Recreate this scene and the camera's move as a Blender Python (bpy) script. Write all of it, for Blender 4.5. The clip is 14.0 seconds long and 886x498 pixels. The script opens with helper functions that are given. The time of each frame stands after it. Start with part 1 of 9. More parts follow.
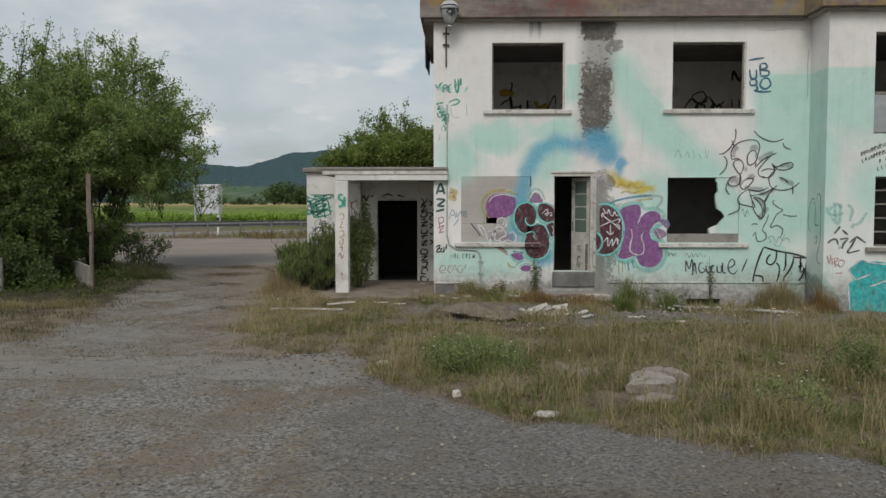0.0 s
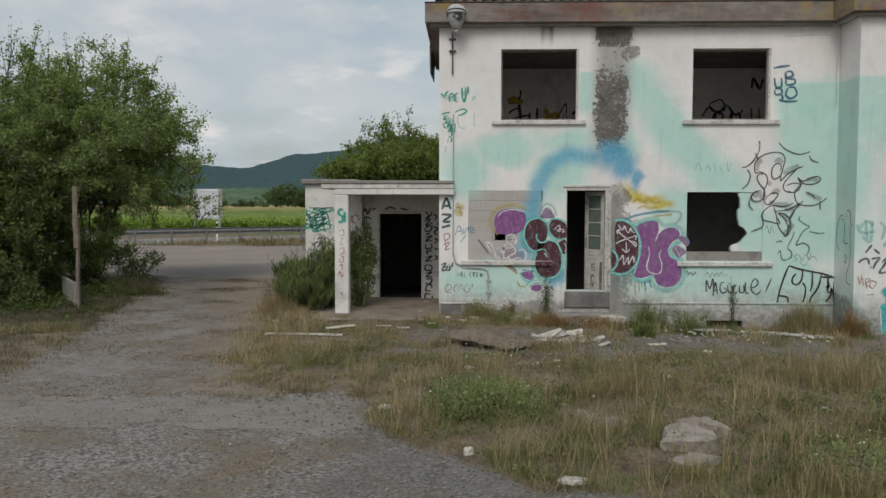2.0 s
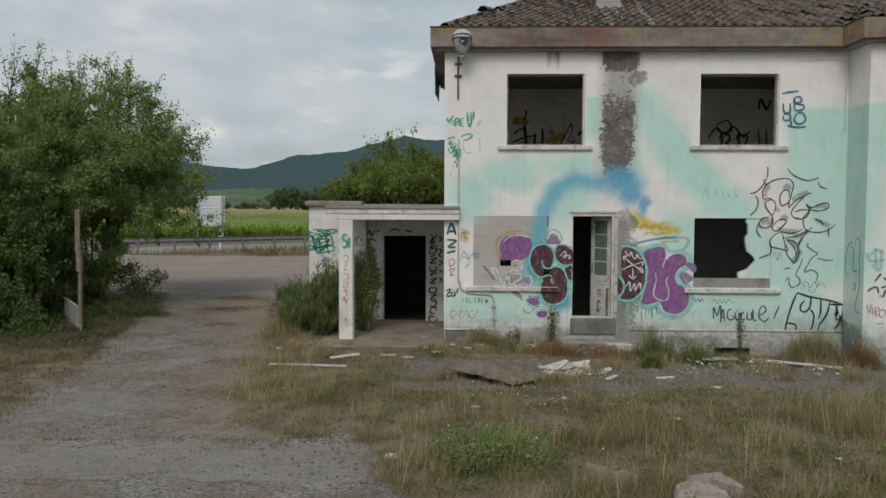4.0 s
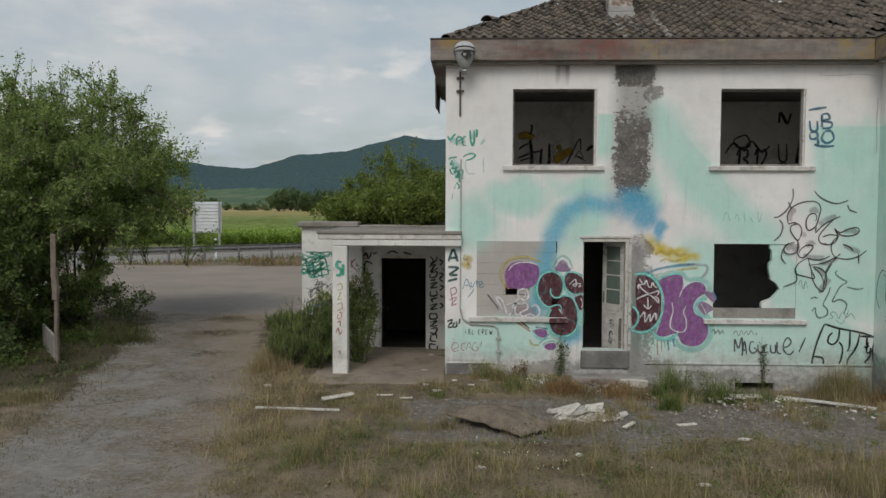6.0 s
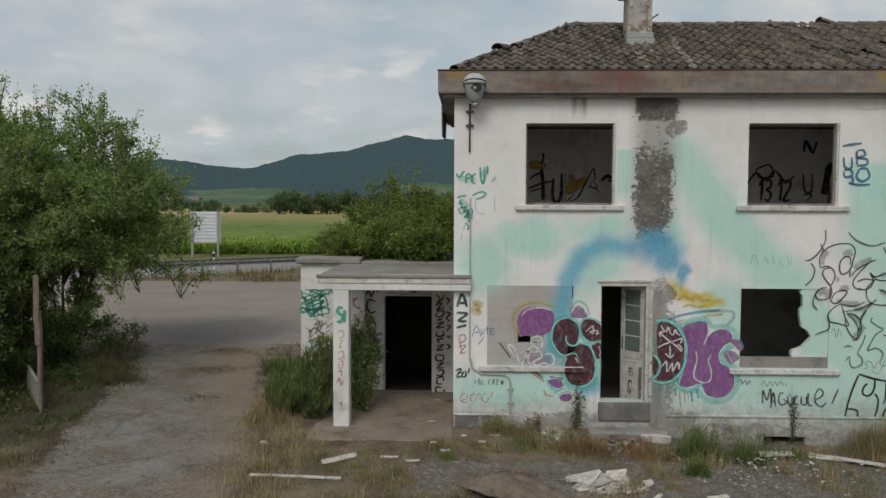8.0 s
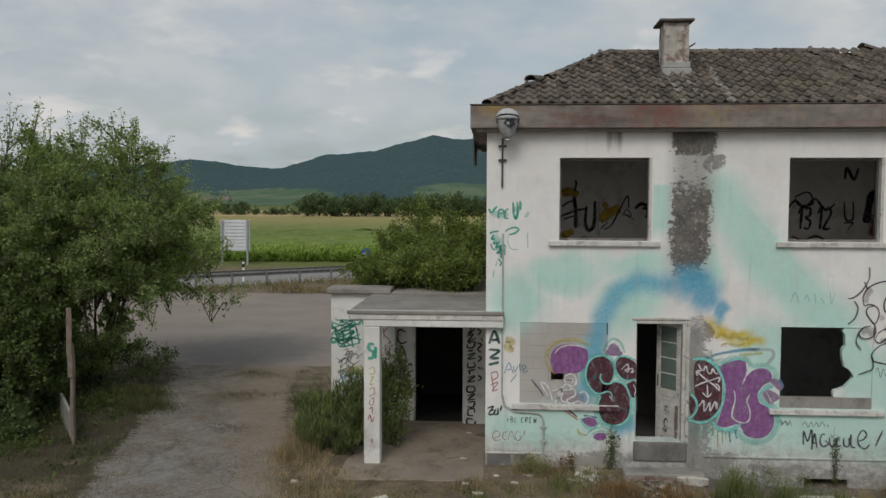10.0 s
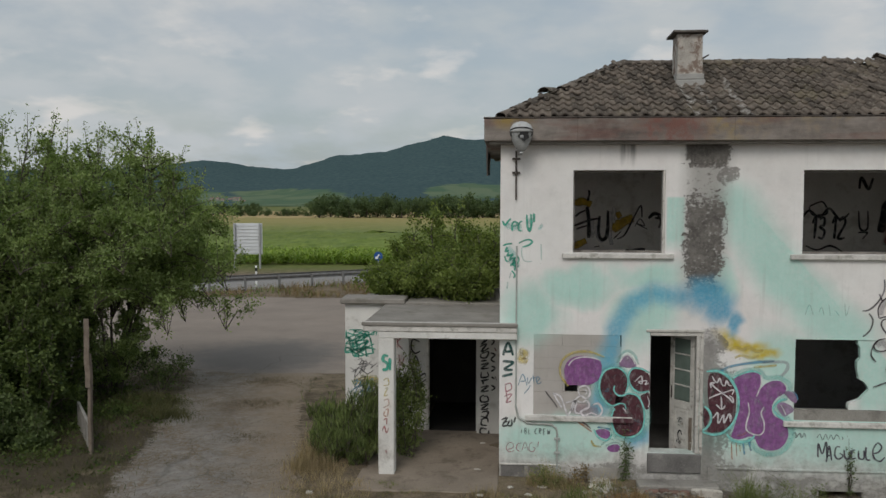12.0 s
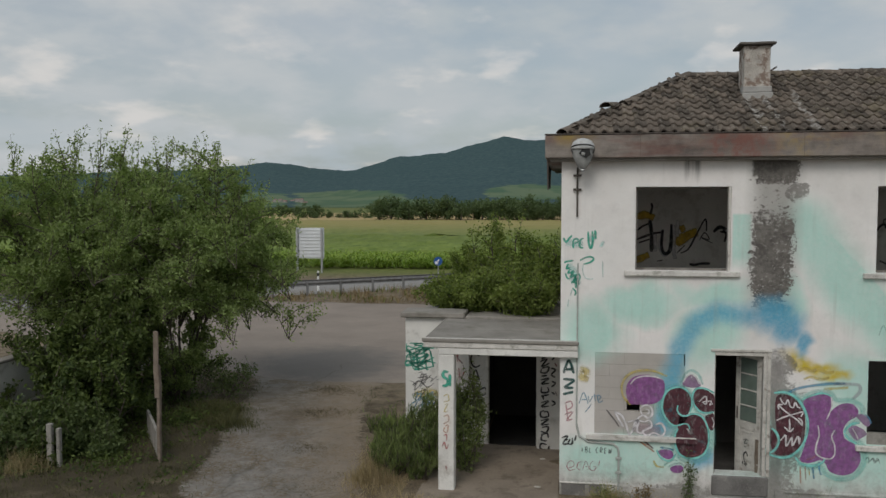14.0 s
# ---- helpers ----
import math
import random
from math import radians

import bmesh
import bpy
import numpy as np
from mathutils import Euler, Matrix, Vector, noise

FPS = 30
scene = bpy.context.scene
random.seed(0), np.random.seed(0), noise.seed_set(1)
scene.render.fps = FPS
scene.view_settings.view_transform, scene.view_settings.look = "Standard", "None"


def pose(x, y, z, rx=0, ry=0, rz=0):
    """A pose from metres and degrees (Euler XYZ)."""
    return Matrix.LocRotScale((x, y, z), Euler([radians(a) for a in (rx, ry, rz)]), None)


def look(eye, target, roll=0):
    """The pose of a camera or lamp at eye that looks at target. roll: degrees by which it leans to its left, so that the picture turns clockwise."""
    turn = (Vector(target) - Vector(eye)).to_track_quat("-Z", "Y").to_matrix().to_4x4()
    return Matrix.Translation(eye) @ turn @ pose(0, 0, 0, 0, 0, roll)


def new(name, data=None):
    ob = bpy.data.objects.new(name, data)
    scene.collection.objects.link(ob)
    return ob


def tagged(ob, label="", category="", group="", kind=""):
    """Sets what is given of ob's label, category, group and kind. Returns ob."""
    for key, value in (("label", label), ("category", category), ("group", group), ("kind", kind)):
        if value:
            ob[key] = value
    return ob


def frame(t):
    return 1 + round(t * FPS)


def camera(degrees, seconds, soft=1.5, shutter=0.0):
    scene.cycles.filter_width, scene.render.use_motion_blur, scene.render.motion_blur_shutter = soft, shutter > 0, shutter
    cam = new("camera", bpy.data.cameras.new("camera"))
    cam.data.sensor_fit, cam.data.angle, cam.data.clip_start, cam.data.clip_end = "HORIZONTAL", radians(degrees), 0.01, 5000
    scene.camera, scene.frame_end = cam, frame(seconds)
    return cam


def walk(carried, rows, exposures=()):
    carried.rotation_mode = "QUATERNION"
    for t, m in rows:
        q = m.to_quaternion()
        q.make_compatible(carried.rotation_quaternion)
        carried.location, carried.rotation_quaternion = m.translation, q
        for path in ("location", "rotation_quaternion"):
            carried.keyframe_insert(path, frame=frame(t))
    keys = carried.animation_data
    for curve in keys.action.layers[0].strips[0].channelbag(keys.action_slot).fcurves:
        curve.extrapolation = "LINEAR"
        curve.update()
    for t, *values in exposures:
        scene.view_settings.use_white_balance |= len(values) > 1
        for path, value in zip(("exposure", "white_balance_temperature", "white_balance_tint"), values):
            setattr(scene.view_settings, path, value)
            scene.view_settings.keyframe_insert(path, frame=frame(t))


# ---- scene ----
cam = camera(56.7, 14.0)
PATH = [
    (0, (0.669, -17.918, 2.071), (0.617, -15.922, 1.954), -0.0),
    (0.5, (0.623, -17.53, 2.081), (0.569, -15.534, 1.965), 0.0),
    (1, (0.604, -17.262, 2.161), (0.549, -15.266, 2.045), 0.1),
    (1.5, (0.586, -17.068, 2.256), (0.531, -15.072, 2.141), 0.1),
    (2, (0.564, -16.909, 2.353), (0.507, -14.913, 2.24), 0.1),
    (2.5, (0.542, -16.819, 2.455), (0.483, -14.823, 2.344), 0.1),
    (3, (0.529, -16.831, 2.621), (0.469, -14.835, 2.511), 0.2),
    (5.5, (0.478, -16.02, 3.149), (0.413, -14.024, 3.037), 0.2),
    (6, (0.463, -15.579, 3.325), (0.398, -13.583, 3.213), 0.2),
    (6.5, (0.398, -15.238, 3.522), (0.332, -13.242, 3.41), 0.2),
    (7, (0.333, -14.952, 3.725), (0.266, -12.957, 3.613), 0.2),
    (7.5, (0.303, -14.731, 3.91), (0.237, -12.735, 3.797), 0.2),
    (8, (0.288, -14.551, 4.069), (0.222, -12.555, 3.956), 0.2),
    (10.5, (0.179, -14.33, 4.751), (0.03, -12.339, 4.637), 0.2),
    (11, (0.173, -14.345, 4.759), (0.016, -12.355, 4.645), 0.2),
    (11.5, (0.157, -14.378, 4.821), (-0.001, -12.388, 4.707), 0.1),
    (12, (0.146, -14.393, 4.903), (-0.013, -12.403, 4.79), 0.1),
    (12.5, (0.132, -14.418, 4.935), (-0.046, -12.429, 4.821), 0.0),
    (13, (0.123, -14.426, 4.966), (-0.095, -12.441, 4.853), 0.1),
    (13.5, (0.107, -14.405, 5.063), (-0.152, -12.425, 4.951), 0.1),
    (14, (0.133, -14.396, 5.182), (-0.17, -12.422, 5.071), 0.0),
]
EXPOSURES = ((0.0, 0.1), (3.0, 0.07), (7.0, 0.0), (10.5, -0.08), (14.0, -0.11))
walk(cam, [(t, look(eye, target, roll)) for t, eye, target, roll in PATH], EXPOSURES)


# ---- world, sun, exposure ----
def make_world():
    w = bpy.data.worlds.new("sky")
    scene.world = w
    w.use_nodes = True
    nt = w.node_tree
    nt.nodes.clear()
    n = nt.nodes.new
    out = n("ShaderNodeOutputWorld")
    sky = n("ShaderNodeTexSky")
    sky.sky_type = "NISHITA"
    sky.sun_disc = False
    sky.sun_elevation = radians(42)
    sky.sun_rotation = radians(190)
    sky.air_density, sky.dust_density, sky.ozone_density = 1.2, 2.5, 1.5
    tc = n("ShaderNodeTexCoord")
    sep = n("ShaderNodeSeparateXYZ")
    nt.links.new(tc.outputs["Generated"], sep.inputs[0])
    lift = n("ShaderNodeMath")
    lift.operation = "ADD"
    lift.inputs[1].default_value = 0.30
    up = n("ShaderNodeMath")
    up.operation = "MAXIMUM"
    up.inputs[1].default_value = 0.0
    nt.links.new(sep.outputs[2], up.inputs[0])
    nt.links.new(up.outputs[0], lift.inputs[0])
    div = n("ShaderNodeVectorMath")
    div.operation = "DIVIDE"
    comb = n("ShaderNodeCombineXYZ")
    for i in range(3):
        nt.links.new(lift.outputs[0], comb.inputs[i])
    nt.links.new(tc.outputs["Generated"], div.inputs[0])
    nt.links.new(comb.outputs[0], div.inputs[1])
    noise_a = n("ShaderNodeTexNoise")
    noise_a.inputs["Scale"].default_value = 3.6
    noise_a.inputs["Detail"].default_value = 8
    noise_a.inputs["Roughness"].default_value = 0.52
    nt.links.new(div.outputs[0], noise_a.inputs["Vector"])
    ramp = n("ShaderNodeMapRange")
    ramp.interpolation_type = "SMOOTHSTEP"
    ramp.inputs[1].default_value, ramp.inputs[2].default_value = 0.36, 0.62
    ramp.inputs[3].default_value, ramp.inputs[4].default_value = 0.62, 1.0
    nt.links.new(noise_a.outputs[0], ramp.inputs[0])
    noise_b = n("ShaderNodeTexNoise")
    noise_b.inputs["Scale"].default_value = 1.6
    noise_b.inputs["Detail"].default_value = 6
    nt.links.new(div.outputs[0], noise_b.inputs["Vector"])
    cloud = n("ShaderNodeMix")
    cloud.data_type = "RGBA"
    cloud.inputs[6].default_value = CLOUD_DARK
    cloud.inputs[7].default_value = CLOUD_LIGHT
    ramp_b = n("ShaderNodeMapRange")
    ramp_b.inputs[1].default_value, ramp_b.inputs[2].default_value = 0.35, 0.65
    nt.links.new(noise_b.outputs[0], ramp_b.inputs[0])
    nt.links.new(ramp_b.outputs[0], cloud.inputs[0])
    flat = n("ShaderNodeVectorMath")
    flat.operation = "MULTIPLY"
    flat.inputs[1].default_value = (1.0, 1.0, 1.9)
    nt.links.new(div.outputs[0], flat.inputs[0])
    noise_c = n("ShaderNodeTexNoise")
    noise_c.inputs["Scale"].default_value = 4.4
    noise_c.inputs["Detail"].default_value = 9
    noise_c.inputs["Roughness"].default_value = 0.5
    nt.links.new(flat.outputs[0], noise_c.inputs["Vector"])
    ramp_c = n("ShaderNodeMapRange")
    ramp_c.interpolation_type = "SMOOTHSTEP"
    ramp_c.inputs[1].default_value, ramp_c.inputs[2].default_value = 0.52, 0.68
    nt.links.new(noise_c.outputs[0], ramp_c.inputs[0])
    puff = n("ShaderNodeMix")
    puff.data_type = "RGBA"
    puff.inputs[7].default_value = CLOUD_PUFF
    nt.links.new(ramp_c.outputs[0], puff.inputs[0])
    nt.links.new(cloud.outputs[2], puff.inputs[6])
    bg_sky, bg_cloud, mix = n("ShaderNodeBackground"), n("ShaderNodeBackground"), n("ShaderNodeMixShader")
    bg_sky.inputs[1].default_value = SKY_STRENGTH
    nt.links.new(sky.outputs[0], bg_sky.inputs[0])
    nt.links.new(puff.outputs[2], bg_cloud.inputs[0])
    nt.links.new(ramp.outputs[0], mix.inputs[0])
    nt.links.new(bg_sky.outputs[0], mix.inputs[1])
    nt.links.new(bg_cloud.outputs[0], mix.inputs[2])
    nt.links.new(mix.outputs[0], out.inputs[0])


SKY_STRENGTH = 0.09
CLOUD_DARK, CLOUD_LIGHT, CLOUD_PUFF = (0.44, 0.50, 0.535, 1), (0.57, 0.59, 0.60, 1), (0.68, 0.67, 0.655, 1)
make_world()
sun_data = bpy.data.lights.new("sun", "SUN")
sun_data.energy, sun_data.angle, sun_data.color = 1.2, radians(25), (1.0, 0.96, 0.9)
sun = new("sun", sun_data)
sun.matrix_world = look((0, 0, 30), (2.5, 14, 17))
scene.view_settings.exposure = 0.0


# ---- building helpers ----
def link_mesh(name, me, parent=None, label=""):
    ob = new(name, me)
    if parent is not None:
        ob.parent = parent
    if label:
        tagged(ob, label)
    return ob


def part(name, bm, material, parent=None, label=""):
    """One mesh object out of a bmesh, under a thing or a part."""
    me = bpy.data.meshes.new(name)
    bmesh.ops.recalc_face_normals(bm, faces=bm.faces)
    bm.to_mesh(me)
    bm.free()
    me.materials.append(material)
    return link_mesh(name, me, parent, label)


def fast_mesh(name, verts, faces, material, parent=None, label="", smooth=False):
    verts, faces = np.asarray(verts, dtype=np.float32), np.asarray(faces, dtype=np.int32)
    me = bpy.data.meshes.new(name)
    count, k = faces.shape
    me.vertices.add(len(verts))
    me.vertices.foreach_set("co", verts.ravel())
    me.loops.add(count * k)
    me.loops.foreach_set("vertex_index", faces.ravel())
    me.polygons.add(count)
    me.polygons.foreach_set("loop_start", np.arange(0, count * k, k, dtype=np.int32))
    me.polygons.foreach_set("loop_total", np.full(count, k, dtype=np.int32))
    if smooth:
        me.polygons.foreach_set("use_smooth", np.ones(count, dtype=bool))
    me.update(calc_edges=True)
    me.validate()
    me.materials.append(material)
    return link_mesh(name, me, parent, label)


def thing(name, label, category, at=(0, 0, 0), group="", kind=""):
    ob = new(name)
    ob.location = at
    ob.empty_display_size = 0.2
    return tagged(ob, label, category, group, kind)


def add_box(bm, x0, x1, y0, y1, z0, z1, m=None):
    v = [bm.verts.new((x, y, z)) for z in (z0, z1) for y in (y0, y1) for x in (x0, x1)]
    if m is not None:
        for q in v:
            q.co = m @ q.co
    for f in ((0, 2, 3, 1), (4, 5, 7, 6), (0, 1, 5, 4), (2, 6, 7, 3), (0, 4, 6, 2), (1, 3, 7, 5)):
        bm.faces.new([v[i] for i in f])
    return bm


def box(x0, x1, y0, y1, z0, z1, bevel=0.0, m=None):
    bm = bmesh.new()
    add_box(bm, x0, x1, y0, y1, z0, z1, m)
    if bevel:
        bmesh.ops.bevel(bm, geom=bm.edges[:], offset=bevel, segments=1, affect="EDGES")
    return bm


def tube(points, radius, sides=8):
    """A round bar along points."""
    bm = bmesh.new()
    pts = [Vector(p) for p in points]
    rings = []
    for i, p in enumerate(pts):
        d = (pts[min(i + 1, len(pts) - 1)] - pts[max(i - 1, 0)]).normalized()
        side = d.cross(Vector((0.31, 0.17, 0.93)))
        side = side.normalized() if side.length > 1e-4 else Vector((1, 0, 0))
        up = side.cross(d).normalized()
        r = radius[i] if isinstance(radius, (list, tuple)) else radius
        rings.append([bm.verts.new(p + r * (math.cos(2 * math.pi * k / sides) * side + math.sin(2 * math.pi * k / sides) * up)) for k in range(sides)])
    for a, b in zip(rings, rings[1:]):
        for k in range(sides):
            bm.faces.new((a[k], a[(k + 1) % sides], b[(k + 1) % sides], b[k]))
    bm.faces.new(rings[0][::-1])
    bm.faces.new(rings[-1])
    return bm


def rough_up(bm, amount, scale, cuts=0):
    """Uneven surface: subdivide and shift along a noise field."""
    if cuts:
        bmesh.ops.subdivide_edges(bm, edges=bm.edges[:], cuts=cuts, use_grid_fill=True)
    for v in bm.verts:
        v.co += amount * noise.noise_vector(v.co * scale)
    return bm


def wall_with_holes(a0, a1, z0, z1, thick, holes, place):
    """A wall in its own plane (a along it, z up), cut by holes, with reveals. place(a, depth, z) gives the point."""
    bm = bmesh.new()
    cuts_a = sorted({a0, a1, *[h[0] for h in holes], *[h[1] for h in holes]})
    cuts_z = sorted({z0, z1, *[h[2] for h in holes], *[h[3] for h in holes]})
    cuts_a = [a for a in cuts_a if a0 <= a <= a1]
    cuts_z = [z for z in cuts_z if z0 <= z <= z1]

    def solid(i, j):
        if i < 0 or j < 0 or i >= len(cuts_a) - 1 or j >= len(cuts_z) - 1:
            return False
        ca, cz = (cuts_a[i] + cuts_a[i + 1]) / 2, (cuts_z[j] + cuts_z[j + 1]) / 2
        return not any(h[0] < ca < h[1] and h[2] < cz < h[3] for h in holes)

    verts = {}

    def v(i, d, j):
        key = (i, d, j)
        if key not in verts:
            verts[key] = bm.verts.new(place(cuts_a[i], d * thick, cuts_z[j]))
        return verts[key]

    for i in range(len(cuts_a) - 1):
        for j in range(len(cuts_z) - 1):
            if not solid(i, j):
                continue
            bm.faces.new((v(i, 0, j), v(i + 1, 0, j), v(i + 1, 0, j + 1), v(i, 0, j + 1)))
            bm.faces.new((v(i, 1, j), v(i, 1, j + 1), v(i + 1, 1, j + 1), v(i + 1, 1, j)))
            if not solid(i - 1, j):
                bm.faces.new((v(i, 0, j), v(i, 0, j + 1), v(i, 1, j + 1), v(i, 1, j)))
            if not solid(i + 1, j):
                bm.faces.new((v(i + 1, 0, j), v(i + 1, 1, j), v(i + 1, 1, j + 1), v(i + 1, 0, j + 1)))
            if not solid(i, j - 1):
                bm.faces.new((v(i, 0, j), v(i, 1, j), v(i + 1, 1, j), v(i + 1, 0, j)))
            if not solid(i, j + 1):
                bm.faces.new((v(i, 0, j + 1), v(i + 1, 0, j + 1), v(i + 1, 1, j + 1), v(i, 1, j + 1)))
    return bm


# ---- materials ----
class Nodes:
    """Short hand for a node tree."""

    def __init__(self, name):
        self.mat = bpy.data.materials.new(name)
        self.mat.use_nodes = True
        self.nt = self.mat.node_tree
        self.nt.nodes.clear()
        self.out = self.nt.nodes.new("ShaderNodeOutputMaterial")

    def put(self, socket, value):
        if isinstance(value, bpy.types.NodeSocket):
            self.nt.links.new(value, socket)
        elif value is not None:
            if isinstance(value, (tuple, list)) and len(value) == 3 and socket.type == "RGBA":
                value = (*value, 1)
            socket.default_value = value

    def math(self, op, a, b=None, c=None):
        n = self.nt.nodes.new("ShaderNodeMath")
        n.operation = op
        for s, v in zip(n.inputs, (a, b, c)):
            self.put(s, v)
        return n.outputs[0]

    def vec(self, op, a, b=None):
        n = self.nt.nodes.new("ShaderNodeVectorMath")
        n.operation = op
        self.put(n.inputs[0], a)
        self.put(n.inputs[1], b)
        return n.outputs["Value"] if op in ("LENGTH", "DISTANCE", "DOT_PRODUCT") else n.outputs[0]

    def range(self, v, a, b, c=0.0, d=1.0, smooth=False):
        n = self.nt.nodes.new("ShaderNodeMapRange")
        n.interpolation_type = "SMOOTHSTEP" if smooth else "LINEAR"
        for s, x in zip(n.inputs, (v, a, b, c, d)):
            self.put(s, x)
        return n.outputs[0]

    def mix(self, f, a, b, blend="MIX"):
        n = self.nt.nodes.new("ShaderNodeMix")
        n.data_type, n.blend_type = "RGBA", blend
        self.put(n.inputs[0], f)
        self.put(n.inputs[6], a)
        self.put(n.inputs[7], b)
        return n.outputs[2]

    def noise(self, vector, scale, detail=4.0, rough=0.55):
        n = self.nt.nodes.new("ShaderNodeTexNoise")
        self.put(n.inputs["Vector"], vector)
        n.inputs["Scale"].default_value, n.inputs["Detail"].default_value, n.inputs["Roughness"].default_value = scale, detail, rough
        return n.outputs[0]

    def noise_color(self, vector, scale, detail=2.0):
        n = self.nt.nodes.new("ShaderNodeTexNoise")
        self.put(n.inputs["Vector"], vector)
        n.inputs["Scale"].default_value, n.inputs["Detail"].default_value = scale, detail
        return n.outputs[1]

    def pos(self):
        return self.nt.nodes.new("ShaderNodeNewGeometry").outputs["Position"]

    def xyz(self, vector):
        n = self.nt.nodes.new("ShaderNodeSeparateXYZ")
        self.put(n.inputs[0], vector)
        return n.outputs

    def island(self):
        return self.nt.nodes.new("ShaderNodeNewGeometry").outputs["Random Per Island"]

    def piece(self):
        return self.nt.nodes.new("ShaderNodeObjectInfo").outputs["Random"]

    def attribute(self, name):
        n = self.nt.nodes.new("ShaderNodeAttribute")
        n.attribute_name = name
        return n.outputs

    def bump(self, height, strength, distance=0.01):
        n = self.nt.nodes.new("ShaderNodeBump")
        n.inputs["Strength"].default_value, n.inputs["Distance"].default_value = strength, distance
        self.put(n.inputs["Height"], height)
        return n.outputs[0]

    def surface(self, color, rough=0.85, normal=None, metal=0.0, spec=0.3):
        n = self.nt.nodes.new("ShaderNodeBsdfPrincipled")
        self.put(n.inputs["Base Color"], color)
        self.put(n.inputs["Roughness"], rough)
        self.put(n.inputs["Metallic"], metal)
        self.put(n.inputs["Specular IOR Level"], spec)
        self.put(n.inputs["Normal"], normal)
        return n.outputs[0]

    def done(self, shader):
        self.nt.links.new(shader, self.out.inputs[0])
        return self.mat


def shade(c, k):
    return tuple(min(1.0, max(0.0, x * k)) for x in c)


def plain(name, base, var=0.22, scale=2.5, fine=45.0, rough=0.85, bump=0.35, metal=0.0, dirt=None, dirt_at=(0.52, 0.66), spread="", spec=0.3):
    """A weathered surface: two scales of variation, blotches of dirt, fine relief."""
    n = Nodes(name)
    p = n.pos()
    a, b = n.noise(p, scale, 5), n.noise(p, fine, 3)
    f = n.math("ADD", n.math("MULTIPLY", a, 0.65), n.math("MULTIPLY", b, 0.35))
    col = n.mix(n.range(f, 0.35, 0.65), shade(base, 1 - var), shade(base, 1 + var))
    if dirt:
        d = n.noise(p, scale * 1.7, 7, 0.65)
        col = n.mix(n.range(d, dirt_at[0], dirt_at[1], 0, 0.85), col, dirt)
    if spread:
        r = n.piece() if spread == "piece" else n.island()
        col = n.mix(1.0, col, n.mix(r, (0.68, 0.68, 0.68), (1.25, 1.22, 1.18)), "MULTIPLY")
    return n.done(n.surface(col, rough, n.bump(n.math("ADD", b, n.math("MULTIPLY", a, 0.6)), bump), metal, spec))


def leaf_material(name, dark, light, clear=0.25):
    n = Nodes(name)
    p = n.pos()
    f = n.math("ADD", n.math("MULTIPLY", n.noise(p, 1.7, 4), 0.85), n.math("MULTIPLY", n.island(), 0.38))
    col = n.mix(n.range(f, 0.33, 0.9), dark, light)
    s = n.surface(col, 0.6, None, 0.0, 0.25)
    t = n.nt.nodes.new("ShaderNodeBsdfTranslucent")
    n.put(t.inputs[0], n.mix(1.0, col, (1.3, 1.5, 0.7), "MULTIPLY"))
    m = n.nt.nodes.new("ShaderNodeMixShader")
    m.inputs[0].default_value = clear
    n.nt.links.new(s, m.inputs[1])
    n.nt.links.new(t.outputs[0], m.inputs[2])
    return n.done(m.outputs[0])


def spray_material(name, color, edge=0.5, cover=1.0):
    """Spray paint: opaque along the middle, thinning out to the rim."""
    n = Nodes(name)
    fade = n.attribute("fade")[2]
    p = n.pos()
    grain = n.noise(p, 160, 2)
    patch = n.noise(p, 7, 4)
    f = n.range(n.math("ADD", fade, n.math("MULTIPLY", n.math("SUBTRACT", grain, 0.5), 0.5)), 0.0, edge, 0.0, cover, True)
    f = n.math("MULTIPLY", f, n.range(patch, 0.28, 0.5, 0.6, 1.0))
    f = n.math("MULTIPLY", f, n.range(n.noise(p, 28, 7, 0.75), 0.60, 0.70, 1.0, 0.45))
    col = n.mix(n.range(n.noise(p, 12, 4), 0.35, 0.65), shade(color, 0.78), shade(color, 1.2))
    col = n.mix(n.range(n.noise(n.vec("MULTIPLY", p, (1.0, 1.0, 0.35)), 16, 6, 0.7), 0.52, 0.7, 0, 0.3), col, (0.55, 0.55, 0.55))
    s = n.surface(col, 0.65)
    t = n.nt.nodes.new("ShaderNodeBsdfTransparent")
    m = n.nt.nodes.new("ShaderNodeMixShader")
    n.nt.links.new(f, m.inputs[0])
    n.nt.links.new(t.outputs[0], m.inputs[1])
    n.nt.links.new(s, m.inputs[2])
    return n.done(m.outputs[0])


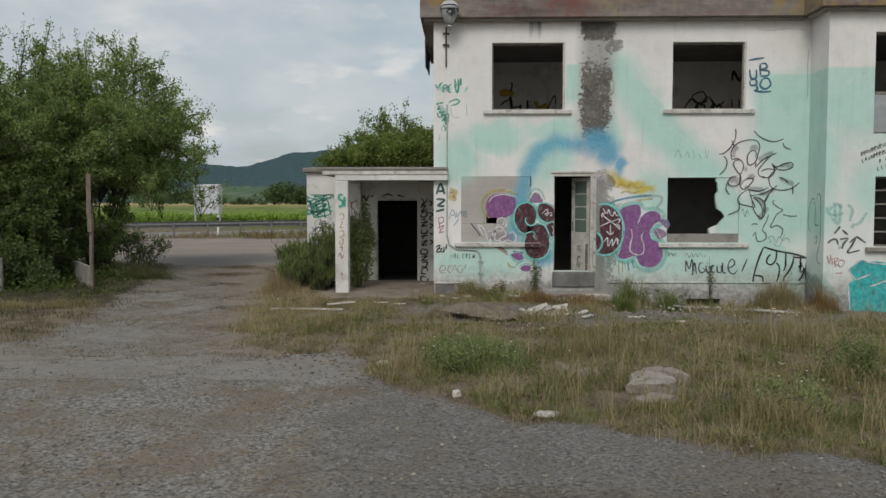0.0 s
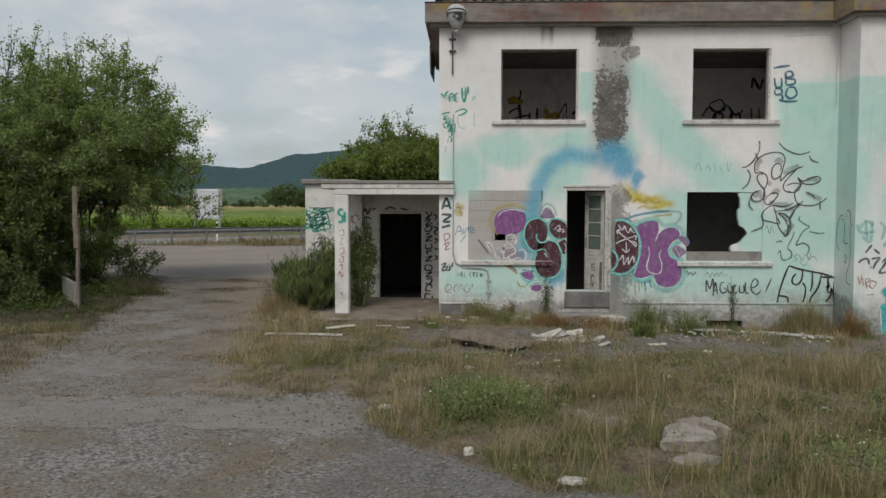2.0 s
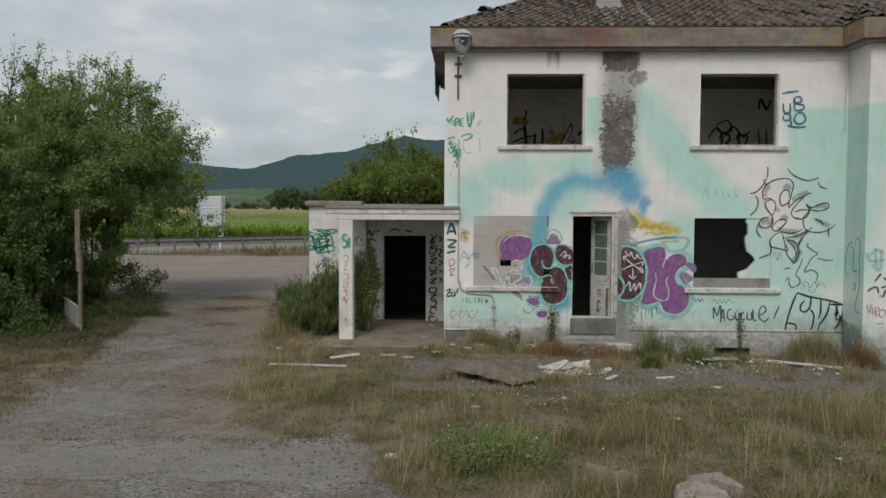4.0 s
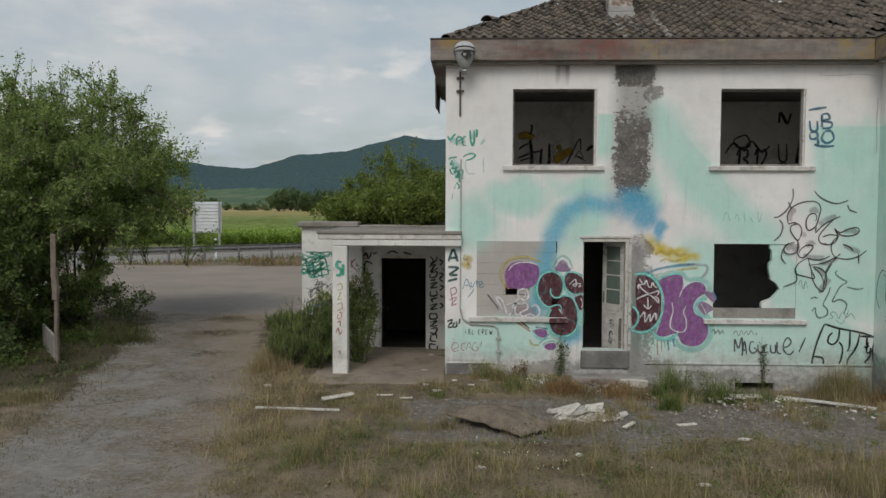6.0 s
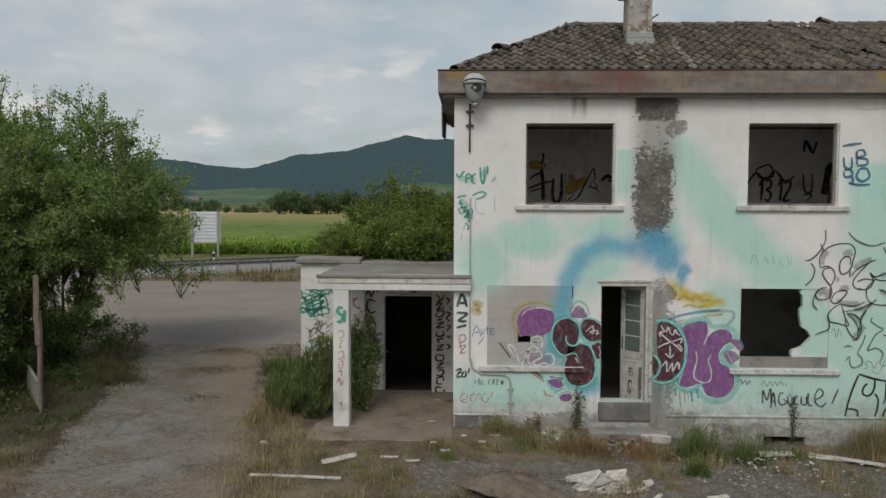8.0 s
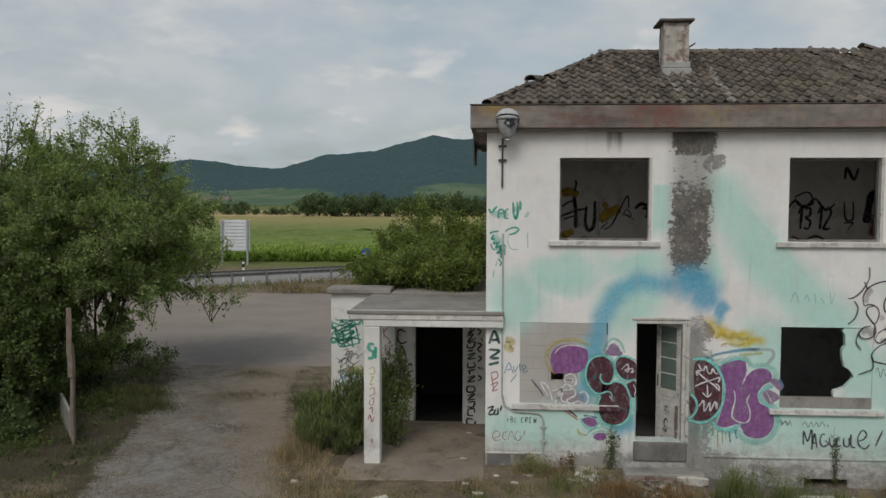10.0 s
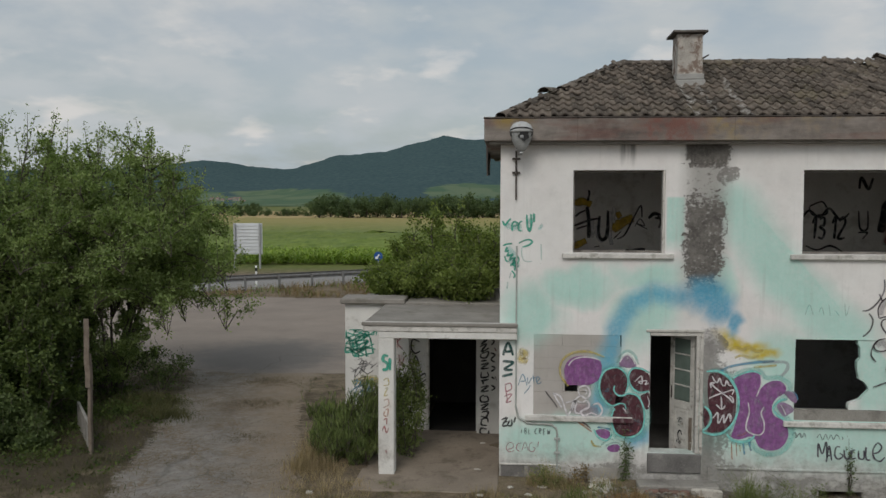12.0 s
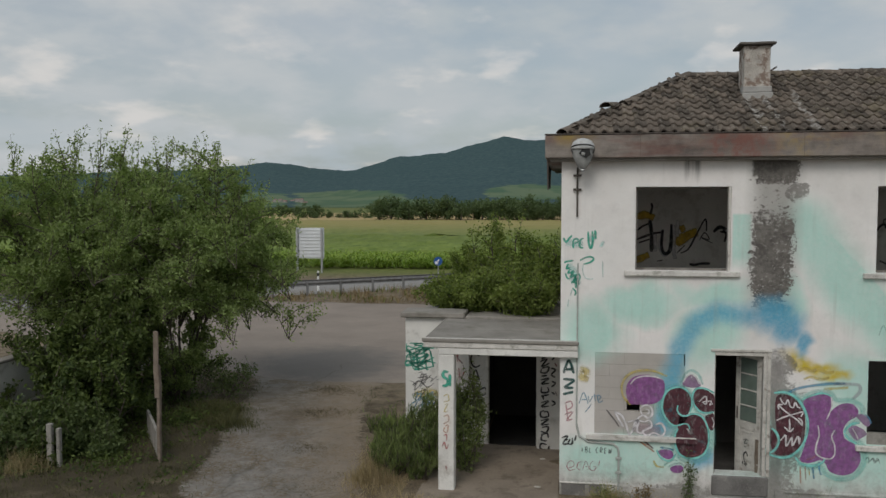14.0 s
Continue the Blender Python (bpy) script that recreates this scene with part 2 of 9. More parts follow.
def facade_material(name="painted_render", low_tone=(0.75, 0.735, 0.72), high_tone=(0.88, 0.865, 0.845), fade=1.0):
    """White plaster with soft sprayed clouds of mint, blue and yellow, bared cement and grime."""
    n = Nodes(name)
    p = n.pos()

    def shaken(scale, amount, detail=6):
        return n.vec("ADD", p, n.vec("MULTIPLY", n.vec("SUBTRACT", n.noise_color(p, scale, detail), (0.5, 0.5, 0.5)), (amount, 0.0, amount)))

    wob = shaken(1.3, 0.75)

    def cloud(shapes, src=wob):
        best = None
        for x, z, rx, rz in shapes:
            d = n.vec("LENGTH", n.vec("MULTIPLY", n.vec("SUBTRACT", src, (x, 0.0, z)), (1 / rx, 0.0, 1 / rz)))
            f = n.range(d, 0.3, 1.08, 1.0, 0.0, True)
            best = f if best is None else n.math("MAXIMUM", best, f)
        return best

    def swept(line, src, inner, outer):
        """How near a point lies to a sprayed stroke along the line."""
        flat, best = n.vec("MULTIPLY", src, (1.0, 0.0, 1.0)), None
        for (ax, az), (bx, bz) in zip(line, line[1:]):
            dx, dz = bx - ax, bz - az
            rel = n.vec("SUBTRACT", flat, (ax, 0.0, az))
            t = n.math("MINIMUM", n.math("MAXIMUM", n.math("DIVIDE", n.vec("DOT_PRODUCT", rel, (dx, 0.0, dz)), dx * dx + dz * dz), 0.0), 1.0)
            scaled = n.nt.nodes.new("ShaderNodeCombineXYZ")
            n.put(scaled.inputs[0], n.math("MULTIPLY", t, dx))
            n.put(scaled.inputs[2], n.math("MULTIPLY", t, dz))
            d = n.vec("LENGTH", n.vec("SUBTRACT", rel, scaled.outputs[0]))
            f = n.range(d, inner, outer, 1.0, 0.0, True)
            best = f if best is None else n.math("MAXIMUM", best, f)
        return best

    xs = n.xyz(p)
    big, mid, fine = n.noise(p, 0.8, 6, 0.6), n.noise(p, 5, 7, 0.65), n.noise(p, 70, 3)
    scuff = n.noise(p, 17, 6, 0.7)
    col = n.mix(n.range(big, 0.3, 0.7), low_tone, high_tone)
    col = n.mix(n.range(n.noise(n.vec("ADD", p, (7.0, 0.0, 3.0)), 0.6, 4), 0.45, 0.65, 0, 0.3), col, shade((0.80, 0.73, 0.72), low_tone[0] / 0.69))
    col = n.mix(n.range(mid, 0.55, 0.78, 0, 0.4), col, shade(low_tone, 0.78))
    mint = n.math("MULTIPLY", n.math("MAXIMUM", cloud(MINT), swept(MINT_BAND, shaken(1.6, 0.35), 0.12, 0.66)), n.range(n.math("ADD", n.math("MULTIPLY", big, 0.6), n.math("MULTIPLY", scuff, 0.4)), 0.3, 0.62, 0.55, 1.0))
    # a broad sweep of mint with a hard upper edge, and blocks of it beside the upper windows
    slant = n.math("ADD", n.math("SUBTRACT", n.math("ADD", n.math("MULTIPLY", xs[0], 0.754), n.math("MULTIPLY", xs[2], 0.657)), 6.426), n.math("MULTIPLY", n.math("SUBTRACT", mid, 0.5), 0.10))
    sweep = n.math("MULTIPLY", n.math("MULTIPLY", n.range(slant, -0.03, 0.05, 1.0, 0.0), n.range(slant, -1.0, -0.45)), n.math("MULTIPLY", n.range(xs[2], 4.66, 4.86, 1.0, 0.0), n.range(xs[0], 3.82, 4.08)))
    corner = n.math("MULTIPLY", n.math("MULTIPLY", n.range(n.math("ADD", xs[0], n.math("MULTIPLY", n.math("SUBTRACT", big, 0.5), 0.5)), 6.74, 6.98), n.range(xs[2], 4.75, 4.82, 1.0, 0.0)), n.range(xs[2], 3.0, 3.7, 0.2, 1.0))
    slip = n.math("MULTIPLY", n.math("MULTIPLY", n.range(xs[0], 2.84, 2.87), n.range(xs[0], 3.13, 3.19, 1.0, 0.0)), n.math("MULTIPLY", n.range(xs[2], 4.05, 4.3), n.range(xs[2], 4.98, 5.02, 1.0, 0.0)))
    mint = n.math("MAXIMUM", mint, n.math("MULTIPLY", n.math("MAXIMUM", n.math("MAXIMUM", sweep, corner), slip), n.range(scuff, 0.3, 0.6, 0.62, 0.9)))
    col = n.mix(n.math("MULTIPLY", mint, 0.92 * fade), col, (0.43, 0.71, 0.635))
    col = n.mix(n.math("MULTIPLY", n.math("MULTIPLY", cloud(YELLOW), n.range(mid, 0.3, 0.55, 0.5, 1.0)), fade), col, (0.60, 0.47, 0.06))
    soft = n.vec("MULTIPLY", shaken(2.5, 0.2, 4), (1.0, 0.0, 1.0))
    arch = swept(ARCH, soft, 0.02, 0.30)
    col = n.mix(n.math("MULTIPLY", n.math("MULTIPLY", arch, n.range(scuff, 0.3, 0.6, 0.7, 1.0)), 0.88 * fade), col, (0.12, 0.41, 0.58))
    # bared cement where a downpipe stood, and ragged patches of lost paint
    coarse, chip = n.noise(p, 3.2, 8, 0.68), n.noise(n.vec("MULTIPLY", p, (0.9, 1.0, 1.1)), 13, 9, 0.76)
    ragged = n.math("ADD", n.math("MULTIPLY", n.math("SUBTRACT", coarse, 0.5), 1.5), n.math("MULTIPLY", n.math("SUBTRACT", chip, 0.5), 2.6))
    strip = n.math("SUBTRACT", 1.0, n.range(n.math("ABSOLUTE", n.math("SUBTRACT", n.math("SUBTRACT", xs[0], n.math("MULTIPLY", n.math("SUBTRACT", xs[2], 4.5), 0.03)), 3.50)), 0.17, 0.50))
    strip = n.math("MULTIPLY", strip, n.range(xs[2], 3.2, 4.0, 0.45, 1.0))
    bare = n.math("MULTIPLY", n.range(n.math("ADD", strip, n.math("MULTIPLY", ragged, 0.75)), 0.47, 0.57), n.range(n.math("ADD", xs[2], n.math("MULTIPLY", ragged, 0.25)), 3.3, 3.6))
    flake = n.noise(n.vec("MULTIPLY", p, (1.0, 1.0, 1.5)), 8.0, 9, 0.78)
    upper = n.math("MULTIPLY", n.range(xs[2], 4.75, 5.2), n.range(xs[2], 5.45, 5.6, 1.0, 0.0))
    left_on = n.math("MULTIPLY", n.range(n.math("ADD", flake, n.math("MULTIPLY", upper, 0.17)), 0.555, 0.61, 0, 0.9), n.range(xs[2], 5.55, 5.68, 1.0, 0.0))
    bare = n.math("MULTIPLY", bare, n.math("SUBTRACT", 1.0, left_on))
    ghost = n.math("MULTIPLY", strip, n.range(xs[2], 2.6, 3.3))
    col = n.mix(n.math("MULTIPLY", ghost, 0.8), col, (0.38, 0.37, 0.35))
    beside = n.math("MULTIPLY", n.range(n.math("ABSOLUTE", n.math("SUBTRACT", n.math("ADD", xs[0], n.math("MULTIPLY", ragged, 0.12)), 3.61)), 0.07, 0.16, 1.0, 0.0), n.range(n.math("ADD", xs[2], n.math("MULTIPLY", ragged, 0.4)), 2.5, 2.75, 1.0, 0.0))
    top = n.math("MULTIPLY", n.range(n.math("ABSOLUTE", n.math("SUBTRACT", n.math("ADD", xs[0], n.math("MULTIPLY", ragged, 0.05)), 3.515)), 0.33, 0.38, 1.0, 0.0), n.range(n.math("ADD", xs[2], n.math("MULTIPLY", ragged, 0.06)), 5.6, 5.66))
    bare = n.math("MAXIMUM", n.math("MAXIMUM", bare, top), n.math("MULTIPLY", beside, 0.8))
    lost = n.range(n.math("ADD", cloud(BARE), ragged), 0.75, 0.95, 0, 0.75)
    bare = n.math("MAXIMUM", bare, lost)
    col = n.mix(bare, col, n.mix(n.range(n.math("ADD", n.math("MULTIPLY", coarse, 0.6), n.math("MULTIPLY", scuff, 0.4)), 0.42, 0.6), (0.10, 0.093, 0.086), (0.22, 0.205, 0.19)))
    blob = n.math("MULTIPLY", cloud(BLUE, shaken(3, 0.3, 4)), n.range(scuff, 0.3, 0.6, 0.75, 1.0))
    col = n.mix(n.math("MULTIPLY", blob, 0.9 * fade), col, (0.07, 0.35, 0.54))
    # dull weathered patches, rain streaks and splashed grime on the plinth
    dull = n.range(n.noise(n.vec("ADD", p, (2.0, 0.0, 9.0)), 1.7, 9, 0.7), 0.44, 0.66, 0, 0.25)
    col = n.mix(dull, col, n.mix(1.0, col, (0.66, 0.65, 0.63), "MULTIPLY"))
    streak = n.noise(n.vec("MULTIPLY", p, (9.0, 9.0, 0.55)), 1.0, 5)
    col = n.mix(n.math("MULTIPLY", n.range(streak, 0.54, 0.8, 0, 0.4), n.range(big, 0.42, 0.62)), col, (0.34, 0.33, 0.30))
    drip = n.math("MULTIPLY", n.math("MULTIPLY", n.range(n.math("ABSOLUTE", n.math("SUBTRACT", xs[0], 2.19)), 0.1, 0.16, 1.0, 0.0), n.range(n.math("ADD", xs[2], n.math("MULTIPLY", streak, 0.5)), 5.8, 6.15)), n.range(streak, 0.40, 0.6, 0.25, 0.85))
    col = n.mix(drip, col, (0.17, 0.165, 0.155))
    speck = n.range(n.noise(p, 22, 6, 0.78), 0.62, 0.70, 0, 0.6)
    col = n.mix(n.math("MULTIPLY", speck, n.range(big, 0.4, 0.6)), col, (0.22, 0.21, 0.19))
    splash = n.range(n.math("ADD", n.math("ADD", xs[2], n.math("MULTIPLY", n.math("SUBTRACT", mid, 0.5), 1.1)), n.math("MULTIPLY", n.math("SUBTRACT", chip, 0.5), 0.5)), -0.05, 0.72, 0.9, 0.0)
    col = n.mix(splash, col, n.mix(n.range(chip, 0.4, 0.6), (0.19, 0.185, 0.17), (0.34, 0.33, 0.30)))
    h = n.math("ADD", n.math("MULTIPLY", fine, 0.5), n.math("SUBTRACT", mid, n.math("MULTIPLY", bare, 1.2)))
    return n.done(n.surface(col, 0.88, n.bump(h, 0.45, 0.012), 0.0, 0.2))


def gutter_material():
    """Old concrete gutter: long stains of rust red, sooty black and yellow lichen."""
    n = Nodes("stained_gutter")
    p = n.pos()
    long, mid, fine = n.noise(n.vec("MULTIPLY", p, (0.5, 0.5, 3.0)), 1.6, 6, 0.6), n.noise(p, 5, 6, 0.65), n.noise(p, 45, 3)
    col = n.mix(n.range(n.math("ADD", n.math("MULTIPLY", long, 0.6), n.math("MULTIPLY", mid, 0.4)), 0.35, 0.65), (0.125, 0.108, 0.098), (0.32, 0.285, 0.255))
    red = n.range(n.noise(n.vec("MULTIPLY", p, (0.45, 0.45, 2.2)), 1.3, 5, 0.6), 0.52, 0.68, 0, 0.55)
    rust = n.math("MULTIPLY", n.range(n.math("ABSOLUTE", n.math("SUBTRACT", n.xyz(p)[0], 2.85)), 0.35, 0.8, 1.0, 0.0), n.range(mid, 0.4, 0.58, 0.1, 0.8))
    col = n.mix(n.math("MAXIMUM", red, rust), col, (0.20, 0.085, 0.068))
    lichen = n.math("MULTIPLY", n.range(n.noise(n.vec("ADD", p, (3.0, 0.0, 0.0)), 0.55, 3), 0.52, 0.66), n.range(mid, 0.42, 0.6, 0, 0.75))
    end = n.math("MULTIPLY", n.math("MULTIPLY", n.range(n.xyz(p)[0], -0.2, 0.0), n.range(n.math("ADD", n.xyz(p)[0], n.math("MULTIPLY", n.math("SUBTRACT", mid, 0.5), 0.6)), 0.2, 0.7, 1.0, 0.0)), n.range(n.xyz(p)[2], 6.1, 6.28))
    lichen = n.math("MAXIMUM", lichen, n.math("MULTIPLY", end, n.range(mid, 0.38, 0.55, 0.2, 0.85)))
    col = n.mix(lichen, col, (0.30, 0.215, 0.07))
    joint = n.range(n.math("ABSOLUTE", n.math("SUBTRACT", n.math("FRACT", n.math("DIVIDE", n.xyz(p)[0], 2.6)), 0.5)), 0.0, 0.004, 0.35, 0.0)
    col = n.mix(joint, col, (0.05, 0.045, 0.04))
    return n.done(n.surface(col, 0.9, n.bump(n.math("ADD", mid, fine), 0.5, 0.012), 0.0, 0.2))


MINT = [(0.55, 2.95, 0.75, 0.75), (1.3, 3.45, 1.0, 0.42), (2.5, 3.62, 0.9, 0.36), (7.6, 4.3, 0.75, 0.75), (7.35, 3.4, 0.75, 0.9), (7.8, 2.9, 0.9, 1.4), (7.5, 1.8, 1.3, 0.9), (6.4, 1.75, 0.5, 0.8), (3.75, 3.55, 0.5, 0.5),
        (2.5, 2.95, 0.8, 0.8), (6.2, 0.75, 2.6, 0.7), (1.0, 0.75, 1.7, 0.5), (3.7, 1.2, 1.9, 1.0), (2.0, 1.7, 0.5, 0.9), (4.9, 0.9, 1.3, 0.7), (4.9, 2.2, 0.9, 0.8), (9.2, 2.3, 1.0, 0.9), (8.6, 4.0, 0.9, 0.9)]
YELLOW = [(4.25, 2.5, 0.5, 0.2), (3.98, 2.58, 0.3, 0.24), (4.5, 2.36, 0.4, 0.14)]
MINT_BAND = [(4.0, 4.85), (4.25, 4.45), (4.6, 3.95), (4.95, 3.5), (5.5, 3.0), (6.0, 2.6)]
BLUE = [(3.55, 3.33, 0.52, 0.42), (3.78, 3.12, 0.4, 0.42), (4.02, 2.85, 0.2, 0.32), (2.4, 0.85, 0.3, 0.3)]
ARCH = [(1.78, 1.35), (1.85, 1.8), (1.92, 2.2), (2.02, 2.69), (2.25, 3.12), (2.66, 3.36), (3.1, 3.27)]
BARE = [(3.62, 1.75, 0.2, 1.1), (0.15, 0.12, 0.35, 0.3), (1.9, 0.2, 0.5, 0.3), (5.0, 0.1, 0.8, 0.16), (3.55, 5.86, 0.75, 0.16), (3.72, 1.5, 0.55, 1.7), (3.65, 0.7, 0.5, 0.5), (3.75, 1.0, 0.4, 0.8), (0.3, 0.05, 0.7, 0.42), (2.05, 0.05, 0.8, 0.36), (3.9, 0.3, 0.9, 0.3), (3.8, 2.4, 0.18, 0.5), (3.86, 5.32, 0.2, 0.28), (0.35, 0.12, 0.9, 0.25), (2.2, 0.15, 0.8, 0.25), (8.05, 0.2, 0.3, 0.5)]

M = {}
M["facade"] = facade_material()
M["block"] = facade_material("painted_blocks", (0.39, 0.365, 0.34), (0.52, 0.49, 0.455), 1.0)
M["render_white"] = plain("aged_white_render", (0.68, 0.67, 0.64), 0.14, 1.6, 60, 0.88, 0.4, dirt=(0.34, 0.32, 0.29), dirt_at=(0.55, 0.75))
M["concrete"] = plain("weathered_concrete", (0.30, 0.285, 0.26), 0.25, 1.8, 50, 0.9, 0.5, dirt=(0.12, 0.11, 0.10), dirt_at=(0.52, 0.72))
M["fascia"] = gutter_material()
M["canopy"] = plain("mossy_canopy_concrete", (0.27, 0.252, 0.228), 0.18, 1.5, 50, 0.9, 0.5, dirt=(0.15, 0.14, 0.115), dirt_at=(0.5, 0.75))
M["inside"] = plain("bare_room_plaster", (0.86, 0.84, 0.80), 0.10, 1.5, 30, 0.9, 0.3, dirt=(0.60, 0.57, 0.52))
# dark copy of the room plaster, lack of light in the rooms put into colour
M["dim_room"] = plain("unlit_room_plaster", (0.15, 0.143, 0.135), 0.3, 1.5, 30, 0.95, 0.3)
def tile_material(name, joined):
    """Concrete roof tile: mottled grey-brown, lichen flecks, pale cement runs below the chimney."""
    n = Nodes(name)
    p = n.pos()
    a, b, c = n.noise(p, 3.0, 6, 0.65), n.noise(p, 40, 3), n.noise(p, 14, 7, 0.75)
    col = n.mix(n.range(n.math("ADD", n.math("MULTIPLY", a, 0.6), n.math("MULTIPLY", b, 0.4)), 0.35, 0.65), (0.088, 0.075, 0.064), (0.178, 0.154, 0.134))
    r = n.island() if joined else n.piece()
    col = n.mix(1.0, col, n.mix(r, (0.62, 0.62, 0.62), (1.32, 1.28, 1.24)), "MULTIPLY")
    col = n.mix(n.range(c, 0.55, 0.63, 0, 0.75), col, (0.30, 0.28, 0.235))
    col = n.mix(n.range(n.noise(p, 1.1, 6, 0.7), 0.55, 0.68, 0, 0.5), col, (0.19, 0.165, 0.10))
    xs = n.xyz(p)
    runs = None
    for x, w in ((3.3, 0.05), (3.62, 0.035), (4.15, 0.05)):
        d = n.math("ABSOLUTE", n.math("SUBTRACT", n.math("ADD", xs[0], n.math("MULTIPLY", n.math("SUBTRACT", a, 0.5), 0.5)), x))
        f = n.range(d, w * 0.3, w, 0.8, 0.0)
        runs = f if runs is None else n.math("MAXIMUM", runs, f)
    runs = n.math("MULTIPLY", n.math("MULTIPLY", runs, n.range(xs[1], 1.3, 1.7, 1.0, 0.0)), n.range(c, 0.42, 0.55))
    col = n.mix(runs, col, (0.42, 0.41, 0.39))
    return n.done(n.surface(col, 0.92, n.bump(n.math("ADD", b, a), 0.5), 0.0, 0.2))


M["tile"] = tile_material("grey_brown_concrete_tile", False)
M["tile_joined"] = tile_material("grey_brown_roof_tiles", True)
M["chimney"] = plain("flaking_chimney_render", (0.47, 0.44, 0.40), 0.3, 4, 50, 0.9, 0.5, dirt=(0.19, 0.13, 0.10), dirt_at=(0.48, 0.58))
M["cap"] = plain("dark_slab_cap", (0.11, 0.10, 0.09), 0.3, 6, 50, 0.9, 0.4)
M["flashing"] = plain("pale_zinc", (0.35, 0.345, 0.33), 0.15, 5, 50, 0.8, 0.2)
M["bowl"] = plain("dull_lamp_bowl", (0.28, 0.285, 0.28), 0.2, 9, 60, 0.45, 0.1)
M["hood"] = plain("pale_lamp_hood", (0.46, 0.47, 0.47), 0.12, 9, 60, 0.5, 0.1, dirt=(0.30, 0.29, 0.27))
M["step_dark"] = plain("dark_stained_cement", (0.16, 0.153, 0.147), 0.3, 3, 50, 0.92, 0.5, dirt=(0.30, 0.29, 0.27), dirt_at=(0.56, 0.7))
M["wood_white"] = plain("flaked_white_paint_wood", (0.60, 0.58, 0.54), 0.15, 5, 50, 0.7, 0.4, dirt=(0.28, 0.24, 0.20), dirt_at=(0.58, 0.66))
M["frame_dull"] = plain("dirty_frame_paint", (0.23, 0.21, 0.19), 0.3, 6, 50, 0.75, 0.4, dirt=(0.09, 0.075, 0.065), dirt_at=(0.48, 0.62))
M["wood_grey"] = plain("grey_weathered_wood", (0.19, 0.155, 0.125), 0.25, 4, 60, 0.85, 0.4, dirt=(0.12, 0.09, 0.07))
M["door_wood"] = plain("dirty_peeling_door_paint", (0.52, 0.50, 0.465), 0.22, 5, 50, 0.75, 0.4, dirt=(0.22, 0.19, 0.16), dirt_at=(0.55, 0.67))
M["render_old"] = plain("streaked_white_edge", (0.60, 0.58, 0.55), 0.2, 4, 50, 0.9, 0.4, dirt=(0.26, 0.25, 0.21), dirt_at=(0.52, 0.68))
M["brick"] = plain("worn_red_brick", (0.22, 0.145, 0.12), 0.25, 5, 50, 0.9, 0.5, spread="piece")
M["far_roof"] = plain("far_dull_roof", (0.24, 0.17, 0.15), 0.2, 0.1, 2, 0.9, 0.1)
M["metal_dark"] = plain("rusty_dark_steel", (0.10, 0.085, 0.075), 0.3, 8, 60, 0.6, 0.3, metal=0.4)
M["metal_grey"] = plain("galvanised_steel", (0.42, 0.43, 0.44), 0.15, 6, 60, 0.45, 0.15, metal=0.7)
M["conduit"] = plain("painted_conduit", (0.38, 0.40, 0.38), 0.2, 6, 50, 0.7, 0.2)
M["white_debris"] = plain("broken_plaster", (0.54, 0.52, 0.48), 0.18, 6, 50, 0.9, 0.5, dirt=(0.28, 0.25, 0.21), spread="island")
M["sheet"] = plain("rotten_fibre_sheet", (0.19, 0.155, 0.12), 0.4, 3, 50, 0.95, 0.6, dirt=(0.10, 0.08, 0.06))
M["clod"] = plain("dry_brown_clods", (0.20, 0.16, 0.115), 0.3, 6, 50, 0.95, 0.6, spread="island")
M["stone"] = plain("lichen_grey_stone", (0.27, 0.25, 0.215), 0.25, 4, 50, 0.95, 0.6, dirt=(0.17, 0.15, 0.11), spread="island")
M["pebble"] = plain("mixed_gravel", (0.20, 0.184, 0.167), 0.35, 4, 60, 0.95, 0.4, spread="island")
M["bark"] = plain("grey_bark", (0.10, 0.085, 0.07), 0.35, 6, 40, 0.95, 0.7)
M["porch_floor"] = plain("dusty_porch_screed", (0.27, 0.225, 0.18), 0.2, 1.5, 30, 0.93, 0.3, dirt=(0.16, 0.13, 0.10))
M["sign_back"] = plain("aluminium_sign_back", (0.62, 0.64, 0.66), 0.08, 1, 20, 0.5, 0.05)
M["white_paint"] = plain("white_plastic", (0.75, 0.75, 0.74), 0.06, 4, 30, 0.5, 0.05)
M["black_paint"] = plain("black_plastic", (0.02, 0.02, 0.02), 0.2, 4, 30, 0.5, 0.05)
M["blue_paint"] = plain("blue_sign_face", (0.03, 0.10, 0.30), 0.1, 4, 30, 0.4, 0.05)
M["leaf_tree"] = leaf_material("tree_leaf", (0.078, 0.122, 0.034), (0.33, 0.40, 0.165), 0.4)
M["leaf_shrub"] = leaf_material("shrub_leaf", (0.040, 0.065, 0.022), (0.135, 0.175, 0.065), 0.25)
M["leaf_feather"] = leaf_material("feathery_shrub_leaf", (0.05, 0.078, 0.026), (0.25, 0.30, 0.11), 0.3)
M["slab"] = plain("broken_pale_concrete", (0.31, 0.275, 0.24), 0.22, 3.5, 40, 0.95, 0.8, dirt=(0.15, 0.135, 0.10), dirt_at=(0.5, 0.66))
M["weed_pale"] = leaf_material("pale_green_weed", (0.10, 0.14, 0.05), (0.30, 0.34, 0.15), 0.25)
M["litter"] = leaf_material("dead_grass_litter", (0.10, 0.075, 0.045), (0.40, 0.31, 0.19), 0.1)
M["verge"] = leaf_material("rusty_verge_grass", (0.13, 0.085, 0.045), (0.30, 0.22, 0.11), 0.15)
M["leaf_bright"] = leaf_material("bright_bush_leaf", (0.062, 0.098, 0.020), (0.25, 0.30, 0.085), 0.35)
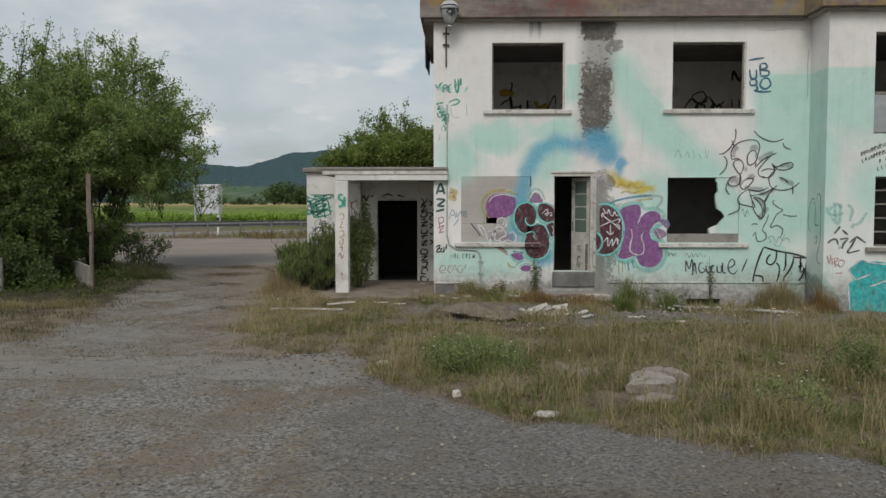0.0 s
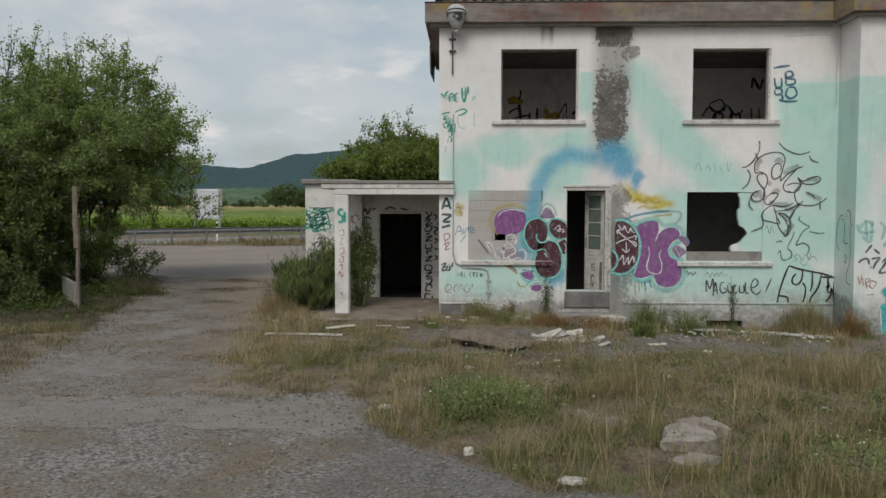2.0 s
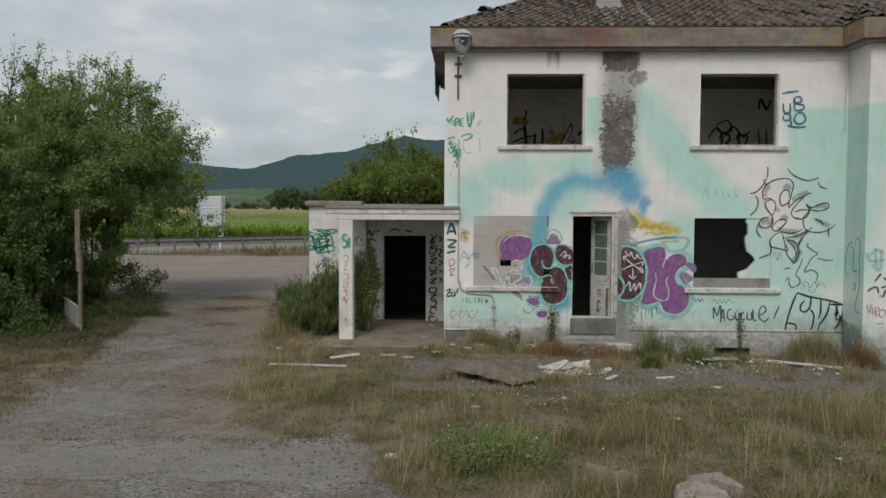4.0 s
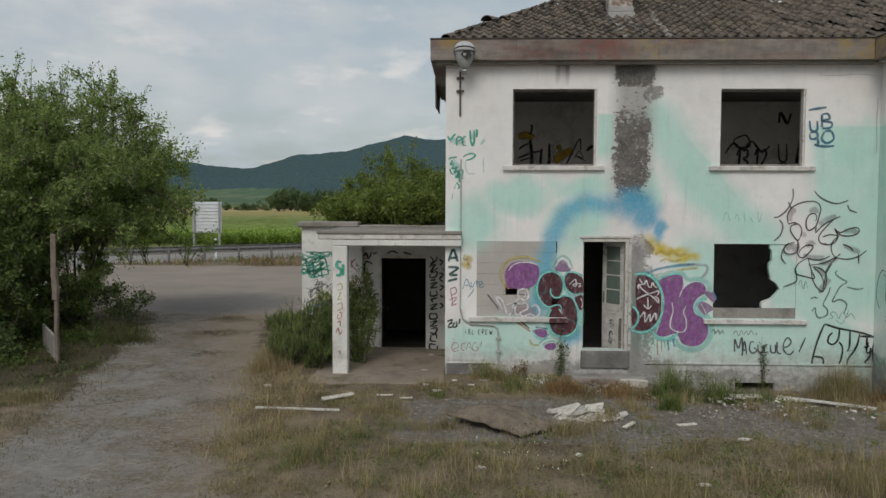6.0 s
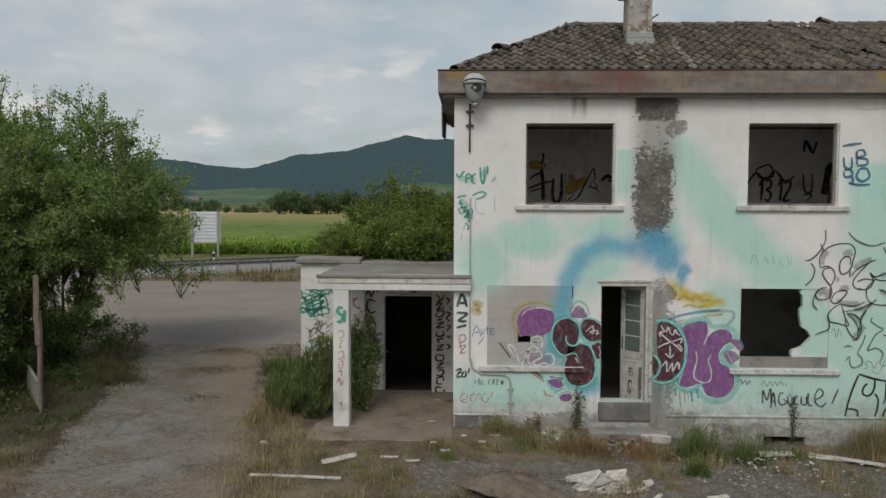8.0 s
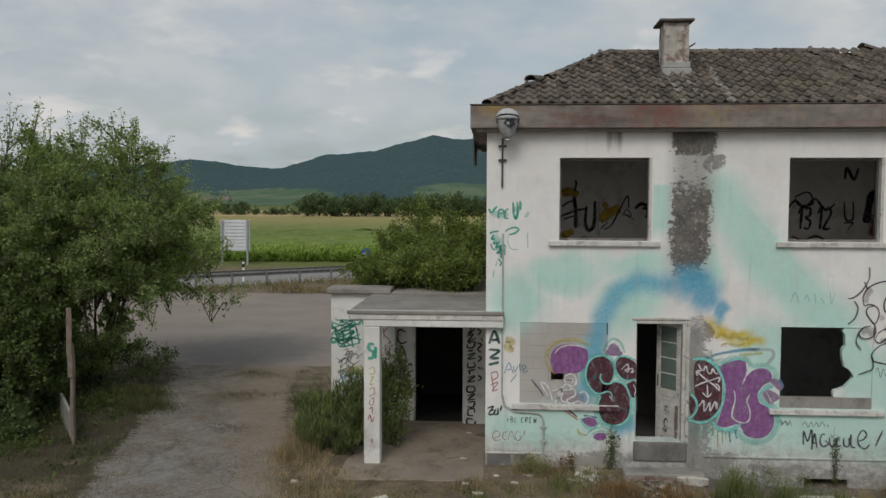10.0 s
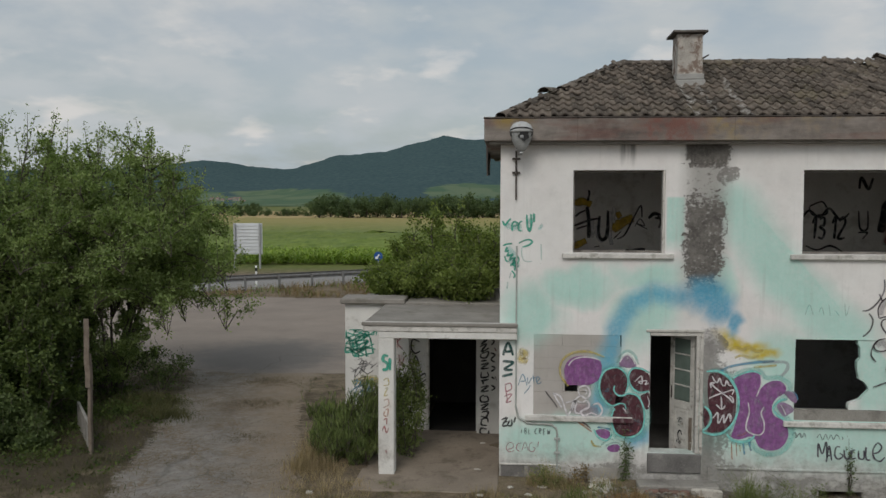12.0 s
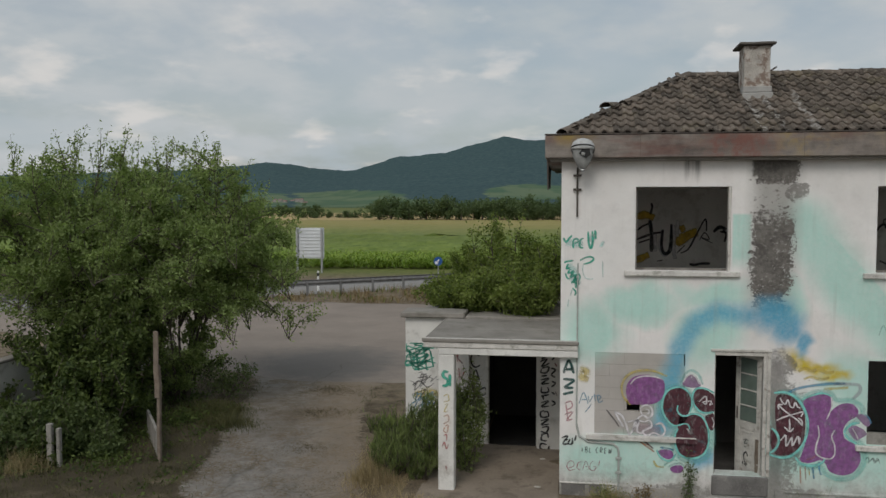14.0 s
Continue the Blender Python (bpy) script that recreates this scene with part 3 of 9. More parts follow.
M["grass_mixed"] = leaf_material("dry_and_green_grass", (0.125, 0.108, 0.055), (0.43, 0.35, 0.21), 0.25)
M["grass_green"] = leaf_material("green_weed", (0.06, 0.092, 0.026), (0.23, 0.26, 0.09), 0.25)
M["grass_straw"] = leaf_material("dead_straw", (0.20, 0.15, 0.085), (0.47, 0.375, 0.23), 0.2)
M["maize"] = leaf_material("maize_leaf", (0.14, 0.23, 0.035), (0.33, 0.42, 0.085), 0.3)
M["far_leaf"] = leaf_material("far_tree_leaf", (0.048, 0.08, 0.034), (0.12, 0.165, 0.065), 0.18)
M["rusty"] = leaf_material("rusty_seeding_grass", (0.12, 0.075, 0.035), (0.40, 0.25, 0.12), 0.2)
# dull grass toned down, the shade under the tree put into its colour
M["grass_dark"] = leaf_material("shaded_dull_grass", (0.040, 0.05, 0.018), (0.14, 0.13, 0.055), 0.15)
M["rail"] = plain("weathered_rail_steel", (0.21, 0.21, 0.21), 0.2, 4, 40, 0.6, 0.15, metal=0.3)
# shrub leaf darkened so the undergrowth looks to stand in shade
M["leaf_under"] = leaf_material("shaded_undergrowth_leaf", (0.024, 0.043, 0.011), (0.12, 0.16, 0.042), 0.2)
# near-black plaster: the unlit room behind the porch doorway is painted dark
M["dark"] = plain("unlit_annex_plaster", (0.045, 0.042, 0.04), 0.3, 1.5, 30, 0.95, 0.3)
M["petal"] = leaf_material("white_petal", (0.55, 0.54, 0.50), (0.75, 0.74, 0.70), 0.2)
M["moss"] = leaf_material("dead_moss", (0.05, 0.042, 0.025), (0.17, 0.135, 0.075), 0.1)


def glass_material():
    n = Nodes("dirty_pane")
    g = n.nt.nodes.new("ShaderNodeBsdfGlass")
    g.inputs[0].default_value = (0.75, 0.85, 0.80, 1)
    g.inputs[1].default_value = 0.12
    d = n.surface(n.mix(n.noise(n.pos(), 6, 4), (0.16, 0.22, 0.19), (0.30, 0.36, 0.32)), 0.4)
    m = n.nt.nodes.new("ShaderNodeMixShader")
    m.inputs[0].default_value = 0.55
    n.nt.links.new(g.outputs[0], m.inputs[1])
    n.nt.links.new(d, m.inputs[2])
    return n.done(m.outputs[0])


M["glass"] = glass_material()


# ---- ground ----
def ramp01(v, a, b):
    t = np.clip((v - a) / (b - a), 0, 1)
    return t * t * (3 - 2 * t)


GRASS_EDGE = ([-4, -0.9, -0.6, 0.2, 1.1, 2.1, 3.0, 5.0, 9.0, 20.0], [-7.0, -7.1, -7.9, -9.4, -10.2, -10.7, -11.2, -12.0, -13.2, -16])
DRIVE_LEFT = ([-30, -10, -5.8, -1.8, -0.5, 4.0, 8.2, 12.0], [-60, -9.5, -5.6, -6.35, -6.7, -7.7, -8.7, -12.0])
DRIVE_RIGHT = ([-7.3, -6.5, -3.3, 0.0, 3.5, 7.0, 10.0, 12.0], [-1.2, -2.6, -3.1, -3.6, -4.6, -5.3, -5.0, -4.0])


def zone_weights(x, y):
    """Share of gravelled tarmac, dusty drive, smooth tarmac lot, rubble by the house, and road, at points of the ground."""
    edge = np.interp(x, *GRASS_EDGE) + 0.22 * np.sin(2.3 * x + 0.7 + 0.9 * y) * np.sin(1.1 * x - 1.7 * y) + 0.12 * np.sin(5.9 * x + 3.1 * y) * np.sin(4.1 * y + 1.3)
    fore = ramp01(edge - y, -0.3, 0.3) * ramp01(x - np.interp(y, *DRIVE_LEFT), -0.25, 0.25)
    drive = ramp01(x - np.interp(y, *DRIVE_LEFT), -0.7, 0.6) * ramp01(np.interp(y, *DRIVE_RIGHT) - x, -0.8, 0.6) * ramp01(y, -7.6, -7.0) * ramp01(12 - y, 0, 1)
    lot = ramp01(y, 8.0, 9.0) * ramp01(26.8 - y, -0.15, 0.15) * ramp01(x, -32, -31) * ramp01(26 - x, 0, 1)
    lot = lot * ramp01(y - 8.6 + 0.5 * (x + 8.6), -0.5, 0.5)
    strip = ramp01(y, -8.75, -8.35) * ramp01(-7.2 - y, -0.3, 0.3) * ramp01(-0.5 - x, -0.2, 0.2)
    rubble = ramp01(x, 2.0, 3.0) * ramp01(y, -4.9 + 0.5 * np.sin(1.9 * x), -4.0 + 0.5 * np.sin(1.9 * x)) * ramp01(0.3 - y, 0, 0.4) * ramp01(14 - x, 0, 1)
    rubble = np.maximum(rubble, 1.0 * ramp01(x, -0.9, -0.2) * ramp01(4 - x, 0, 1) * ramp01(y, -4.7, -4.1) * ramp01(-1.7 - y, 0, 0.4))
    line = 0.75 * x - y + 41.5
    road = ramp01(-line, -0.3, 0.0) * ramp01(line, -8.6, -8.3)
    return fore, drive, lot, strip, rubble, road


def ground_height(x, y):
    dip = -0.22 * ramp01(x, 2.8, 5.5) * ramp01(y, -3.5, -0.9) * ramp01(16 - x, 0, 3)
    rough = 0.02 * np.sin(1.7 * x + 0.6 * y) * np.sin(1.3 * y - 0.4 * x) + 0.012 * np.sin(5.1 * x + 2.2) * np.sin(4.3 * y)
    w = zone_weights(x, y)
    mound = 0.05 * (1 - np.maximum.reduce(w)) * ramp01(y, -12, -9) * ramp01(14 - y, 0, 4)
    return dip + rough * ramp01(40 - np.abs(y), 0, 10) + mound


def ground_material():
    n = Nodes("ground_surface")
    p = n.pos()
    big, mid, small, grit = n.noise(p, 0.35, 8, 0.65), n.noise(p, 1.6, 6, 0.62), n.noise(p, 9, 5, 0.6), n.noise(p, 55, 3, 0.7)
    za, zb = n.attribute("zones")[0], n.attribute("zones_more")[0]
    a, b = n.xyz(za), n.xyz(zb)
    peb = n.nt.nodes.new("ShaderNodeTexVoronoi")
    peb.inputs["Scale"].default_value = 38.0
    n.put(peb.inputs["Vector"], p)
    tone = n.xyz(peb.outputs["Color"])[0]
    # soil under the grass
    crumb = n.noise(p, 26, 8, 0.8)
    col = n.mix(n.range(n.math("ADD", n.math("MULTIPLY", mid, 0.4), n.math("MULTIPLY", crumb, 0.6)), 0.38, 0.62), (0.06, 0.046, 0.032), (0.29, 0.235, 0.165))
    col = n.mix(n.range(small, 0.55, 0.72, 0, 0.5), col, (0.09, 0.088, 0.04))
    y = n.xyz(p)[1]
    # leaf mould below the tree, darkened further to carry the tree's shade
    humus_shade = n.range(n.math("ADD", n.vec("LENGTH", n.vec("MULTIPLY", n.vec("SUBTRACT", p, (-9.4, 2.6, 0.0)), (0.16, 0.15, 0.0))), n.math("MULTIPLY", n.math("SUBTRACT", mid, 0.5), 1.2)), 0.55, 1.05, 0.85, 0.0)
    col = n.mix(humus_shade, col, n.mix(n.range(grit, 0.35, 0.65), (0.03, 0.026, 0.018), (0.085, 0.07, 0.045)))
    meadow = n.mix(n.range(mid, 0.35, 0.65), (0.10, 0.13, 0.035), (0.17, 0.18, 0.06))
    col = n.mix(n.range(y, 40.0, 46.0), col, meadow)

    def soften(w, amount=0.9):
        k = n.math("ADD", w, n.math("MULTIPLY", n.math("SUBTRACT", n.math("ADD", n.math("MULTIPLY", mid, 0.5), n.math("MULTIPLY", small, 0.5)), 0.5), amount))
        return n.range(k, 0.42, 0.6)

    coarse = n.noise(p, 24, 7, 0.78)
    gravel = n.mix(n.range(coarse, 0.39, 0.61), (0.06, 0.056, 0.051), (0.40, 0.378, 0.35))
    gravel = n.mix(n.range(tone, 0.72, 1.0, 0, 0.6), gravel, (0.40, 0.385, 0.36))
    gravel = n.mix(n.range(tone, 0.0, 0.25, 0.6, 0), gravel, (0.055, 0.052, 0.05))
    gravel = n.mix(n.range(mid, 0.44, 0.64, 0, 0.6), gravel, n.mix(coarse, (0.12, 0.10, 0.08), (0.24, 0.205, 0.165)))
    gravel = n.mix(n.range(n.noise(p, 3.1, 8, 0.78), 0.55, 0.64, 0, 0.7), gravel, (0.085, 0.072, 0.052))
    dust = n.mix(n.range(n.math("ADD", n.math("MULTIPLY", small, 0.5), n.math("MULTIPLY", mid, 0.5)), 0.35, 0.65), (0.19, 0.178, 0.165), (0.30, 0.282, 0.258))
    dust = n.mix(n.range(n.noise(p, 2.6, 9, 0.75), 0.50, 0.7, 0, 0.6), dust, (0.12, 0.10, 0.075))
    litter = n.math("MULTIPLY", n.range(n.noise(p, 0.7, 6, 0.65), 0.45, 0.6), n.range(n.noise(p, 14, 4, 0.7), 0.42, 0.55))
    dust = n.mix(n.math("MULTIPLY", litter, 0.8), dust, (0.15, 0.105, 0.06))
    trodden = n.math("MULTIPLY", n.range(n.xyz(p)[1], 0.5, 5.0), n.range(n.noise(p, 1.3, 9, 0.74), 0.38, 0.62, 0.1, 0.85))
    dust = n.mix(trodden, dust, n.mix(n.range(n.noise(p, 18, 6, 0.75), 0.35, 0.65), (0.085, 0.068, 0.05), (0.185, 0.15, 0.11)))
    verge_side = n.math("ADD", n.math("ADD", n.xyz(p)[0], n.math("MULTIPLY", n.xyz(p)[1], 0.28)), n.math("MULTIPLY", n.math("SUBTRACT", mid, 0.5), 1.6))
    dust = n.mix(n.math("MULTIPLY", n.range(verge_side, -5.2, -3.9), n.range(n.noise(p, 22, 6, 0.75), 0.35, 0.6, 0.3, 0.9)), dust, (0.26, 0.205, 0.148))
    gravel_litter = n.math("MULTIPLY", n.range(n.noise(p, 0.9, 6, 0.65), 0.47, 0.6), n.range(n.noise(p, 12, 5, 0.75), 0.42, 0.55))
    gravel = n.mix(n.math("MULTIPLY", gravel_litter, 0.85), gravel, (0.21, 0.16, 0.105))
    patch_new = n.range(n.math("ADD", n.xyz(p)[0], n.math("MULTIPLY", n.math("SUBTRACT", mid, 0.5), 1.5)), -0.9, -0.3, 0, 0.5)
    gravel = n.mix(patch_new, gravel, n.mix(n.range(coarse, 0.35, 0.65), (0.06, 0.059, 0.058), (0.21, 0.205, 0.2)))
    strip_y = n.math("ADD", n.xyz(p)[1], n.math("MULTIPLY", n.math("SUBTRACT", mid, 0.5), 1.6))
    earth = n.math("MULTIPLY", n.range(strip_y, -12.6, -12.0, 0.85, 0.0), n.range(n.math("ADD", n.xyz(p)[0], small), 0.6, 1.6))
    gravel = n.mix(earth, gravel, n.mix(n.range(coarse, 0.36, 0.64), (0.05, 0.040, 0.028), (0.19, 0.15, 0.105)))
    tar = n.mix(n.range(big, 0.3, 0.7), (0.245, 0.208, 0.18), (0.335, 0.283, 0.24))
    worn = n.range(n.math("ADD", n.vec("LENGTH", n.vec("MULTIPLY", n.vec("SUBTRACT", p, (-7.6, 11.0, 0.0)), (0.36, 0.3, 0.0))), n.math("MULTIPLY", n.math("SUBTRACT", mid, 0.5), 1.0)), 0.55, 1.2, 0.85, 0.0)
    tar = n.mix(worn, tar, (0.16, 0.15, 0.14))
    tar = n.mix(n.range(grit, 0.4, 0.7, 0, 0.25), tar, (0.12, 0.12, 0.12))
    pale = n.mix(n.range(n.math("ADD", n.math("MULTIPLY", small, 0.5), n.math("MULTIPLY", mid, 0.5)), 0.36, 0.64), (0.20, 0.187, 0.17), (0.33, 0.31, 0.283))
    rub = n.mix(n.range(n.math("ADD", n.math("MULTIPLY", grit, 0.5), n.math("MULTIPLY", small, 0.5)), 0.38, 0.62), (0.078, 0.070, 0.062), (0.275, 0.248, 0.222))
    rub = n.mix(n.range(tone, 0.8, 1.0, 0, 0.6), rub, (0.40, 0.38, 0.35))
    rub = n.mix(n.range(mid, 0.45, 0.62, 0, 0.7), rub, (0.14, 0.11, 0.08))
    rub = n.mix(n.range(small, 0.6, 0.72, 0, 0.7), rub, (0.48, 0.46, 0.43))
    road = n.mix(n.range(grit, 0.4, 0.7), (0.24, 0.232, 0.222), (0.33, 0.32, 0.305))
    col = n.mix(soften(b[1], 2.2), col, rub)
    col = n.mix(soften(a[1], 1.5), col, dust)
    col = n.mix(soften(a[0], 1.5), col, gravel)
    col = n.mix(soften(a[2], 0.5), col, tar)
    col = n.mix(n.math("MULTIPLY", soften(b[0], 2.2), 0.7), col, pale)
    col = n.mix(b[2], col, road)
    # cracks and seams in the tarmac
    v = n.nt.nodes.new("ShaderNodeTexVoronoi")
    v.feature = "DISTANCE_TO_EDGE"
    v.inputs["Scale"].default_value = 0.22
    n.put(v.inputs["Vector"], n.vec("ADD", p, n.vec("MULTIPLY", n.noise_color(p, 1.2, 4), (0.9, 0.9, 0.0))))
    crack = n.range(v.outputs["Distance"], 0.0, 0.006, 0.4, 0.0)
    crack = n.math("MULTIPLY", crack, n.math("MAXIMUM", a[0], a[1]))
    seam_y = n.math("ADD", n.xyz(p)[1], n.math("ADD", 8.62, n.math("MULTIPLY", n.math("SUBTRACT", n.noise(p, 0.9, 5), 0.5), 0.9)))
    seam = n.math("MULTIPLY", n.range(n.math("ABSOLUTE", seam_y), 0.0, 0.035, 0.7, 0.0), n.range(n.math("ABSOLUTE", n.math("ADD", n.xyz(p)[0], 3.6)), 1.6, 2.6, 1.0, 0.0))
    crack = n.math("MAXIMUM", crack, n.math("MULTIPLY", seam, n.range(small, 0.35, 0.5)))
    col = n.mix(crack, col, (0.055, 0.05, 0.04))
    h = n.math("ADD", n.math("MULTIPLY", coarse, 0.9), n.math("MULTIPLY", small, 0.5))
    return n.done(n.surface(col, 0.94, n.bump(h, 0.8, 0.02), 0.0, 0.15))


def make_ground():
    xs = np.concatenate([-np.geomspace(4500, 60, 12), np.linspace(-56, -17, 40), np.arange(-16, 13, 0.2), np.linspace(13.2, 56, 30), np.geomspace(60, 4500, 12)])
    ys = np.concatenate([-np.geomspace(4500, 60, 8), np.linspace(-50, -20.5, 14), np.arange(-20, 12, 0.2), np.arange(12.2, 60, 0.6), np.geomspace(61, 4700, 20)])
    gx, gy = np.meshgrid(xs, ys)
    verts = np.stack([gx, gy, ground_height(gx, gy)], -1).reshape(-1, 3)
    nx, ny = len(xs), len(ys)
    i = (np.arange(ny - 1)[:, None] * nx + np.arange(nx - 1)[None, :]).ravel()
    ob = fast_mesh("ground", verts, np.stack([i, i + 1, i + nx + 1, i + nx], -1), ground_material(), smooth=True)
    w = [k.ravel() for k in zone_weights(gx, gy)]
    for name, pick in (("zones", (0, 1, 2)), ("zones_more", (3, 4, 5))):
        at = ob.data.attributes.new(name, "FLOAT_VECTOR", "POINT")
        at.data.foreach_set("vector", np.stack([w[k] for k in pick], -1).astype(np.float32).ravel())
    return tagged(ob, "gravelled tarmac yard, dusty drive and dry grass around the house", "ground", kind="structure")


make_ground()


# ---- house ----
house = thing("house", "abandoned two-storey white house covered in graffiti, windows gone", "house", (0, 0, 0))
FRONT_HOLES = [(1.26, 2.83, 4.035, 5.465), (5.13, 6.69, 4.035, 5.465), (0.60, 2.12, 1.17, 2.60), (2.61, 3.46, 0.54, 2.66), (5.06, 6.60, 1.17, 2.575), (5.51, 6.23, -0.21, -0.06)]
wall_front = part("wall", wall_with_holes(0, 8.06, -0.6, 5.95, 0.28, FRONT_HOLES, lambda a, d, z: (a, d, z)), M["facade"], house, "white rendered front wall sprayed in mint, blue and purple")
wall_left = part("wall", wall_with_holes(0.284, 5.4, -0.6, 5.95, 0.28, [(2.9, 3.7, 0.1, 2.1)], lambda a, d, z: (d, a, z)), M["render_white"], house)
part("wall", wall_with_holes(0.284, 14, -0.6, 5.95, 0.28, [], lambda a, d, z: (a, 5.4 - d, z)), M["inside"], house)
bay_front = part("wall", wall_with_holes(8.06, 14, -0.6, 5.95, 0.28, [(9.0, 10.7, 3.44, 5.49), (9.07, 10.7, 1.13, 2.57)], lambda a, d, z: (a, d - 0.85, z)), M["facade"], house, "projecting bay wall with turquoise graffiti")
bay_side = part("wall", wall_with_holes(-0.566, 0.28, -0.6, 5.95, 0.2, [], lambda a, d, z: (8.063 + d, a, z)), M["facade"], house)
part("wall", wall_with_holes(-0.57, 5.1, -0.6, 5.95, 0.28, [], lambda a, d, z: (13.716 + d, a, z)), M["inside"], house)
# storeys and partitions
part("floor_slab", box(0.285, 13.7, 0.285, 5.11, 3.0, 3.22), M["inside"], house)
part("floor_slab", box(0.285, 13.7, 0.285, 5.11, 0.0, 0.2), M["dim_room"], house)
part("attic_slab", box(0.285, 13.7, 0.285, 5.11, 5.72, 5.9), M["dim_room"], house)
for x0, x1, z0, z1, m in ((4.3, 4.42, 3.225, 5.715, "inside"), (8.3, 8.42, 3.225, 5.715, "inside"), (4.3, 4.42, 0.205, 2.995, "dim_room"), (2.3, 2.42, 0.205, 2.995, "dim_room"), (8.3, 8.42, 0.205, 2.995, "dim_room")):
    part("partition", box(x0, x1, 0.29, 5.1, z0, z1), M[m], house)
part("partition", box(2.425, 4.295, 3.2, 3.3, 0.205, 2.995), M["dim_room"], house)
for x0, x1 in ((4.425, 8.295), (0.285, 2.295), (8.425, 13.7)):
    part("partition", box(x0, x1, 4.6, 4.7, 0.205, 2.995), M["inside"], house)
for x0, x1 in ((0.285, 4.295), (4.425, 8.295), (8.425, 13.7)):
    part("partition", box(x0, x1, 4.0, 4.1, 3.225, 5.715), M["inside"], house)
part("partition", box(8.425, 13.7, -0.56, 0.28, 0.0, 0.2), M["dim_room"], house)
part("partition", box(8.425, 13.7, -0.56, 0.28, 3.0, 3.22), M["inside"], house)

# window sills and the metal frames left in the openings
for x0, x1, z in ((1.08, 2.98, 3.94), (4.93, 6.88, 3.94), (0.46, 2.32, 1.07), (4.88, 6.80, 1.06)):
    part("window_sill", rough_up(box(x0, x1, -0.075, 0.2, z, z + 0.09, 0.012), 0.004, 4), M["render_old"], house)
part("window_sill", box(8.9, 10.8, -0.95, -0.67, 1.03, 1.12, 0.012), M["concrete"], house)


def window_frame(x0, x1, z0, z1, y, bars=(), material="frame_dull", w=0.035):
    fr = part("window", box(x0, x1, y, y + 0.05, z0, z0 + w, 0.004), M[material], house, "empty window frame")
    for a in ((x0, x1, z1 - w, z1), (x0, x0 + w, z0 + w, z1 - w), (x1 - w, x1, z0 + w, z1 - w)):
        part("frame", box(a[0], a[1], y, y + 0.05, a[2], a[3], 0.004), M[material], fr)
    for a in bars:
        part("glazing_bar", box(a[0], a[1], y + 0.005, y + 0.045, a[2], a[3], 0.003), M[material], fr)
    return fr


# white strips added on the right-hand reveals only, imitating their lit faces
for x0, x1 in ((2.79, 2.827), (6.65, 6.687)):
    part("lit_reveal", box(x0, x1, 0.012, 0.137, 4.037, 5.463, 0.004), M["wood_white"], house, "white strip standing in for the lit right-hand window reveal")
window_frame(1.262, 2.828, 4.037, 5.463, 0.14)
window_frame(5.132, 6.688, 4.037, 5.463, 0.14)
window_frame(9.002, 10.69, 3.442, 5.488, -0.71, [(9.05, 10.64, 4.25, 4.31)])
lower = window_frame(9.072, 10.69, 1.132, 2.568, -0.71, [(9.12, 10.64, 1.13 + 0.285 * i, 1.165 + 0.285 * i) for i in range(1, 5)])
part("panel", box(9.05, 10.64, -0.70, -0.68, 3.49, 4.245), M["metal_grey"], house, "grey lower window panel")

# door: jambs, lintel, one glazed leaf shut
door = part("door_frame", box(2.612, 2.632, 0.06, 0.12, 0.542, 2.6, 0.004), M["door_wood"], house, "peeling white door frame")
part("jamb", box(3.40, 3.458, -0.01, 0.12, 0.542, 2.6, 0.006), M["door_wood"], door)
part("lintel", box(2.612, 3.458, -0.01, 0.12, 2.6, 2.658, 0.006), M["door_wood"], door)
part("lintel_moulding", rough_up(box(2.54, 3.53, -0.03, -0.003, 2.665, 2.715, 0.01), 0.005, 5), M["door_wood"], door)
part("moulding", rough_up(box(3.465, 3.52, -0.02, -0.003, 0.54, 2.66, 0.008), 0.005, 5), M["door_wood"], door)


def door_leaf():
    """A half-glazed leaf hung on the far jamb and pushed open into the hall."""
    swing = pose(3.40, 0.14, 0.22, 0, 0, -52)
    at = lambda x0, x1, y0, y1, z0, z1, bev=0.004: box(-x1, -x0, y0, y1, z0, z1, bev, None)
    leaf = part("door_leaf", at(0.09, 0.45, 0.010, 0.034, 0.1, 1.03), M["door_wood"], door, "scratched white half-glazed door leaf standing ajar")
    leaf.matrix_basis = swing
    for x0, x1, z0, z1 in ((0.0, 0.09, 0.0, 2.36), (0.45, 0.54, 0.0, 2.36), (0.09, 0.45, 0.0, 0.1), (0.09, 0.45, 1.03, 1.16), (0.09, 0.45, 2.28, 2.36)):
        part("stile", at(x0, x1, 0.0, 0.044, z0, z1), M["door_wood"], leaf)
    for x0, x1, z0, z1 in ((0.13, 0.43, 0.96, 0.99), (0.13, 0.43, 0.13, 0.16), (0.13, 0.155, 0.16, 0.96), (0.405, 0.43, 0.16, 0.96)):
        part("moulding", at(x0, x1, 0.0, 0.009, z0, z1, 0.003), M["door_wood"], leaf)
    for i in range(4):
        z = 1.16 + i * 0.28
        part("pane", at(0.09, 0.45, 0.019, 0.024, z + 0.012, z + 0.268, 0), M["glass"], leaf)
        if i:
            part("muntin", at(0.09, 0.45, 0.004, 0.040, z - 0.012, z + 0.012), M["door_wood"], leaf)
    part("lock_plate", at(0.48, 0.51, -0.006, -0.001, 1.18, 1.4, 0.002), M["metal_dark"], leaf)
    part("rot", rough_up(at(0.03, 0.10, -0.004, -0.001, 0.32, 0.9, 0), 0.012, 9, 3), M["wood_grey"], leaf, "bared rotten wood on the hinge side")


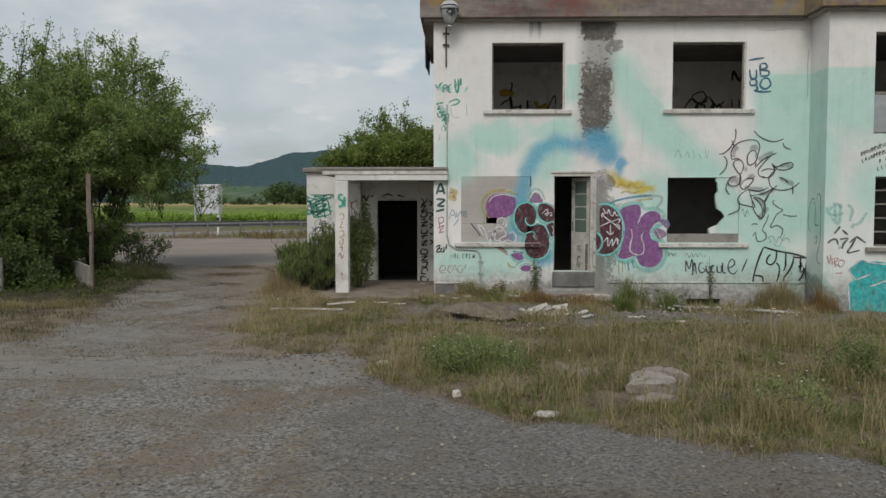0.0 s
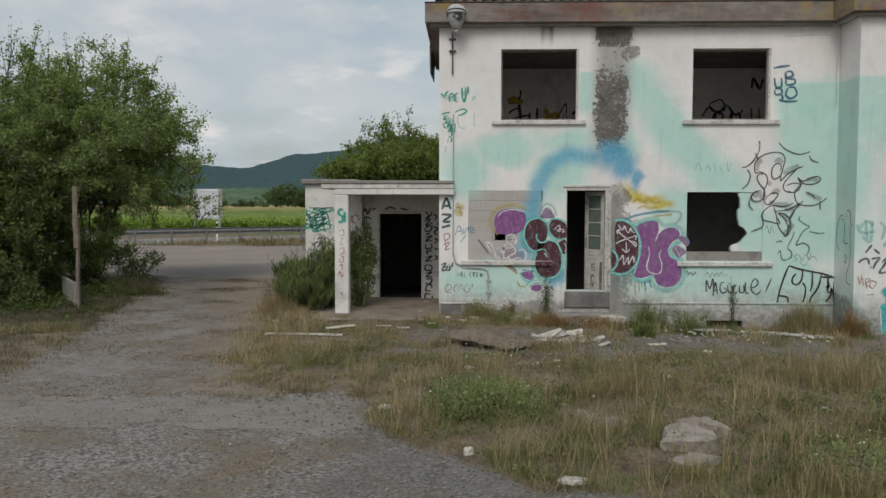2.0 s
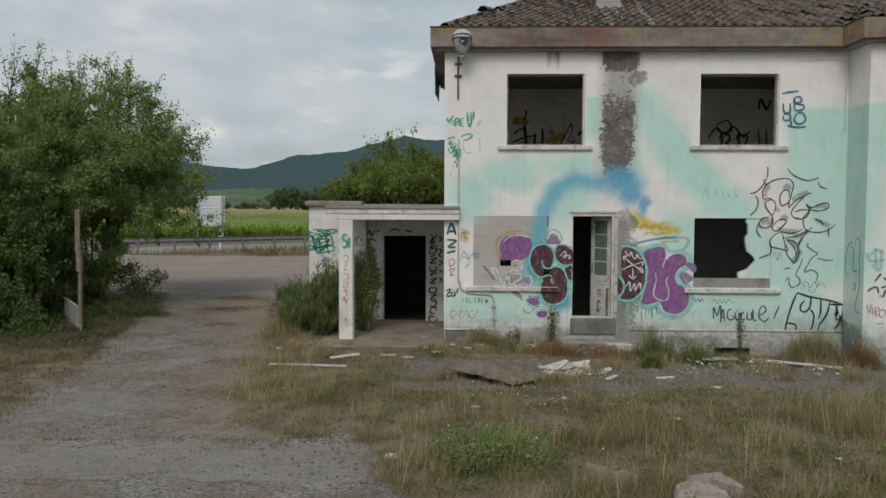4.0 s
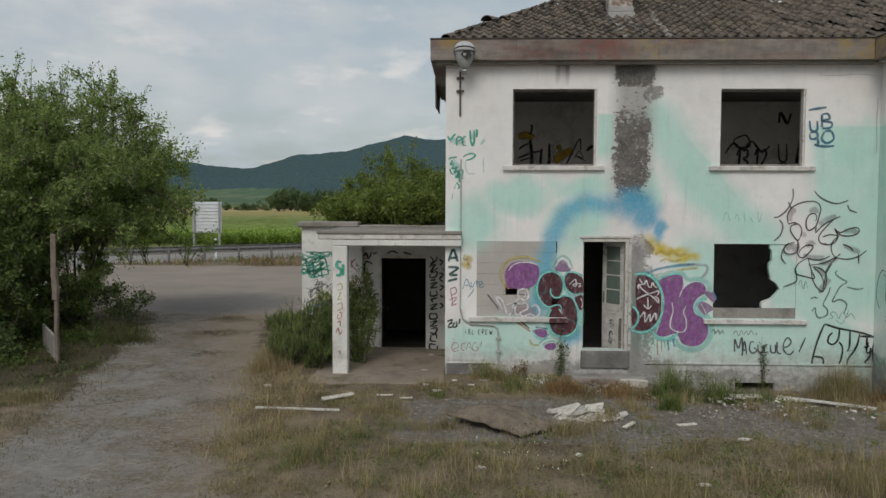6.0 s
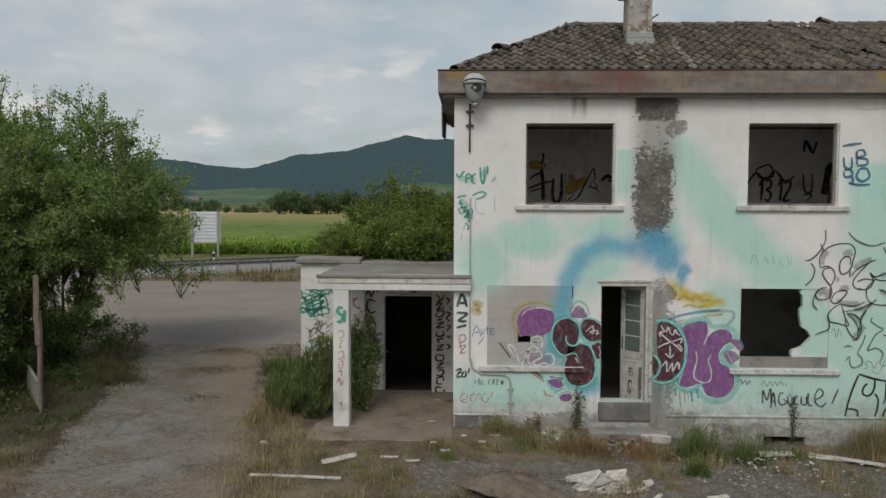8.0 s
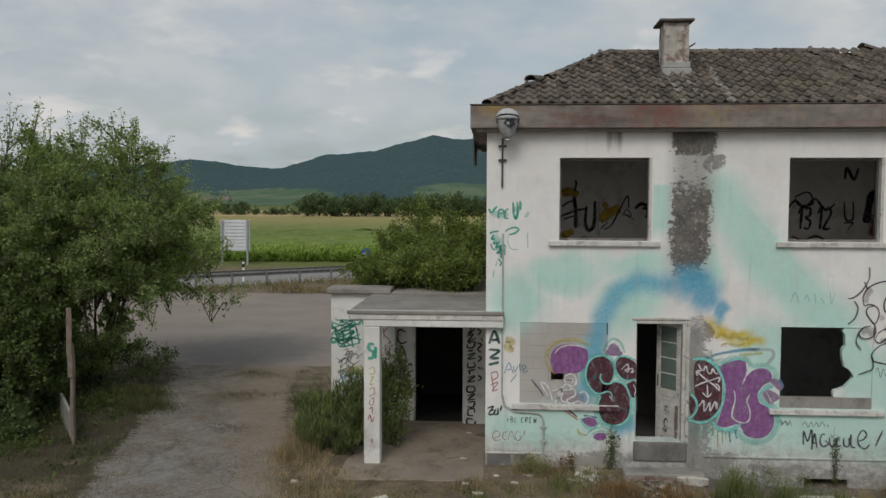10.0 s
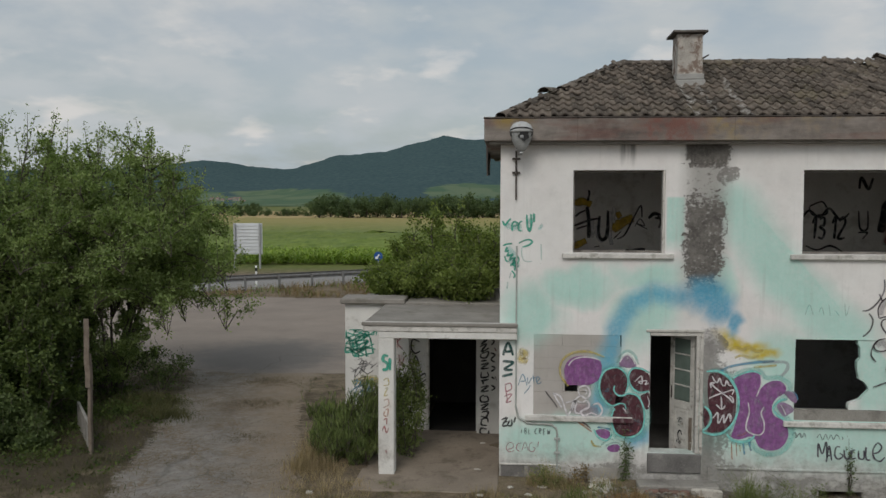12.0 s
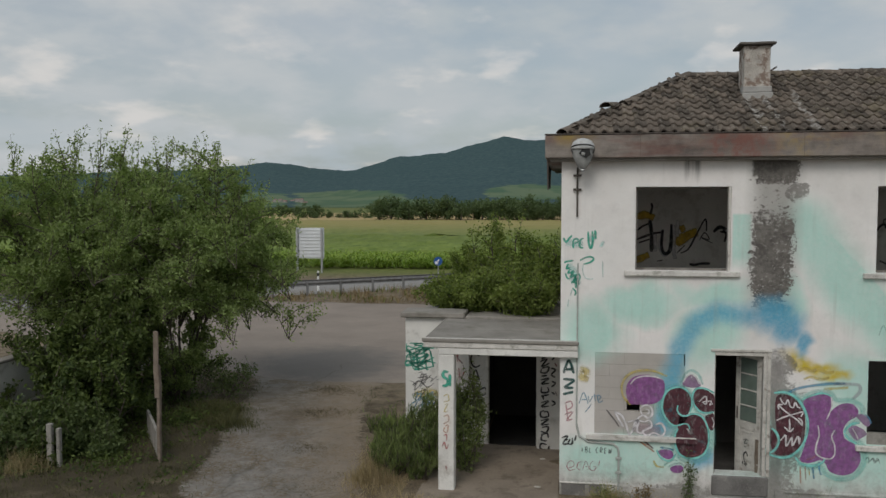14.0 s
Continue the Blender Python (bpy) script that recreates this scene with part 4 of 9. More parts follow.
door_leaf()
part("threshold", rough_up(box(2.585, 3.50, -0.05, 0.19, 0.2, 0.53, 0.012), 0.006, 5, 2), M["step_dark"], house, "dark grey concrete door step")
step = part("lower_step", rough_up(box(2.37, 3.72, -0.5, -0.125, -0.1, 0.12, 0.02), 0.014, 5, 3), M["concrete"], house, "crumbling cement step on old bricks")
for i in range(5):
    part("brick", rough_up(box(2.36 + i * 0.17, 2.52 + i * 0.17, -0.60, -0.51, -0.06, 0.06 + 0.012 * (i % 3), 0.012), 0.01, 8), M["brick"], step)
part("broken_edge", rough_up(box(3.22, 3.74, -0.59, -0.51, -0.06, 0.10, 0.02), 0.02, 7, 3), M["white_debris"], step, "pale broken mortar edge")
part("plinth_lip", rough_up(box(3.78, 8.05, -0.05, -0.027, 0.285, 0.318, 0.006), 0.006, 4, 3), M["facade"], house, "chipped plinth edge")
part("plinth_lip", rough_up(box(0.0, 1.08, -0.03, -0.003, 0.262, 0.29, 0.006), 0.004, 4, 3), M["render_old"], house, "pale cement edge over the plinth")
for x0, x1 in ((0.04, 0.45), (0.52, 0.74), (1.5, 2.28)):
    part("plinth_panel", rough_up(box(x0, x1, -0.012, -0.003, -0.1, 0.25, 0.004), 0.002, 5, 2), M["step_dark"] if x0 < 1 else M["concrete"], house, "dark bared cement panel in the plinth")
part("plinth", rough_up(wall_with_holes(3.62, 8.05, -0.5, 0.32, 0.02, [(5.49, 6.25, -0.22, -0.05)], lambda a, d, z: (a, -0.024 + d, z)), 0.003, 3), M["facade"], house, "stained plinth with a basement vent")


# window blocked with cinder blocks, and the one broken open
def block_fill(x0, x1, z0, z1, y, rows, size, keep, seed):
    rng = random.Random(seed)
    fill = part("block_fill", box(x0 + 0.003, x1 - 0.003, y + 0.09, y + 0.1, z0 + 0.003, z0 + 0.05), M["block"], house, "window walled up with grey blocks")
    h = (z1 - z0) / rows
    for r in range(rows):
        x = x0 - (size / 2 if r % 2 else 0)
        while x < x1:
            a, b = max(x, x0) + 0.0008, min(x + size, x1) - 0.0008
            if b - a > 0.04 and keep((a + b) / 2, z0 + (r + 0.5) * h):
                d = rng.uniform(-0.0006, 0.0006)
                part("block", box(a, b, y + d, y + 0.1 + d, z0 + r * h + 0.001, z0 + (r + 1) * h - 0.001, 0.0015), M["block"], fill)
            x += size
    return fill


fill_left = block_fill(0.60, 2.12, 1.17, 2.60, 0.006, 7, 0.5, lambda x, z: not (1.2 < x < 1.5 and 1.6 < z < 1.75), 3)
part("block", rough_up(box(1.37, 1.6, 0.006, 0.1, 1.582, 1.776, 0.012), 0.012, 9, 2), M["block"], fill_left)
part("block", rough_up(box(1.10, 1.15, 0.006, 0.1, 1.582, 1.776, 0.008), 0.008, 9, 2), M["block"], fill_left)
fill_right = block_fill(5.06, 6.60, 1.17, 1.36, 0.006, 1, 0.52, lambda x, z: True, 5)

for piece in fill_right.children:
    piece.data.materials[0] = M["concrete"]


def ragged_infill():
    """What is left of the infill beside the hole, with a broken edge."""
    bm = bmesh.new()
    rng = random.Random(4)
    z, rim = 1.365, []
    while z < 2.57:
        base = 5.99 if z < 1.5 else 6.13 + 0.14 * math.sin(math.pi * (z - 1.5) / 0.42) if z < 1.92 else 6.12
        rim.append((base + rng.uniform(-0.035, 0.035), z))
        z += 0.06
    rim.append((6.12, 2.572))
    rows = []
    for y in (0.02, 0.11):
        rows.append([(bm.verts.new((x, y + (0.02 * noise.noise(Vector((x, z * 3, y))) if y > 0.05 else 0), zz)), bm.verts.new((6.597, y, zz))) for x, zz in rim for z in (zz,)])
    f, b = rows
    for i in range(len(rim) - 1):
        bm.faces.new((f[i][0], f[i][1], f[i + 1][1], f[i + 1][0]))
        bm.faces.new((b[i][0], b[i + 1][0], b[i + 1][1], b[i][1]))
        bm.faces.new((f[i][0], f[i + 1][0], b[i + 1][0], b[i][0]))
    part("broken_panel", bm, M["facade"], house, "broken infill panel with a ragged hole")


ragged_infill()

# gutter boxes of concrete under the roof
eave = part("gutter", rough_up(box(-0.28, 7.797, -0.27, -0.19, 5.95, 6.335, 0.012), 0.006, 2, 2), M["fascia"], house, "stained concrete gutter box, rust-red and yellow")
part("soffit", box(-0.195, 7.88, -0.185, -0.002, 5.90, 5.96, 0.01), M["canopy"], house)
part("gutter", rough_up(box(-0.28, -0.2, -0.185, 5.6, 5.95, 6.335, 0.012), 0.006, 2, 2), M["fascia"], house)
part("soffit", box(-0.195, -0.004, 0.0, 5.6, 5.90, 5.955), M["fascia"], house)
part("loose_flashing", rough_up(box(-0.33, -0.30, 3.2, 5.4, 5.35, 6.0, 0, Matrix.Rotation(0.04, 4, "X")), 0.05, 1.2, 3), M["metal_dark"], house, "hanging broken edge of the gutter")
part("gutter", rough_up(box(7.80, 7.88, -1.03, -0.195, 5.95, 6.335, 0.012), 0.004, 2, 1), M["fascia"], house)
part("gutter", rough_up(box(7.80, 14.2, -1.11, -1.033, 5.95, 6.335, 0.012), 0.006, 2, 2), M["fascia"], house)
part("soffit", box(7.885, 14.2, -1.03, -0.855, 5.90, 5.96, 0.01), M["canopy"], house)
part("soffit", box(7.885, 8.058, -0.85, -0.19, 5.90, 5.955, 0.006), M["canopy"], house)
part("gutter_lip", box(7.785, 7.88, -1.12, -0.29, 6.338, 6.36, 0.006), M["metal_dark"], house)
part("gutter_lip", box(-0.29, 7.80, -0.285, -0.19, 6.338, 6.36, 0.006), M["metal_dark"], house)

# chimney
chimney = part("chimney", rough_up(box(3.27, 3.73, 1.4, 1.92, 6.9, 8.05, 0.012), 0.012, 5, 3), M["chimney"], house, "flaking white chimney with a thin dark slab cap")
part("chimney_cap", rough_up(box(3.17, 3.80, 1.30, 2.02, 8.055, 8.10, 0.01), 0.008, 4, 2), M["cap"], chimney, "thin dark overhanging slab")
part("collar", rough_up(box(3.245, 3.755, 1.37, 1.95, 7.20, 7.31, 0.012), 0.005, 5, 2), M["flashing"], chimney, "pale cement collar")
part("flashing", rough_up(box(3.225, 3.775, 1.34, 1.98, 6.95, 7.195, 0.015), 0.005, 5, 2), M["flashing"], chimney, "pale zinc flashing")
part("bracket", tube([(3.74, 1.5, 7.6), (3.84, 1.42, 7.66)], 0.015), M["metal_dark"], chimney)

# floodlight on a bracket at the corner, with its conduit
lamp = thing("wall_lamp", "round grey floodlight with broken dark glass under the gutter", "lamp", (0.35, -0.44, 6.04))


def turned(profile, deep, segments=24):
    """A body of revolution about z, flattened in depth."""
    bm = bmesh.new()
    rings = [[bm.verts.new((r * math.cos(a), r * deep * math.sin(a), z)) for a in (2 * math.pi * k / segments for k in range(segments))] for r, z in profile]
    for lo, hi in zip(rings, rings[1:]):
        for k in range(segments):
            bm.faces.new((lo[k], lo[(k + 1) % segments], hi[(k + 1) % segments], hi[k]))
    bm.faces.new(rings[0][::-1])
    bm.faces.new(rings[-1])
    for f in bm.faces:
        f.smooth = True
    return bm


part("bowl", turned([(0.05, -0.27), (0.085, -0.24), (0.125, -0.17), (0.16, -0.09), (0.176, -0.01), (0.17, 0.06), (0.14, 0.12)], 0.62), M["bowl"], lamp, "pale tapering glass bowl")
part("hood", turned([(0.192, 0.045), (0.198, 0.07), (0.185, 0.12), (0.15, 0.175), (0.09, 0.212), (0.03, 0.225)], 0.72), M["hood"], lamp, "pale metal hood over the bowl")
visor = [(0.188 * math.cos(a), -0.128 * abs(math.sin(a)) - 0.012, 0.065 + 0.05 * math.sin(a) - (0.16 if math.sin(a) < 0 else 0) * abs(math.sin(a))) for a in np.linspace(-0.45, math.pi + 0.45, 21)]
part("rim", tube(visor, 0.011, 6), M["black_paint"], lamp, "black rim under the hood")


def broken_glass(cx, cz, size, seed, y):
    """A jagged black hole left by the broken glass."""
    rng, bm = random.Random(seed), bmesh.new()
    ring = [(cx + r * math.cos(a), cz + r * math.sin(a)) for a, r in ((2 * math.pi * k / 13, size * rng.uniform(0.7, 1.15)) for k in range(13))]
    front, back = [bm.verts.new((x, y, z)) for x, z in ring], [bm.verts.new((x, y + 0.012, z)) for x, z in ring]
    bm.faces.new(front)
    bm.faces.new(back[::-1])
    for k in range(13):
        bm.faces.new((front[k], back[k], back[(k + 1) % 13], front[(k + 1) % 13]))
    return bm


part("lens", broken_glass(0.035, -0.005, 0.098, 3, -0.117), M["black_paint"], lamp, "jagged dark broken glass")
part("socket", turned([(0.022, -0.05), (0.03, -0.03), (0.03, 0.0), (0.015, 0.012)], 0.5, 10), M["bowl"], lamp).location = (0.005, -0.125, -0.02)
part("bracket", tube([(0, 0.0, -0.26), (0, 0.06, -0.275), (0, 0.2, -0.28), (0, 0.43, -0.28)], [0.045, 0.04, 0.035, 0.035]), M["metal_grey"], lamp)
pipe = part("conduit", tube([(0.27, -0.035, 5.8), (0.27, -0.035, 5.42), (0.27, -0.035, 4.95)], 0.017), M["metal_dark"], house, "rusty conduit on the wall")
for z in (5.66, 5.42):
    part("clamp", box(0.2, 0.34, -0.06, -0.003, z - 0.018, z + 0.018, 0.004), M["metal_dark"], pipe)
part("conduit", tube([(0.29, -0.02, 4.15), (0.29, -0.02, 1.32)], 0.014), M["conduit"], house)
part("conduit", tube([(0.29, -0.02, 1.32), (0.34, -0.02, 1.12), (0.5, -0.02, 1.02), (0.92, -0.02, 1.0), (1.0, -0.02, 0.94), (1.02, -0.02, 0.85), (1.02, -0.02, 0.02)], 0.02), M["conduit"], house, "bent conduit below the sill")
for z in (0.75, 0.5):
    part("clamp", box(0.97, 1.07, -0.045, -0.003, z - 0.02, z + 0.02, 0.004), M["conduit"], house)

# ---- porch annex ----
annex = thing("porch_annex", "flat-roofed white porch annex with a canopy on one post, graffiti tags", "porch")
annex_wall = part("wall", wall_with_holes(-3.28, -1.93, -0.3, 2.78, 0.2, [], lambda a, d, z: (a, 2.6 + d, z)), M["render_white"], annex, "white annex wall with green and black tags")
door_wall = part("wall", wall_with_holes(-1.93, -0.5, -0.3, 2.72, 0.15, [(-1.52, -0.52, -0.3, 2.08)], lambda a, d, z: (a, 2.78 + d, z)), M["render_white"], annex, "recessed porch wall around a dark doorway")
side_wall = part("wall", wall_with_holes(-0.496, -0.004, -0.3, 2.55, 0.2, [], lambda a, d, z: (a, 2.6 + d, z)), M["render_white"], annex, "porch wall panel with black vertical lettering")
part("wall", wall_with_holes(2.8, 5.4, -0.3, 2.60, 0.2, [], lambda a, d, z: (-3.28 + d, a, z)), M["render_white"], annex)
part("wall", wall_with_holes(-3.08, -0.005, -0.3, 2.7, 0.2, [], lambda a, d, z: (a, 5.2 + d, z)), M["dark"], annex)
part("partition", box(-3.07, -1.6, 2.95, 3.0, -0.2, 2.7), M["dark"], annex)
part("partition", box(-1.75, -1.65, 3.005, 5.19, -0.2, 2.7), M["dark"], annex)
part("door_frame", box(-1.58, -1.523, 2.74, 2.9, 0.1, 2.14, 0.006), M["wood_white"], annex)
part("door_frame", box(-1.522, -0.522, 2.74, 2.9, 2.083, 2.14, 0.006), M["wood_white"], annex)
part("roof_slab", rough_up(box(-3.29, -2.0, 3.205, 5.42, 2.605, 2.68, 0.02), 0.012, 3, 2), M["canopy"], annex)
part("roof_slab", rough_up(box(-3.36, -2.0, 2.47, 3.2, 2.783, 2.90, 0.02), 0.014, 4, 3), M["canopy"], annex, "mossy concrete roof edge")
part("roof_slab", rough_up(box(-1.995, -0.005, 2.5, 5.5, 2.72, 2.83, 0.02), 0.012, 3, 2), M["canopy"], annex)
part("canopy", rough_up(box(-2.41, 0.31, -0.16, -0.003, 2.63, 2.79, 0.015), 0.004, 3, 1), M["render_old"], annex, "stained concrete canopy edge")
part("canopy_slab", rough_up(box(-2.41, -0.004, 0.0, 2.495, 2.63, 2.785, 0.012), 0.006, 3, 2), M["canopy"], annex)
part("canopy_ledge", rough_up(box(-2.43, 0.32, -0.19, -0.163, 2.735, 2.80, 0.012), 0.003, 3, 1), M["canopy"], annex)
part("canopy_beam", rough_up(box(-2.14, 0.31, -0.145, -0.004, 2.51, 2.628, 0.012), 0.004, 3, 1), M["render_white"], annex)
part("canopy_beam", box(-2.14, -1.98, 0.0, 2.595, 2.51, 2.628, 0.01), M["render_white"], annex)
post = part("post", rough_up(box(-2.14, -1.855, -0.145, 0.12, -0.1, 2.508, 0.015), 0.004, 3, 2), M["render_white"], annex, "square white concrete post with tags")
part("porch_floor", rough_up(box(-2.5, -0.005, -0.95, 2.78, -0.1, 0.07, 0.02), 0.005, 3.4, 4), M["porch_floor"], annex, "dusty concrete porch floor")
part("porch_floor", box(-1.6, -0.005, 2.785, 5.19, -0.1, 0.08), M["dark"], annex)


# ---- beyond the yard: road, guard rail, signs, crop field, trees, hills ----
def guard_rail():
    rail = thing("guard_rail", "galvanised road guard rail on short posts", "guard rail")
    a, b = Vector((-34, 14.9, 0)), Vector((6, 45.5, 0))
    d = (b - a).normalized()
    side = Vector((-d.y, d.x, 0))
    length = (b - a).length
    prof = [(0.0, 0.88), (0.08, 0.84), (0.08, 0.78), (0.0, 0.73), (0.0, 0.67), (0.08, 0.62), (0.08, 0.56), (0.0, 0.52)]
    verts, faces = [], []
    for k in range(15):
        for off, z in prof:
            verts.append(a + d * (length * k / 14) + side * (off + 0.09) + Vector((0, 0, z)))
    for k in range(14):
        for j in range(7):
            i = k * 8 + j
            faces.append((i, i + 8, i + 9, i + 1))
    beam = fast_mesh("beam", verts, faces, M["rail"], rail)
    s = beam.modifiers.new("thick", "SOLIDIFY")
    s.thickness = 0.012
    n = int(length / 2.0)
    for k in range(n):
        p = a + d * (k * 2.0 + 0.7)
        part("post", box(-0.06, 0.06, -0.05, 0.05, -0.1, 0.78, 0.01, pose(p.x, p.y, 0, 0, 0, 37)), M["rail"], rail)
        part("spacer", box(-0.09, 0.09, 0.052, 0.10, 0.60, 0.80, 0.01, pose(p.x, p.y, 0, 0, 0, 37)), M["rail"], rail)


guard_rail()


def road_sign_back():
    s = thing("road_sign", "large white road sign panel seen from behind, on two posts", "road sign", (-19.1, 45, 0))
    panel = part("panel", box(-1.1, 1.1, 0.0, 0.05, 1.05, 3.35, 0.01), M["sign_back"], s)
    for i in range(9):
        part("stiffener", box(-1.09, 1.09, -0.05, -0.002, 1.15 + i * 0.25, 1.2 + i * 0.25, 0.006), M["sign_back"], panel)
    for x in (-0.95, 0.95):
        part("post", box(x - 0.07, x + 0.07, -0.2, -0.054, -0.2, 3.35, 0.02), M["metal_grey"], s)


road_sign_back()


def delineator():
    s = thing("delineator_post", "white roadside delineator post with a black band", "road post", (-14.6, 32.6, 0))
    part("post", box(-0.06, 0.06, -0.04, 0.04, -0.1, 0.85, 0.02), M["white_paint"], s)
    part("band", box(-0.065, 0.065, -0.045, 0.045, 0.853, 1.05, 0.015), M["black_paint"], s)
    part("cap", box(-0.062, 0.062, -0.042, 0.042, 1.053, 1.18, 0.02), M["white_paint"], s)


delineator()


def round_sign():
    s = thing("direction_sign", "small round blue road sign with a white arrow", "road sign", (-8.55, 40, 0))
    bm = bmesh.new()
    bmesh.ops.create_cone(bm, cap_ends=True, segments=24, radius1=0.3, radius2=0.3, depth=0.02, matrix=pose(0, 0, 1.3, 90, 0, 20))
    part("plate", bm, M["blue_paint"], s)
    bm = bmesh.new()
    shape = ((-0.2, 1.1), (0.0, 1.12), (-0.05, 1.19), (0.1, 1.38), (0.02, 1.44), (-0.12, 1.26), (-0.19, 1.32))
    front = [bm.verts.new((a, -0.022, c)) for a, c in shape]
    back = [bm.verts.new((a, -0.012, c)) for a, c in shape]
    bm.faces.new(front)
    bm.faces.new(back[::-1])
    for i in range(7):
        bm.faces.new((front[i], back[i], back[(i + 1) % 7], front[(i + 1) % 7]))
    bm.transform(pose(0, 0, 0, 0, 0, 20))
    part("arrow", bm, M["white_paint"], s)
    part("post", tube([(0, 0.04, -0.1), (0, 0.04, 1.55)], 0.03), M["metal_grey"], s)


round_sign()


def crop_field():
    """Maize: standing plants along the near edge, the closed canopy behind them."""
    rng = np.random.default_rng(5)
    count = 5200
    row = rng.integers(0, 14, count)
    x = rng.uniform(-75, 16, count)
    y = 48.0 + row * 0.6 + rng.normal(0, 0.12, count) + 0.06 * (x + 30)
    h = rng.uniform(0.65, 1.0, count)
    V, F = [], []
    base = 0
    for lvl in range(9):
        f = 0.12 + 0.1 * lvl
        ang = rng.uniform(0, 2 * np.pi, count)
        L = rng.uniform(0.35, 0.75, count)
        dx, dy = np.cos(ang), np.sin(ang)
        w = 0.05
        z0 = h * f
        p0 = np.stack([x - dy * w, y + dx * w, z0], -1)
        p1 = np.stack([x + dy * w, y - dx * w, z0], -1)
        p2 = np.stack([x + dx * L * 0.5 + dy * w, y + dy * L * 0.5 - dx * w, z0 + 0.35 * L], -1)
        p3 = np.stack([x + dx * L * 0.5 - dy * w, y + dy * L * 0.5 + dx * w, z0 + 0.35 * L], -1)
        p4 = np.stack([x + dx * L, y + dy * L, z0 + 0.12 * L], -1)
        v = np.stack([p0, p1, p2, p3, p4, p4 + (0.01, 0, -0.02)], 1).reshape(-1, 3)
        i = base + np.arange(count) * 6
        V.append(v)
        F.append(np.stack([i, i + 1, i + 2, i + 3], -1))
        F.append(np.stack([i + 3, i + 2, i + 4, i + 5], -1))
        base += count * 6
    ob = fast_mesh("maize_edge", np.concatenate(V), np.concatenate(F), M["maize"])
    tagged(ob, "green maize plants along the field edge", "maize", kind="stuff")
    xs, ys = np.linspace(-190, 60, 150), np.concatenate([np.linspace(54, 90, 60), np.linspace(91, 185, 60)])
    gx, gy = np.meshgrid(xs, ys)
    gy2 = gy + 0.06 * (gx + 30) * (gy < 90)
    gz = 0.98 + 0.16 * np.sin(gx * 3.3 + gy) * np.sin(gy * 2.1) + rng.normal(0, 0.09, gx.shape) - 0.97 * (gy < 54.2)
    verts = np.stack([gx, gy2, gz], -1).reshape(-1, 3)
    nx, ny = len(xs), len(ys)
    i = (np.arange(ny - 1)[:, None] * nx + np.arange(nx - 1)[None, :]).ravel()
    n = Nodes("maize_canopy")
    p = n.pos()
    f = n.noise(n.vec("MULTIPLY", p, (1.0, 0.25, 1.0)), 0.9, 6, 0.65)
    col = n.mix(n.range(f, 0.35, 0.65), (0.10, 0.155, 0.030), (0.20, 0.26, 0.055))
    far = n.math("ADD", n.xyz(p)[1], n.math("MULTIPLY", n.math("SUBTRACT", n.noise(p, 0.05, 5), 0.5), 60.0))
    col = n.mix(n.range(far, 66.0, 74.0, 0, 0.45), col, n.mix(f, (0.07, 0.11, 0.028), (0.17, 0.20, 0.05)))
    col = n.mix(n.range(far, 84.0, 150.0), col, (0.28, 0.245, 0.085))
    ob = fast_mesh("maize_field", verts, np.stack([i, i + 1, i + nx + 1, i + nx], -1), n.done(n.surface(col, 0.9)))
    tagged(ob, "wide green maize field turning yellow with distance", "field", kind="stuff")
    bm = box(-420, 160, 186, 330, 0.02, 1.0)
    ob = part("wheat_field", bm, plain("ripe_wheat", (0.40, 0.30, 0.14), 0.15, 0.08, 3, 0.95, 0.1))
    tagged(ob, "ripe tan wheat strip behind the maize", "field", kind="stuff")


crop_field()


